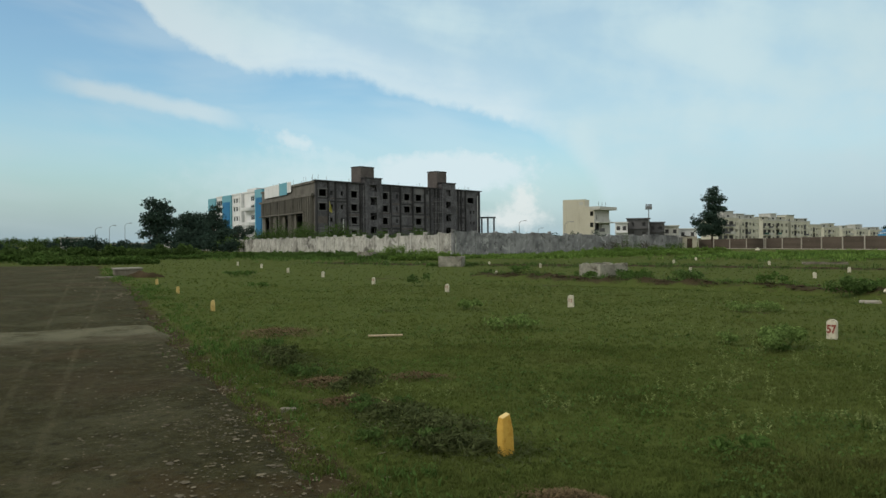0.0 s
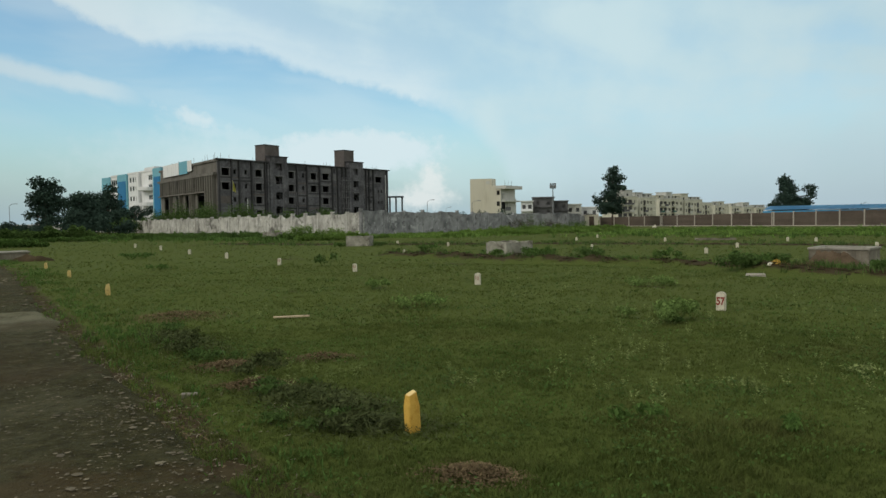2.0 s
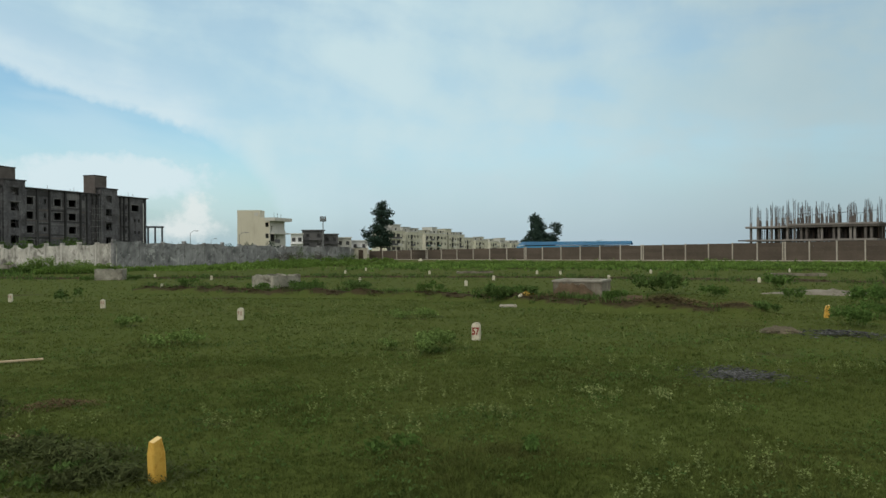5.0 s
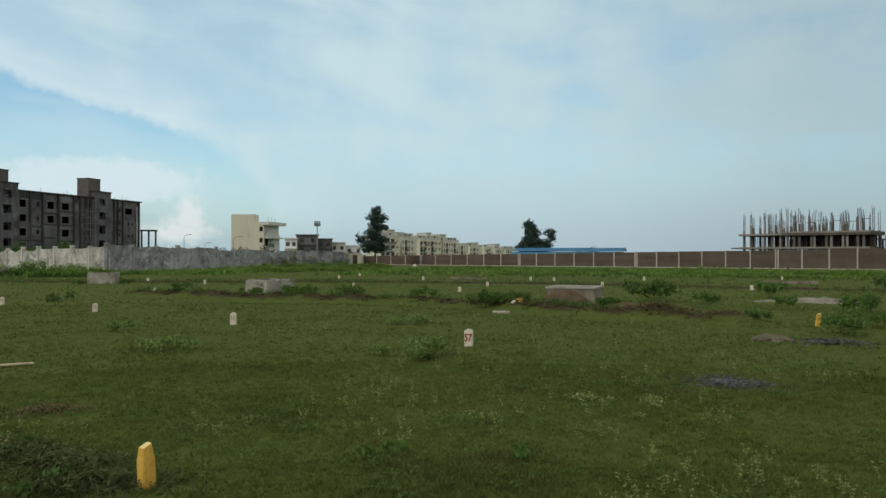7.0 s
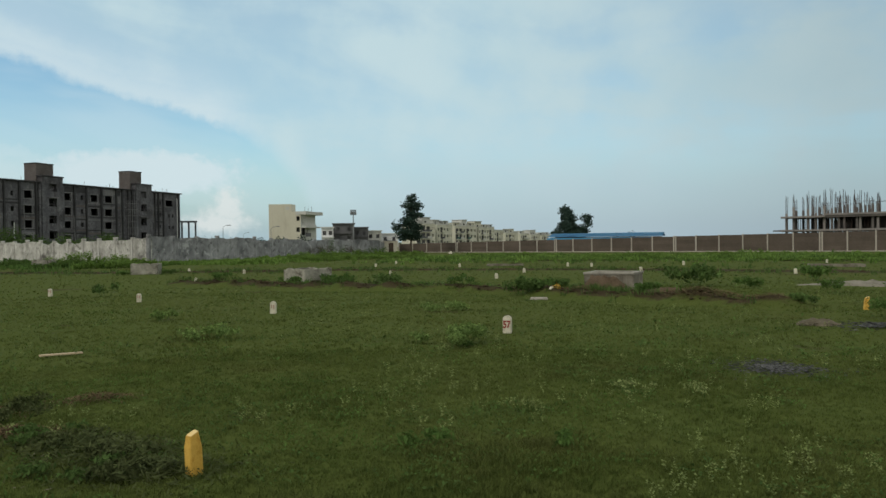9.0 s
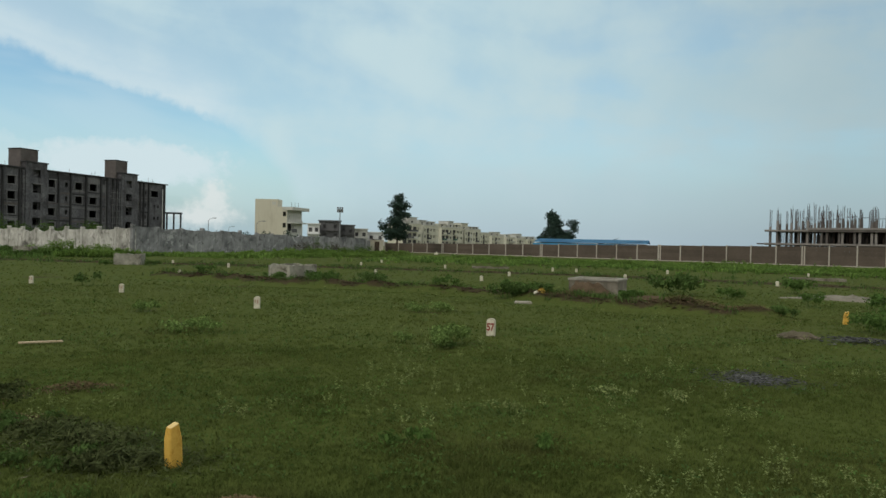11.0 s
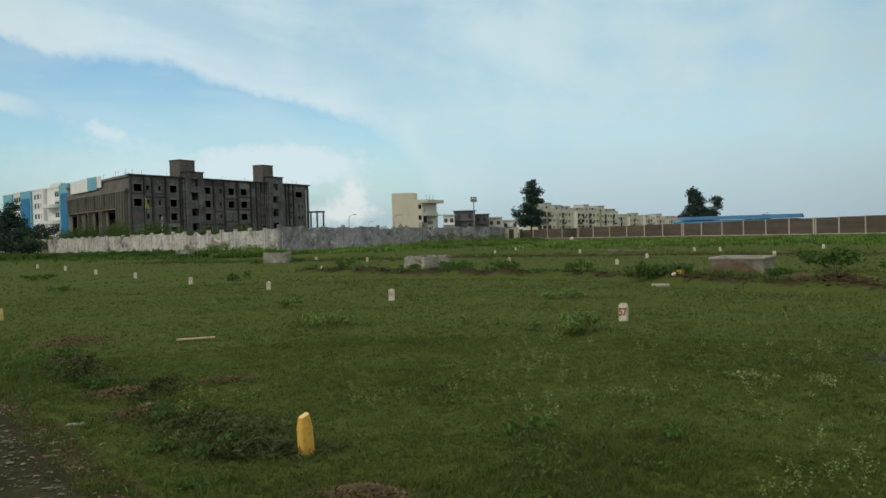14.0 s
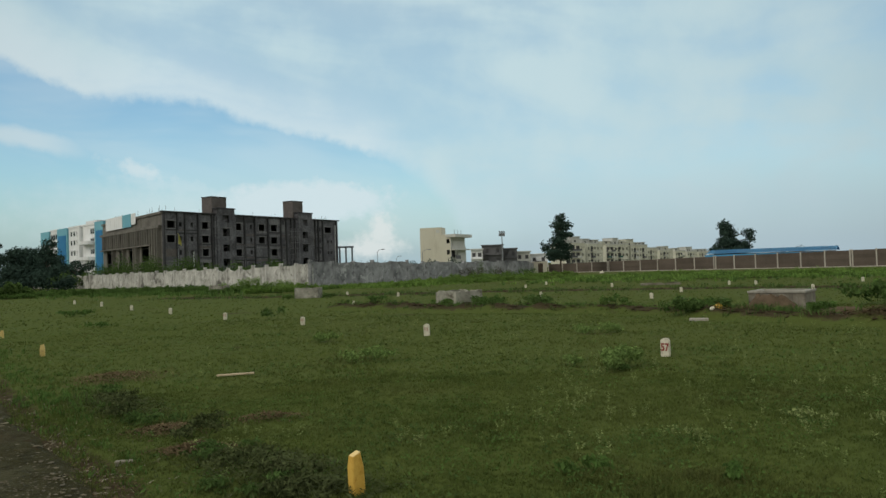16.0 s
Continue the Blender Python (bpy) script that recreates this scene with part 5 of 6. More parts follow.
STONES = [(8.94, 5.27, "56", -52), (5.85, 11.40, "57", -42), (2.83, 17.16, "", -20), (0.0, 22.55, "", -14), (-2.64, 26.9, "", -10),
          (-5.35, 32.35, "", -10), (-7.97, 37.6, "", -10), (-10.87, 43.96, "", -5), (-13.83, 49.6, "", -5)]
for x, y, s, turn in STONES:
    st = marker_stone(x, y, turn, s, label=("white plot marker stone with red painted number" if s else "white painted plot marker stone with rounded top"), **({} if s else dict(w=0.135, h=0.30) if y < 20 else dict(w=0.12, h=0.27)))
    if s == "56":
        part("rusty_stain", boxes(((-0.062, -0.0525, 0.03), (0.062, -0.0505, 0.10)), bevel=0.004), M_FADED, st.children[0], "rusty stain above the ground")
    if not s and y < 30:
        part("faded_mark", boxes(((-0.045, -0.0525, 0.15), (-0.02, -0.0505, 0.23)), ((0.005, -0.0525, 0.13), (0.035, -0.0505, 0.22))), M_FADED, st.children[0], "faded red mark")
st = [o for o in scene.objects if o.name.startswith("marker_stone")][0]
part("black_cap", boxes(((-0.048, -0.045, 0.308), (0.01, 0.03, 0.329)), bevel=0.006), M_BLACK, st.children[0], "black daub on the top")
for x, y in ((2.24, 33.0), (5.26, 41.0), (2.75, 46.0), (14.3, 46.4), (17.6, 52.0), (18.6, 42.6), (14.1, 28.4), (17.83, 32.8), (11.25, 34.1), (38.5, 32.7), (26.6, 24.2), (23.1, 30.4), (24.1, 38.8), (25.0, 37.6), (30.5, 36.0)):
    marker_stone(x, y, -math.degrees(math.atan2(x, y)) * 0.6, "", w=0.13, h=0.25)


def yellow_post(x, y, turn, h=0.34, lean=0.0, pale=True):
    ob = thing("yellow_marker_post", pose(x, y, ground_z(x, y) - 0.02, 0, lean, turn), "yellow painted concrete plot marker with worn tapered top", "marker post", group="yellow plot markers")
    bm = bmesh.new()
    w, d = 0.047, 0.045
    rings = []
    for z, s in ((0, 1.0), (h * 0.35, 1.02), (h * 0.70, 1.0), (h * 0.97, 0.74), (h, 0.70)):
        rings.append([bm.verts.new((sx * w * s, sy * d * s, z + (0.012 * sx if z == h else 0))) for sx, sy in
                      ((-1, -0.8), (-0.78, -1), (0.78, -1), (1, -0.8), (1, 0.8), (0.78, 1), (-0.78, 1), (-1, 0.8))])
    for a, b in zip(rings, rings[1:]):
        for i in range(8):
            bm.faces.new((a[i], a[(i + 1) % 8], b[(i + 1) % 8], b[i]))
    bm.faces.new(rings[-1])
    bm.faces.new(reversed(rings[0]))
    part("post", bm, M_YELLOW if pale is False else M_PALEYELLOW, ob)
    bm = bmesh.new()
    lo, hi = [], []
    for sx, sy in ((-1, -0.8), (-0.78, -1), (0.78, -1), (1, -0.8), (1, 0.8), (0.78, 1), (-0.78, 1), (-1, 0.8)):
        lo.append(bm.verts.new((sx * w * 0.72, sy * d * 0.72, h - 0.012 + 0.012 * sx)))
        hi.append(bm.verts.new((sx * w * 0.66, sy * d * 0.66, h + 0.006 + 0.012 * sx)))
    for i in range(8):
        bm.faces.new((lo[i], lo[(i + 1) % 8], hi[(i + 1) % 8], hi[i]))
    bm.faces.new(hi)
    part("worn_top", bm, M_YELLOWTOP, ob, "bare pale top")
    return ob


yellow_post(0.335, 5.45, 25, 0.305, -2.5, False)
yellow_post(-5.38, 16.95, 10, 0.255)
yellow_post(-8.28, 22.83, 10, 0.24)
yellow_post(-10.85, 27.83, 10, 0.22)
yellow_post(14.71, 11.52, -30, 0.30, 6, False)


# ---------------------------------------------------------------- drainage chambers
def chamber(p0, p1, depth, h, label, hollow=True, z=0.0, worn=0.0, seed=1, mat=None):
    """Low masonry box; worn walls have broken, uneven tops."""
    m = facing((*p0, 0), (*p1, 0))
    L = (Vector(p1) - Vector(p0)).length
    ob = thing("drain_chamber", m @ Matrix.Translation((0, 0, z)), label, "drain chamber", group="drain chambers")
    t = 0.15
    rng = random.Random(seed)
    for name, a, b, along in (("front_wall", (0, 0), (L, t), 0), ("back_wall", (0, depth - t), (L, depth), 0), ("end_wall", (0, t), (t, depth - t), 1), ("end_wall", (L - t, t), (L, depth - t), 1)):
        n = 10
        bm = bmesh.new()
        rows = []
        for k in range(n + 1):
            u = a[along] + (b[along] - a[along]) * k / n
            zt = h - (0.003 if along else 0) - worn * (rng.random() ** 2 * 0.5 + 0.5 * max(0, noise.noise((u * 2.5, seed * 3.1, along))))
            ps = [(u, a[1]), (u, b[1])] if not along else [(b[0], u), (a[0], u)]
            rows.append([bm.verts.new((*ps[0], -0.15)), bm.verts.new((*ps[0], zt)), bm.verts.new((*ps[1], zt - 0.01)), bm.verts.new((*ps[1], -0.15))])
        for p, q in zip(rows, rows[1:]):
            for c in range(3):
                bm.faces.new((p[c], q[c], q[c + 1], p[c + 1]))
        bm.faces.new(rows[0])
        bm.faces.new(reversed(rows[-1]))
        bmesh.ops.recalc_face_normals(bm, faces=bm.faces)
        part(name, bm, mat or M_CONC, ob)
    if not worn and hollow:
        part("rim", boxes(((-0.03, -0.03, h), (L + 0.03, t + 0.01, h + 0.07)), ((-0.03, depth - t - 0.01, h), (L + 0.03, depth + 0.03, h + 0.07)),
                          ((-0.03, t + 0.012, h), (t + 0.01, depth - t - 0.012, h + 0.07)), ((L - t - 0.01, t + 0.012, h), (L + 0.03, depth - t - 0.012, h + 0.07)), bevel=0.012), M_RIM, ob, "paler cement rim")
    if not hollow:
        part("cover_slab", boxes(((-0.06, -0.06, h), (L + 0.06, depth + 0.06, h + 0.07)), bevel=0.012), M_RIM, ob)
    else:
        part("inside_floor", boxes(((t, t, -0.2), (L - t, depth - t, max(0.02, h - 0.25)))), M_SOIL, ob)
    return ob


M_LIME = surface("peeling_limewash", (0.15, 0.145, 0.12), (0.40, 0.385, 0.33), big=1.2, fine=7.0, stain=(0.09, 0.082, 0.062), stain_scale=1.1, blotch=((0.085, 0.075, 0.055), (0.42, 0.41, 0.36)))
M_RIM = surface("pale_cement_rim", (0.21, 0.20, 0.17), (0.34, 0.325, 0.28), big=1.6, fine=12.0, stain=(0.16, 0.15, 0.12), stain_scale=1.2)
chamber((12.82, 19.7), (13.82, 18.55), 1.3, 0.52, "square concrete drain chamber half buried in red soil")
chamber((5.75, 32.0), (6.4, 30.8), 1.5, 0.55, "broken weathered drain chamber overgrown at the sides", worn=0.16, seed=2, mat=M_LIME)
chamber((-0.4, 44.1), (0.95, 43.7), 0.9, 0.62, "whitish broken drain chamber in the grass", worn=0.2, seed=3, mat=M_LIME)
chamber((-7.2, 61.5), (-5.9, 61.3), 1.2, 0.66, "stained broken drain chamber near the wall", worn=0.2, seed=4, mat=M_LIME)
chamber((-15.6, 35.0), (-14.55, 35.55), 1.3, 0.30, "low concrete chamber beside the dirt road", False)
chamber((20.5, 42.5), (22.6, 41.6), 1.4, 0.12, "flat concrete chamber in the meadow", worn=0.06)
chamber((33.2, 29.2), (35.2, 27.5), 1.2, 0.14, "low concrete chamber in the meadow", worn=0.06)
chamber((28.95, 16.75), (29.5, 15.6), 1.3, 0.34, "concrete drain chamber beside a heap of red soil")


def heap(name, x, y, w, d, h, mat, seed, label, turn=0.0, category="soil heap"):
    bm = bmesh.new()
    n, k = 22, 9
    rows = []
    for i in range(k + 1):
        r = i / k
        ring = []
        for j in range(n):
            a = 2 * math.pi * j / n
            rr = r * (1 + 0.25 * noise.noise((math.cos(a) * 1.5 + seed, math.sin(a) * 1.5, 0)))
            px, py = w / 2 * rr * math.cos(a), d / 2 * rr * math.sin(a)
            z = h * (1 - r ** 2.2) * (1 + 0.55 * noise.noise((px * 3 + seed, py * 3, 1)) + 0.35 * noise.noise((px * 9 + seed, py * 9, 1))) + 0.04 * noise.noise((px * 6, py * 6, seed)) * (1 - r)
            ring.append(bm.verts.new((px, py, z - 0.02 - (0.06 if i == k else 0))))
        rows.append(ring)
    for a, b in zip(rows, rows[1:]):
        for j in range(n):
            bm.faces.new((a[j], b[j], b[(j + 1) % n], a[(j + 1) % n]))
    bmesh.ops.remove_doubles(bm, verts=rows[0], dist=0.001)
    for f in bm.faces:
        f.smooth = True
    bmesh.ops.recalc_face_normals(bm, faces=bm.faces)
    ob = part(name, bm, mat)
    ob.matrix_basis = pose(x, y, ground_z(x, y), 0, 0, turn)
    return tagged(ob, label, category)


heap("earth_mound", 13.05, 18.98, 1.7, 0.95, 0.58, M_CLAY, 1, "red brown soil thrown against the chamber", -50)
heap("earth_mound", 14.5, 18.0, 1.8, 0.9, 0.16, M_CLAY, 2, "brown soil beside the drain chamber", -20)
heap("earth_mound", 22.0, 13.4, 1.6, 1.4, 0.22, M_RED_SOIL, 4, "heap of dry red soil", 0)
heap("earth_mound", 22.0, 17.2, 4.2, 1.9, 0.14, M_CONC, 5, "pale spread of sand in the grass", -35)
heap("earth_mound", -13.7, 33.6, 2.0, 1.1, 0.24, M_SOIL, 6, "dark soil heap beside the low chamber", 0)
heap("rubble_heap", 11.33, 9.85, 0.8, 0.5, 0.13, M_PEBBLE, 8, "small heap of pale rubble", -40, "rubble heap")
heap("rubble_heap", 14.1, 9.0, 0.9, 0.5, 0.10, M_PEBBLE, 9, "small heap of pale rubble", -40, "rubble heap")


def stones(name, spots, mat, seed, label, category, zbase=None, loose=False):
    """Joined loose stones: spots (x, y, spread_x, spread_y, turn, count, size)."""
    rng = np.random.default_rng(seed)
    ico = [(0, 0, 1), (0.9, 0, 0.3), (0.28, 0.85, 0.35), (-0.72, 0.53, 0.25), (-0.72, -0.53, 0.3), (0.28, -0.85, 0.25), (0, 0, -0.6)]
    fc = [(0, 1, 2), (0, 2, 3), (0, 3, 4), (0, 4, 5), (0, 5, 1), (6, 2, 1), (6, 3, 2), (6, 4, 3), (6, 5, 4), (6, 1, 5)]
    ico = np.array(ico)
    V, F, o = [], [], 0
    for x, y, sx, sy, turn, count, size in spots:
        c, s = math.cos(radians(turn)), math.sin(radians(turn))
        for _ in range(count):
            r, a = abs(rng.normal()) * 0.6 if loose else math.sqrt(rng.random()), rng.random() * 6.283
            u, v = sx * r * math.cos(a), sy * r * math.sin(a)
            px, py = x + u * c - v * s, y + u * s + v * c
            k = size * (0.3 + rng.random() ** 3 * 1.5)
            t = rng.random() * 6.283
            R = np.array([[math.cos(t), -math.sin(t), 0], [math.sin(t), math.cos(t), 0], [0, 0, 1]])
            P = (ico * rng.uniform(0.7, 1.3, (7, 3)) * (k, k * rng.uniform(0.5, 1), k * rng.uniform(0.12, 0.34))) @ R.T
            z = 0.015 if in_road(px, py, -0.2) else ground_z(px, py)
            if zbase:
                z += zbase * max(0.0, 1 - r) + 0.02
            V.append(P + (px, py, z - k * 0.02))
            F += [tuple(i + o for i in f) for f in fc]
            o += 7
    me = bpy.data.meshes.new(name)
    me.from_pydata(np.concatenate(V).tolist(), [], F)
    me.materials.append(mat)
    return tagged(new(name, me), label, category, kind="stuff")


stones("gravel_patch", [(7.05, 6.75, 0.58, 0.56, -40, 2600, 0.02)], M_GRAVEL, 1, "dark gravel spread on the grass", "gravel", 0.02, True)
stones("gravel_patch", [(11.95, 9.0, 0.75, 0.7, -45, 1500, 0.03)], M_GRAVEL, 2, "dark gravel spread on the grass", "gravel", 0.05, True)
road_spots = [(-1.6, 6.2, 0.3, 2.0, 27, 170, 0.026), (-1.75, 6.1, 0.5, 0.9, 27, 300, 0.011), (-3.4, 9.6, 0.4, 2.2, 27, 150, 0.032), (-1.9, 5.3, 0.9, 1.4, 27, 90, 0.026), (-5.6, 14.2, 0.4, 2.6, 27, 90, 0.04), (-9.4, 22.3, 0.6, 5.0, 27, 120, 0.045), (-2.0, 5.6, 0.9, 1.6, 27, 700, 0.011), (-2.6, 7.3, 0.7, 1.3, 27, 650, 0.012), (-1.3, 4.9, 0.5, 0.8, 27, 200, 0.013), (-4.4, 9.5, 1.6, 2.6, 27, 220, 0.018),
              (-6.5, 15.0, 1.2, 3.0, 27, 160, 0.028), (-11.5, 25.0, 1.6, 5.0, 27, 120, 0.05), (-3.8, 6.0, 2.0, 2.5, 27, 500, 0.010)]
stones("brick_rubble", [(22.0, 13.4, 0.85, 0.75, 0, 1300, 0.05)], M_BRICKBITS, 9, "broken red brick rubble on the soil heap", "rubble", 0.34)
stones("pale_rubble", [(11.33, 9.85, 0.4, 0.28, -40, 260, 0.028), (14.1, 9.0, 0.45, 0.28, -40, 200, 0.03)], M_PEBBLE, 10, "broken pale rubble in the grass", "rubble", 0.10)
stones("loose_stones", road_spots, M_PEBBLE, 3, "loose pale stones on the dirt road", "stones")

# fallen lath, slabs and litter
ob = thing("wooden_lath", pose(-1.06, 12.05, 0.04, 2, 2, 22), "pale wooden lath lying in the grass", "lath")
part("lath", boxes(((-0.29, -0.025, -0.012), (0.29, 0.025, 0.012)), bevel=0.003), M_WOOD, ob)


def slab(x, y, w, d, h, turn, mat, label):
    bm = boxes(((-w / 2, -d / 2, -0.02), (w / 2, d / 2, h)), bevel=min(0.02, h * 0.3))
    for v in bm.verts:
        v.co.x += 0.06 * w * noise.noise((v.co.x * 9, v.co.y * 9, x))
        v.co.y += 0.12 * d * noise.noise((v.co.x * 7, v.co.y * 7, y))
    ob = part("stone_slab", bm, mat)
    ob.matrix_basis = pose(x, y, ground_z(x, y), 0, 0, turn)
    tagged(ob, label, "stone slab", group="loose slabs")


slab(-1.56, 6.9, 0.15, 0.06, 0.025, 8, M_CONC, "grey stone lying in the grass")
slab(10.1, 17.75, 0.46, 0.2, 0.07, -20, M_PILLAR, "pale concrete slab in the grass")
slab(-15.2, 33.2, 0.9, 0.4, 0.10, 20, M_CONC, "grey slab at the road edge")
for x, y, mat, s, lab in ((11.14, 18.85, M_STONE, 0.07, "crumpled white plastic bag"), (11.6, 19.2, M_YELLOW, 0.2, "yellow plastic sack among the weeds"), (11.95, 19.2, M_YELLOW, 0.16, "yellow plastic sack among the weeds")):
    heap("litter_bag", x, y, s * 2.6, s * 2.2, s * 0.8, mat, x, lab, 0, "litter")


# ---------------------------------------------------------------- weeds and grass
def weed(x, y, w, h, count, leaf, seed, mat=M_WEED, label="low green weed in the grass"):
    ob = thing("weed", pose(x, y, ground_z(x, y), 0, 0, 0), label, "weed", group="weeds")
    rng = random.Random(seed)
    n = max(4, int(w / 0.12))
    tips, bm = [], bmesh.new()
    for k in range(n):
        a, r = rng.uniform(0, 6.283), w / 2 * math.sqrt(rng.random())
        tip = Vector((r * math.cos(a), r * math.sin(a), h * rng.uniform(0.55, 1.0)))
        rod(bm, (tip.x * 0.5, tip.y * 0.5, -0.02), tip, 0.006, 0.003, seg=4)
        tips.append((tip.x, tip.y, tip.z * 0.72, 0.11 * w / 0.5 * 0.8 + 0.03, 0.11 * w / 0.5 * 0.8 + 0.03, h * 0.3))
    part("stem", bm, M_LEAF2, ob)["kind"] = "stuff"
    v, f = leaf_cloud(tips, count, leaf, seed, hollow=0.1)
    v[:, 2] = np.maximum(v[:, 2], 0.01)
    from_arrays("leaves", v, f, mat, ob)
    return ob


# low dark leaves added under the next clump as its base shadow
weed(4.55, 10.35, 0.45, 0.13, 260, 0.028, 28, M_LEAF2)
weed(4.56, 10.42, 0.70, 0.36, 1700, 0.030, 1, M_CLUMP, "leafy green weed clump near the marker stone")
weed(3.95, 10.9, 0.4, 0.18, 240, 0.026, 20, M_CLUMP)
weed(6.45, 15.9, 1.0, 0.24, 640, 0.034, 2, M_CLUMP)
weed(1.1, 13.2, 0.85, 0.26, 520, 0.034, 3, M_CLUMP)
weed(0.33, 16.8, 0.8, 0.28, 420, 0.036, 4, M_CLUMP)
weed(-1.0, 26.0, 0.8, 0.45, 260, 0.05, 5, M_LEAF2)
weed(17.5, 20.1, 1.7, 0.75, 620, 0.085, 6, M_LEAF2, "broad leaved green bush in the meadow")
weed(10.5, 19.2, 1.1, 0.6, 600, 0.06, 7, M_LEAF2, "dark weed bush on the ditch bank")
weed(11.9, 20.6, 1.1, 0.5, 500, 0.055, 19, M_WEED)
weed(7.03, 27.2, 1.2, 0.5, 450, 0.065, 8, M_WEED)
weed(8.8, 26.4, 1.0, 0.45, 400, 0.06, 9, M_LEAF2)
weed(22.6, 19.7, 1.2, 0.6, 500, 0.07, 10, M_WEED)
weed(17.9, 15.0, 0.8, 0.45, 420, 0.042, 11, M_WEED)
weed(18.9, 13.3, 1.2, 0.6, 600, 0.06, 12, M_WEED)
weed(29.5, 19.7, 1.4, 0.8, 500, 0.08, 13, M_LEAF2)
weed(13.4, 9.95, 1.0, 0.45, 700, 0.042, 14, M_WEED, "bushy weeds beside the dark gravel")
weed(15.6, 10.6, 1.4, 0.4, 700, 0.042, 15, M_WEED)
weed(16.8, 9.9, 1.2, 0.4, 500, 0.042, 21, M_WEED)
weed(17.6, 17.9, 0.9, 0.45, 420, 0.05, 22, M_WEED)
weed(13.9, 18.0, 0.7, 0.35, 300, 0.05, 16, M_LEAF2)
weed(-9.3, 33.5, 1.2, 0.3, 300, 0.06, 17, M_WEED)
weed(-6.4, 25.3, 0.8, 0.22, 240, 0.042, 18, M_WEED)
weed(2.0, 5.45, 0.42, 0.13, 160, 0.028, 23, M_WEED)
weed(3.0, 5.0, 0.3, 0.12, 110, 0.025, 24, M_WEED)
weed(4.75, 6.3, 0.5, 0.15, 110, 0.02, 25, M_FLOWER, "small pale flowering weed in the grass")
weed(3.4, 6.2, 0.45, 0.16, 100, 0.02, 26, M_FLOWER, "small pale flowering weed in the grass")
weed(5.3, 6.0, 0.5, 0.13, 90, 0.02, 27, M_FLOWER, "small pale flowering weed in the grass")


def flowering_weed_mesh(seed):
    rng = np.random.default_rng(seed)
    V, F = [], []

    def quad(c, u, v):
        o = len(V)
        V.extend([c - u - v * 0.4, c + u - v * 0.4, c + u * 0.6 + v, c - u * 0.6 + v])
        F.append((o, o + 1, o + 2, o + 3))
    for s in range(4):
        a = rng.random() * 6.283
        top = np.array([0.07 * math.cos(a), 0.07 * math.sin(a), 0.14 + 0.1 * rng.random()])
        for k in range(5):
            c = top * (0.3 + 0.17 * k) + rng.normal(scale=0.012, size=3)
            b = rng.random() * 6.283
            quad(c, 0.012 * np.array([math.cos(b), math.sin(b), 0.1]), 0.017 * np.array([-math.sin(b), math.cos(b), 0.5]))
        for k in range(3):
            c = top + rng.normal(scale=0.016, size=3)
            b = rng.random() * 6.283
            quad(c, 0.012 * np.array([math.cos(b), math.sin(b), 0]), 0.012 * np.array([-math.sin(b), math.cos(b), 0.6]))
    return np.array(V), np.array(F)


def scatter_flowers():
    rng = np.random.default_rng(77)
    kinds = [flowering_weed_mesh(s) for s in range(6)]
    V, F, o = [], [], 0
    n = 0
    while n < 900:
        r = 3.5 + 26 * rng.random() ** 1.5
        a = radians(rng.uniform(-25, 75))
        x, y = r * math.sin(a), r * math.cos(a)
        if in_road(x, y, 0.8) or noise.noise((x * 0.35, y * 0.35, 11)) < (-0.16 if x > 0.8 else 0.3):
            continue
        n += 1
        v, f = kinds[int(rng.integers(6))]
        t = rng.random() * 6.283
        R = np.array([[math.cos(t), -math.sin(t), 0], [math.sin(t), math.cos(t), 0], [0, 0, 1]])
        s = rng.uniform(0.4, 0.7)
        V.append((v * s) @ R.T + (x, y, ground_z(x, y)))
        F.append(f + o)
        o += len(v)
    from_arrays("flowering_weeds", np.concatenate(V), np.concatenate(F), M_FLOWER, kind="stuff")
    tagged(bpy.data.objects["flowering_weeds"], "pale flowering weeds scattered through the grass", "weeds")


scatter_flowers()


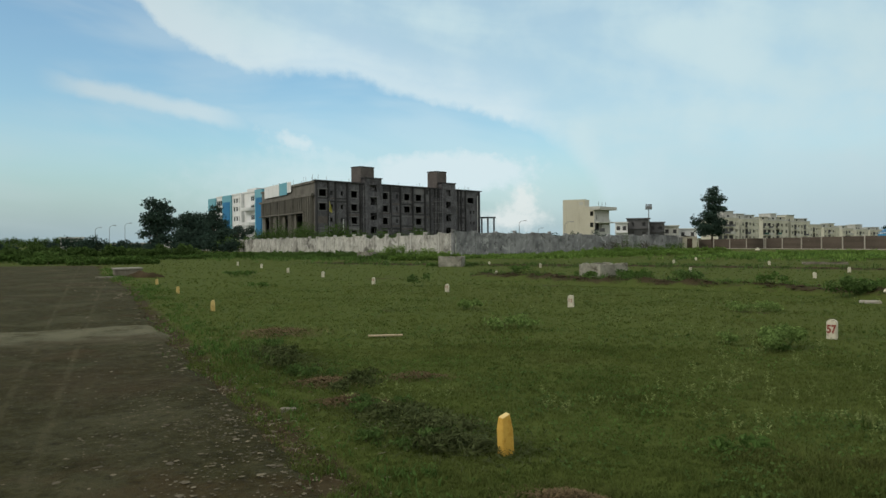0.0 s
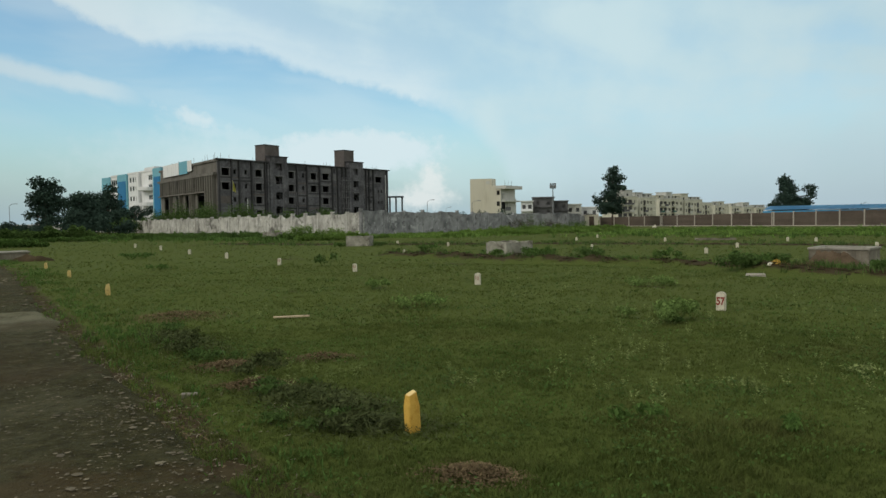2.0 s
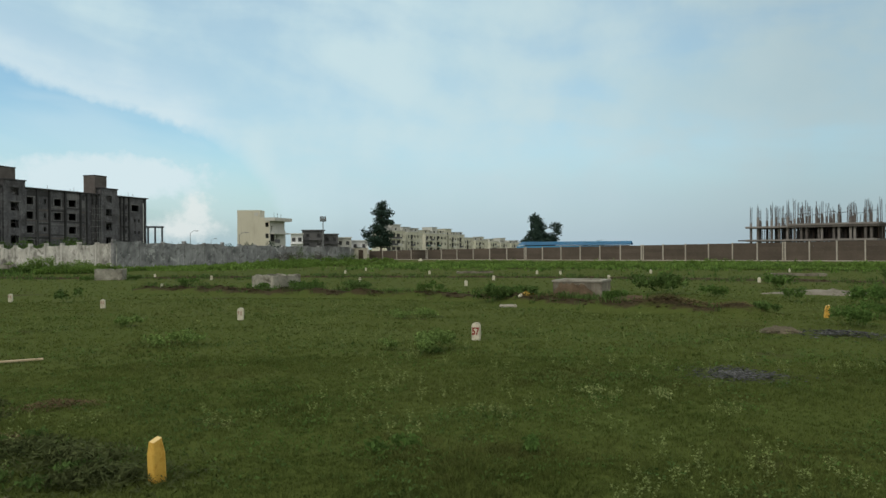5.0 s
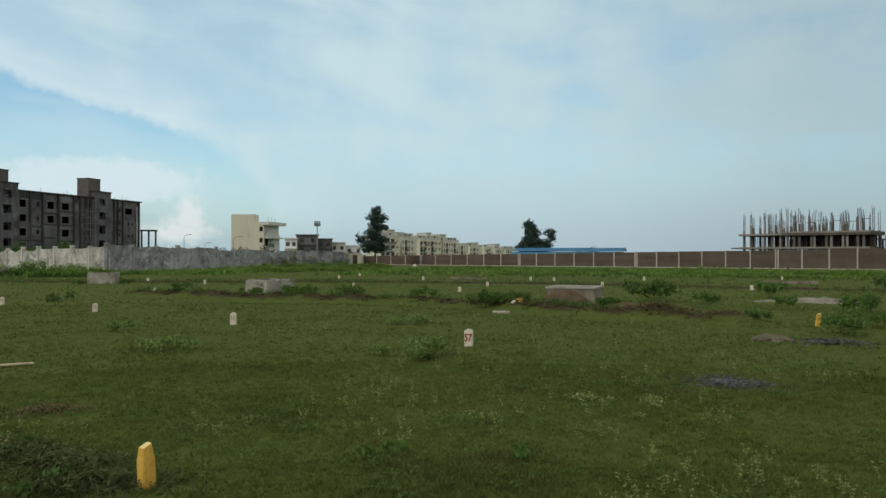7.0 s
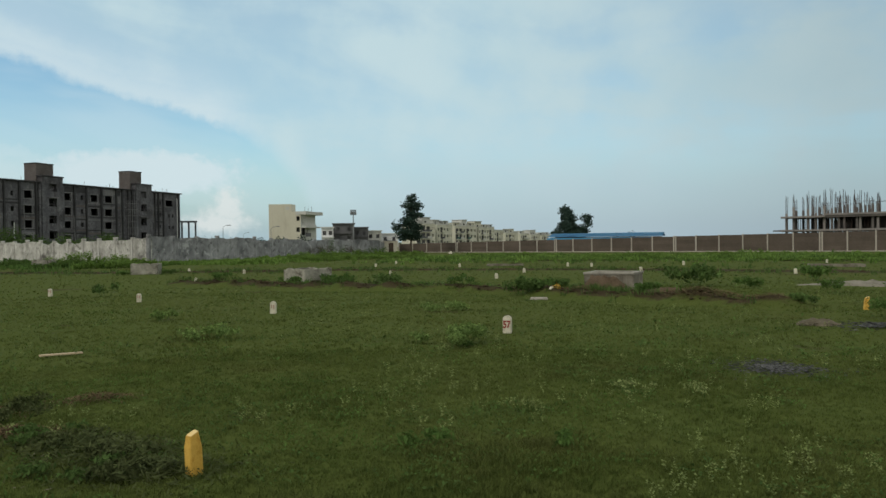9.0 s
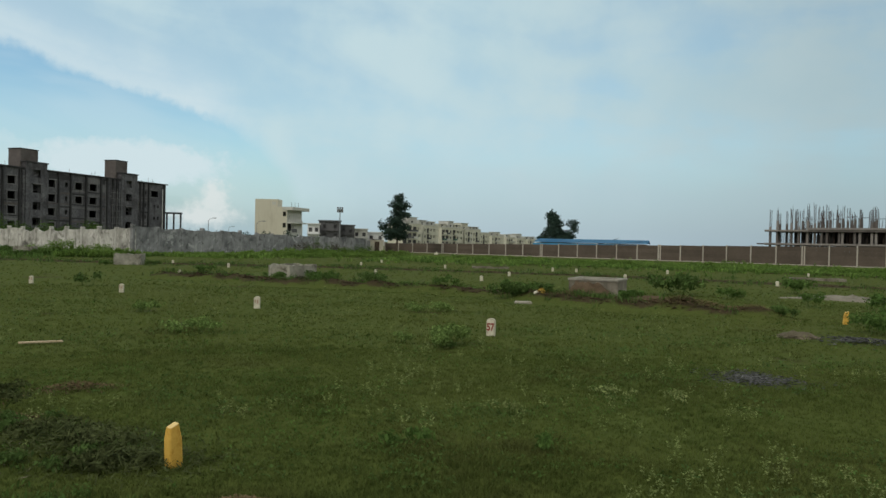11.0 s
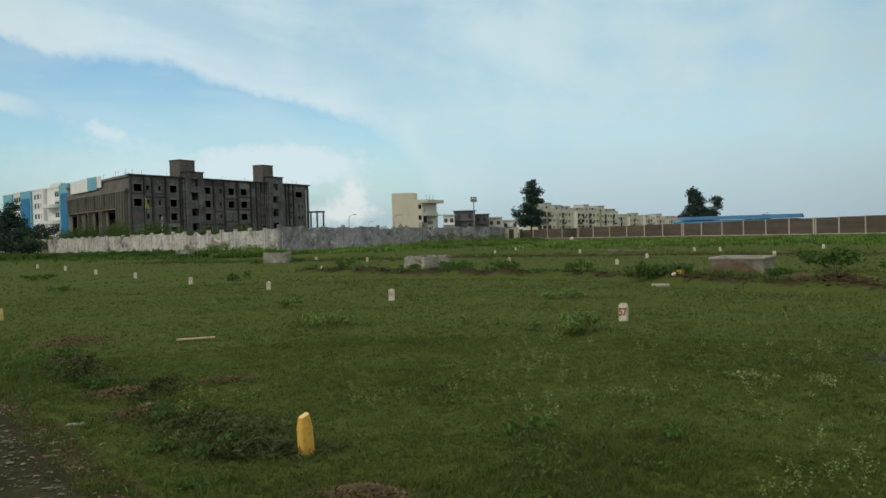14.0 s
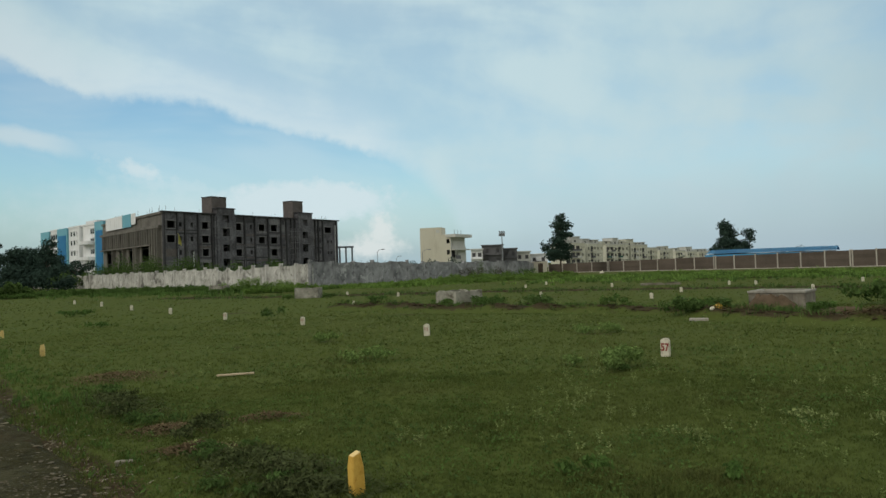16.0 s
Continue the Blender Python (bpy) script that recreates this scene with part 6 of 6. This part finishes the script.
def grass_field(name, r0, r1, a0, a1, count, blade_h, blade_w, blades, seed, power=1.0):
    rng = np.random.default_rng(seed)
    r = np.sqrt(r0 * r0 + (r1 * r1 - r0 * r0) * rng.random(count) ** power)
    a = np.radians(rng.uniform(a0, a1, count))
    x, y = r * np.sin(a), r * np.cos(a)
    keep = np.array([not in_road(px, py, -0.12 + 0.45 * noise.noise((px * 1.3, py * 1.3, 9))) and bare(px, py) < (0.55 if r1 < 30 else 0.22) + 0.4 * noise.noise((px * 5, py * 5, 2)) and not (((px - 7.05) / 0.7) ** 2 + ((py - 6.7) / 0.6) ** 2 < 0.75) and not (((px - 11.9) / 0.8) ** 2 + ((py - 9.1) / 0.8) ** 2 < 0.6) for px, py in zip(x, y)])
    x, y = x[keep], y[keep]
    z = np.array([ground_z(px, py) for px, py in zip(x, y)])
    tall = np.array([0.75 + 0.9 * noise.noise((px * 0.6, py * 0.6, 3)) + 0.5 * noise.noise((px * 2.3, py * 2.3, 8)) for px, py in zip(x, y)]).clip(0.5, 1.8)
    n = len(x)
    c = np.repeat(np.stack([x, y, z], 1), blades, 0)
    h = np.repeat(tall, blades) * blade_h * rng.uniform(0.5, 1.2, n * blades)
    t = rng.uniform(0, 6.283, n * blades)
    c[:, :2] += rng.normal(scale=blade_h * 0.45, size=(n * blades, 2))
    out = np.stack([np.cos(t), np.sin(t), np.zeros_like(t)], 1)
    side = np.stack([-np.sin(t), np.cos(t), np.zeros_like(t)], 1) * blade_w * rng.uniform(0.6, 1.3, n * blades)[:, None]
    up = np.array([0, 0, 1.0])
    bend = rng.uniform(0.2, 1.25, n * blades)[:, None]
    mid = c + up * (h * 0.6)[:, None] + out * bend * (h * 0.35)[:, None]
    tip = c + up * (h * 0.9)[:, None] + out * bend * (h * 0.95)[:, None]
    verts = np.stack([c - side, c + side, mid + side * 0.7, mid - side * 0.7, tip], 1).reshape(-1, 3)
    k = np.arange(n * blades)[:, None] * 5
    quads = (k + np.array([[0, 1, 2, 3]])).tolist()
    tris = (k + np.array([[3, 2, 4]])).tolist()
    me = bpy.data.meshes.new(name)
    me.from_pydata(verts.tolist(), [], quads + tris)
    me.materials.append(M_GRASS)
    tagged(new(name, me), "short rough green grass", "grass", kind="stuff")


grass_field("meadow_grass", 1.2, 3.2, -45, 75, 3600, 0.048, 0.0034, 5, 11)
grass_field("meadow_grass", 3.2, 11, -45, 75, 56000, 0.046, 0.0036, 5, 1)
grass_field("meadow_grass", 3.0, 5.8, -45, 75, 14000, 0.05, 0.0032, 5, 12)
grass_field("meadow_grass", 11, 26, -45, 75, 44000, 0.046, 0.0065, 4, 2, 1.2)
grass_field("meadow_grass", 26, 75, -45, 75, 24000, 0.055, 0.018, 4, 3, 1.2)
grass_field("meadow_grass", 1.0, 14, 75, 315, 8000, 0.06, 0.008, 4, 4)


def ground_leaves(name, r0, r1, count, leaf, seed, mat, label, cut):
    """Flat broad leaves of creeping weeds, in drifts through the grass."""
    rng = np.random.default_rng(seed)
    r = np.sqrt(r0 * r0 + (r1 * r1 - r0 * r0) * rng.random(count) ** 1.3)
    a = np.radians(rng.uniform(-40, 70, count))
    x, y = r * np.sin(a), r * np.cos(a)
    keep = np.array([not in_road(p, q, 0.1) and math.hypot(p - 7.05, q - 6.72) > 0.6 and math.hypot(p - 11.95, q - 9.0) > 0.7 and noise.noise((p * 0.9 + seed, q * 0.9, 5)) + 0.6 * noise.noise((p * 3.1, q * 3.1, seed)) > cut for p, q in zip(x, y)])
    x, y = x[keep], y[keep]
    n = len(x)
    z = np.array([ground_z(p, q) for p, q in zip(x, y)]) + rng.uniform(0.02, 0.06, n)
    c = np.stack([x, y, z], 1)
    t = rng.uniform(0, 6.283, n)
    s = (leaf * rng.uniform(0.6, 1.4, n))[:, None]
    u = np.stack([np.cos(t), np.sin(t), rng.normal(scale=0.45, size=n)], 1) * s
    v = np.stack([-np.sin(t), np.cos(t), rng.normal(scale=0.45, size=n)], 1) * s * 0.55
    verts = np.stack([c - u, c - v + (0, 0, 0.004), c + u, c + v + (0, 0, 0.004)], 1).reshape(-1, 3)
    from_arrays(name, verts, np.arange(n * 4).reshape(-1, 4), mat, kind="stuff", label=label)
    scene.objects[-1]["category"] = "weeds"


ground_leaves("creeping_weeds", 3.0, 12, 60000, 0.012, 1, M_WEED, "broad leaved creeping weeds in the grass", 0.22)
ground_leaves("creeping_weeds", 3.0, 14, 60000, 0.015, 2, M_LEAF2, "dark creeping weeds in the grass", 0.25)
ground_leaves("creeping_weeds", 11, 30, 26000, 0.026, 3, M_LEAF2, "dark creeping weeds in the grass", 0.28)
ground_leaves("creeping_weeds", 9, 30, 18000, 0.024, 4, M_WEED, "pale creeping weeds in the grass", 0.34)


def tall_grass(name, line, spread, per_m, h, w, seed, mat, label):
    """Upright rough grass along a line, thick and thin by turns."""
    rng = np.random.default_rng(seed)
    P = []
    for (x0, y0), (x1, y1) in zip(line, line[1:]):
        L = math.hypot(x1 - x0, y1 - y0)
        n = int(L * per_m)
        k, o = rng.random(n), rng.normal(scale=spread, size=n)
        P.append(np.stack([x0 + (x1 - x0) * k - (y1 - y0) / L * o, y0 + (y1 - y0) * k + (x1 - x0) / L * o], 1))
    P = np.concatenate(P)
    lush = np.array([noise.noise((p * 0.45, q * 0.45, seed)) + 0.5 * noise.noise((p * 1.7, q * 1.7, seed)) for p, q in P])
    P, lush = P[lush > -0.18], lush[lush > -0.18]
    n, m = len(P), 6
    z = np.array([ground_z(p, q) for p, q in P])
    c = np.repeat(np.column_stack([P, z]), m, 0)
    c[:, :2] += rng.normal(scale=h * 0.3, size=(n * m, 2))
    hh = (np.repeat(0.55 + 0.9 * lush.clip(-0.2, 0.8), m) * h * rng.uniform(0.5, 1.2, n * m))[:, None]
    t = rng.uniform(0, 6.283, n * m)
    out = np.stack([np.cos(t), np.sin(t), np.zeros_like(t)], 1)
    side = np.stack([-np.sin(t), np.cos(t), np.zeros_like(t)], 1) * w * rng.uniform(0.6, 1.4, n * m)[:, None]
    bend = rng.uniform(0.1, 0.9, n * m)[:, None]
    up = np.array([0, 0, 1.0])
    mid, tip = c + up * hh * 0.6 + out * bend * hh * 0.35, c + up * hh * 0.92 + out * bend * hh
    verts = np.stack([c - side, c + side, mid + side, mid - side, tip], 1).reshape(-1, 3)
    k = np.arange(n * m)[:, None] * 5
    me = bpy.data.meshes.new(name)
    me.from_pydata(verts.tolist(), [], (k + np.array([[0, 1, 2, 3]])).tolist() + (k + np.array([[3, 2, 4]])).tolist())
    me.materials.append(mat)
    tagged(new(name, me), label, "grass", kind="stuff")


FENCE_FOOT = [(24.0, 66.0), (34.0, 58.0), (43.0, 50.0), (52.0, 40.0), (58.0, 30.0)]
tall_grass("rough_grass", [(q[0] + 0.75, q[1] + 0.85) for q in BANK], 0.45, 60, 0.24, 0.009, 1, M_WEED, "rough green grass on the ditch bank")
tall_grass("rough_grass", [(q[0] + 0.5, q[1] + 0.55) for q in BANK], 0.6, 45, 0.2, 0.009, 2, M_LEAF2, "dark rough grass on the ditch bank")
tall_grass("rough_grass", DRAIN, 2.0, 30, 0.22, 0.012, 3, M_LEAF2, "dark rough grass along the far drain")
tall_grass("rough_grass", FENCE_FOOT, 5.0, 120, 0.36, 0.03, 4, M_LUSH, "fresh green rough grass before the brown fence")
tall_grass("rough_grass", FENCE_FOOT, 6.5, 60, 0.34, 0.03, 5, M_WEED, "rough green grass before the brown fence")
tall_grass("rough_grass", [(2.5, 63.0), (13.0, 72.0), (24.0, 80.0)], 3.5, 120, 0.38, 0.03, 6, M_LUSH, "fresh green rough grass along the grey wall")
tall_grass("rough_grass", [(-46.0, 92.0), (-22.0, 80.0), (-8.0, 68.0), (1.0, 60.0)], 4.0, 90, 0.4, 0.03, 7, M_WEED, "rough green grass along the white wall")
tall_grass("rough_grass", [(q[0] + 0.5, q[1]) for q in EDGE if 3 < q[1] < 50], 0.3, 40, 0.1, 0.006, 8, M_WEED, "rough grass at the edge of the road")


def dead_weeds(x, y, sx, sy, turn, count, seed, mat, label, hh=0.06, size=1.0):
    rng = np.random.default_rng(seed)
    c0, s0 = math.cos(radians(turn)), math.sin(radians(turn))
    u, v = rng.normal(scale=sx, size=count), rng.normal(scale=sy, size=count)
    px, py = x + u * c0 - v * s0, y + u * s0 + v * c0
    z = np.array([ground_z(a, b) for a, b in zip(px, py)]) + rng.random(count) * hh * np.exp(-(u / sx) ** 2 / 2 - (v / sy) ** 2 / 2)
    c = np.stack([px, py, z + 0.012], 1)
    t = rng.uniform(0, 6.283, count)
    d = np.stack([np.cos(t), np.sin(t), rng.normal(scale=0.35, size=count)], 1) * rng.uniform(0.02, 0.07, count)[:, None] * size
    w = np.stack([-np.sin(t), np.cos(t), np.full(count, 0.3)], 1) * 0.005
    verts = np.stack([c - d, c - w, c + d, c + w], 1).reshape(-1, 3)
    faces = np.arange(count * 4).reshape(-1, 4)
    from_arrays("uprooted_weeds", verts, faces, mat, kind="stuff", label=label)
    scene.objects[-1]["category"] = "dead weeds"


M_DULL = surface("wilted_weeds", (0.030, 0.042, 0.015), (0.088, 0.104, 0.044), spec=0.03, rough=0.95, big=2.0, fine=20.0, island=0.7)
DRY, WILT = "brown uprooted weeds drying on the grass", "grey green wilted weeds pulled out in a heap"
dead_weeds(-1.0, 7.2, 0.17, 0.10, 0, 1500, 1, M_STRAW, DRY, 0.08, 0.6)
dead_weeds(-1.42, 8.2, 0.2, 0.14, 0, 1500, 2, M_STRAW, DRY, 0.08, 0.6)
dead_weeds(-0.45, 8.55, 0.2, 0.12, 0, 1000, 3, M_STRAW, DRY, 0.08, 0.6)
dead_weeds(0.62, 4.42, 0.16, 0.10, -25, 2600, 4, M_STRAW, DRY, 0.09, 0.3)
dead_weeds(-0.35, 6.35, 0.50, 0.26, -50, 2200, 5, M_DULL, WILT, 0.13)
dead_weeds(0.05, 5.6, 0.3, 0.16, -20, 1100, 8, M_DULL, WILT, 0.10)
dead_weeds(-2.3, 9.9, 0.25, 0.75, 27, 2200, 6, M_DULL, WILT, 0.12)
for i, (x, y, w, h) in enumerate(((-0.75, 6.9, 0.6, 0.13), (-0.4, 6.5, 0.7, 0.15), (-0.15, 6.1, 0.6, 0.14), (-0.5, 5.9, 0.6, 0.12), (-0.15, 5.55, 0.5, 0.11),
                                  (-1.1, 7.8, 0.6, 0.14), (-1.7, 8.6, 0.6, 0.15), (-2.0, 9.3, 0.7, 0.15), (-2.4, 10.2, 0.7, 0.16), (-2.7, 11.2, 0.6, 0.14), (-0.9, 8.3, 0.5, 0.12))):
    weed(x, y, w, h, 420, 0.022, 300 + i, M_DULL if i % 3 else M_LEAF2, "wilted grey green weed tuft pulled out beside the road")
dead_weeds(-2.9, 12.6, 0.35, 0.35, 10, 1400, 7, M_STRAW, DRY, 0.08)
dead_weeds(13.2, 14.4, 0.85, 0.16, -60, 2600, 9, M_STRAW, "dry reddish weeds along the ditch bank", 0.10)
dead_weeds(11.9, 18.3, 0.5, 0.2, -60, 1200, 10, M_STRAW, "dry reddish weeds along the ditch bank", 0.10)


# crumbled earth along the ditch, the far drain and the road
def clods(line, spread, count, size, seed, mat, label):
    rng = random.Random(seed)
    spots = []
    for (x0, y0), (x1, y1) in zip(line, line[1:]):
        L = math.hypot(x1 - x0, y1 - y0)
        turn = math.degrees(math.atan2(y1 - y0, x1 - x0))
        spots.append(((x0 + x1) / 2, (y0 + y1) / 2, L / 2 + 0.3, spread, turn, int(count * L), size))
    stones("soil_clods", spots, mat, seed, label, "soil")


clods(BANK, 0.6, 60, 0.075, 31, M_SOIL, "brown clods of dug earth along the ditch")
clods(DRAIN, 0.9, 40, 0.15, 32, M_SOIL, "dark clods of earth along the far drain")
clods([q for q in EDGE if 3 < q[1] < 30], 0.22, 90, 0.03, 33, M_SOIL, "crumbled earth at the edge of the road")
clods([(12.4, 19.6), (13.4, 18.2)], 0.4, 260, 0.06, 34, M_SOIL, "earth clods before the drain chamber")
dead_weeds(-1.9, 6.0, 0.45, 1.1, 27, 900, 21, M_STRAW, "dry leaf litter on the dirt road", 0.01, 0.4)
dead_weeds(-3.4, 8.6, 0.8, 1.6, 27, 700, 22, M_STRAW, "dry leaf litter on the dirt road", 0.01, 0.5)
M_CHIP = surface("pale_stone_chips", (0.13, 0.115, 0.08), (0.28, 0.25, 0.19), rough=0.9, big=3.0, fine=30.0, island=0.8)
for i, (x, y, a, b, n) in enumerate(((-2.1, 5.4, 0.7, 1.2, 900), (-2.9, 7.6, 0.6, 1.2, 800), (-4.2, 9.6, 1.0, 1.6, 700), (-6.8, 13.6, 1.2, 2.0, 500))):
    dead_weeds(x, y, a, b, 27, n, 60 + i, M_CHIP, "thin pale stone chips on the dirt road", 0.012, 0.55)
for i, (x, y, w, h) in enumerate(((5.2, 27.6, 0.9, 0.3), (8.0, 24.6, 1.0, 0.35), (10.0, 22.6, 0.9, 0.35), (11.4, 18.9, 0.7, 0.3), (12.5, 16.3, 0.8, 0.28), (13.3, 15.0, 0.6, 0.25), (3.0, 30.4, 1.0, 0.3), (14.6, 12.9, 0.8, 0.3), (6.3, 31.9, 0.9, 0.4), (7.4, 30.6, 0.8, 0.35), (-0.6, 43.4, 0.9, 0.3), (1.6, 43.4, 0.9, 0.3))):
    weed(x, y, w, h, 320, 0.05, 200 + i, M_LEAF2 if i % 2 else M_WEED)


# cloth on a pole before the unfinished building
ob = thing("yellow_flag", Matrix.Translation(polar(-8.72, 150)), "yellow cloth hanging from a thin pole", "flag")
bm = bmesh.new()
rod(bm, (0, 0, 0), (0, 0, height(3.2, 150)), 0.05, 0.03)
part("pole", bm, M_STEEL, ob)
bm = bmesh.new()
rows = []
for i in range(8):
    z = height(3.05, 150) - i * 0.30
    rows.append([bm.verts.new((0.02 + (0.16 + 0.09 * i * (1 if i < 6 else 0.75)) * k / 4, 0.12 * math.sin(k * 2 + i * 0.7), z - 0.1 * k)) for k in range(5)])
for a, b in zip(rows, rows[1:]):
    for k in range(4):
        bm.faces.new((a[k], b[k], b[k + 1], a[k + 1]))
bmesh.ops.solidify(bm, geom=bm.faces[:], thickness=0.02)
part("cloth", bm, M_LEMON, ob, "faded yellow cloth")

# low white house among the far scrub
flat_roof_house(-27.3, -25.9, 0.3, 180, M_OFFWHITE, "low white house among far scrub", 1)

bush(36.1, 150, 4.5, 3.6, 900, 0.2, 301, M_LEAF, "dark tree top behind the blue shed")
bush(-17.9, 104, 9, 2.6, 3200, 0.16, 302, M_LEAF, "dark scrub at the far edge of the meadow")
bush(-15.2, 122, 9, 2.6, 2600, 0.16, 303, M_LEAF2, "dark scrub at the far edge of the meadow")


def shelter():
    """Small gabled hut at the end of the grey wall."""
    m = Matrix.Translation(polar(18.25, 109)) @ Matrix.Rotation(-radians(18), 4, "Z")
    ob = thing("tiled_hut", m, "small cream hut with an orange tiled gable roof", "hut")
    part("wall", boxes(((-1.1, 0, 0), (1.1, 1.8, 1.75))), M_CREAM, ob)
    part("doorway", boxes(((-0.2, -0.03, 0), (0.5, -0.003, 1.5))), M_BARK, ob)
    for side in (-1, 1):
        bm = bmesh.new()
        a = [bm.verts.new(p) for p in ((0, -0.3, 2.25), (side * 1.4, -0.3, 1.62), (side * 1.4, 2.1, 1.62), (0, 2.1, 2.25))]
        bm.faces.new(a if side > 0 else reversed(a))
        bmesh.ops.solidify(bm, geom=bm.faces[:], thickness=0.09)
        part("roof_slope", bm, M_TILE, ob, "orange clay tiles")


M_TILE = surface("orange_clay_tile", (0.32, 0.15, 0.09), (0.45, 0.24, 0.15), big=1.0, fine=8.0)
shelter()
for i, (az, D, w, h) in enumerate(((12.9, 88.5, 3.2, 1.9), (13.8, 91.0, 3.0, 2.2), (15.4, 95.5, 2.6, 1.6), (17.2, 100.5, 2.4, 1.3))):
    bush(az, D, w, h, 900, 0.06, 320 + i, M_LEAF2 if i % 2 else M_DRYVINE, "dry climber growing against the grey wall", "creeper", "creepers on the wall")
heap("litter_bag", *(polar(22.9, 98).to_2d()), 0.6, 0.35, 0.28, M_STONE, 5.0, "white sack lying before the brown fence", 0, "litter")
for i, (az, D, w, h) in enumerate(((-33.5, 300, 26, 4.5), (-30.5, 330, 24, 5.0), (-28.0, 300, 18, 4.0), (-32.5, 170, 14, 2.4), (-35.5, 200, 16, 3.6), (-30.0, 70, 8, 0.9), (-26.5, 62, 7, 0.7), (-24.0, 58, 6, 0.6))):
    bush(az, D, w, h, int(900 + 110 * w), 0.1 + 0.0006 * D, 340 + i, M_WEED if D < 100 else M_LEAF2, "scrub at the far edge of the meadow")
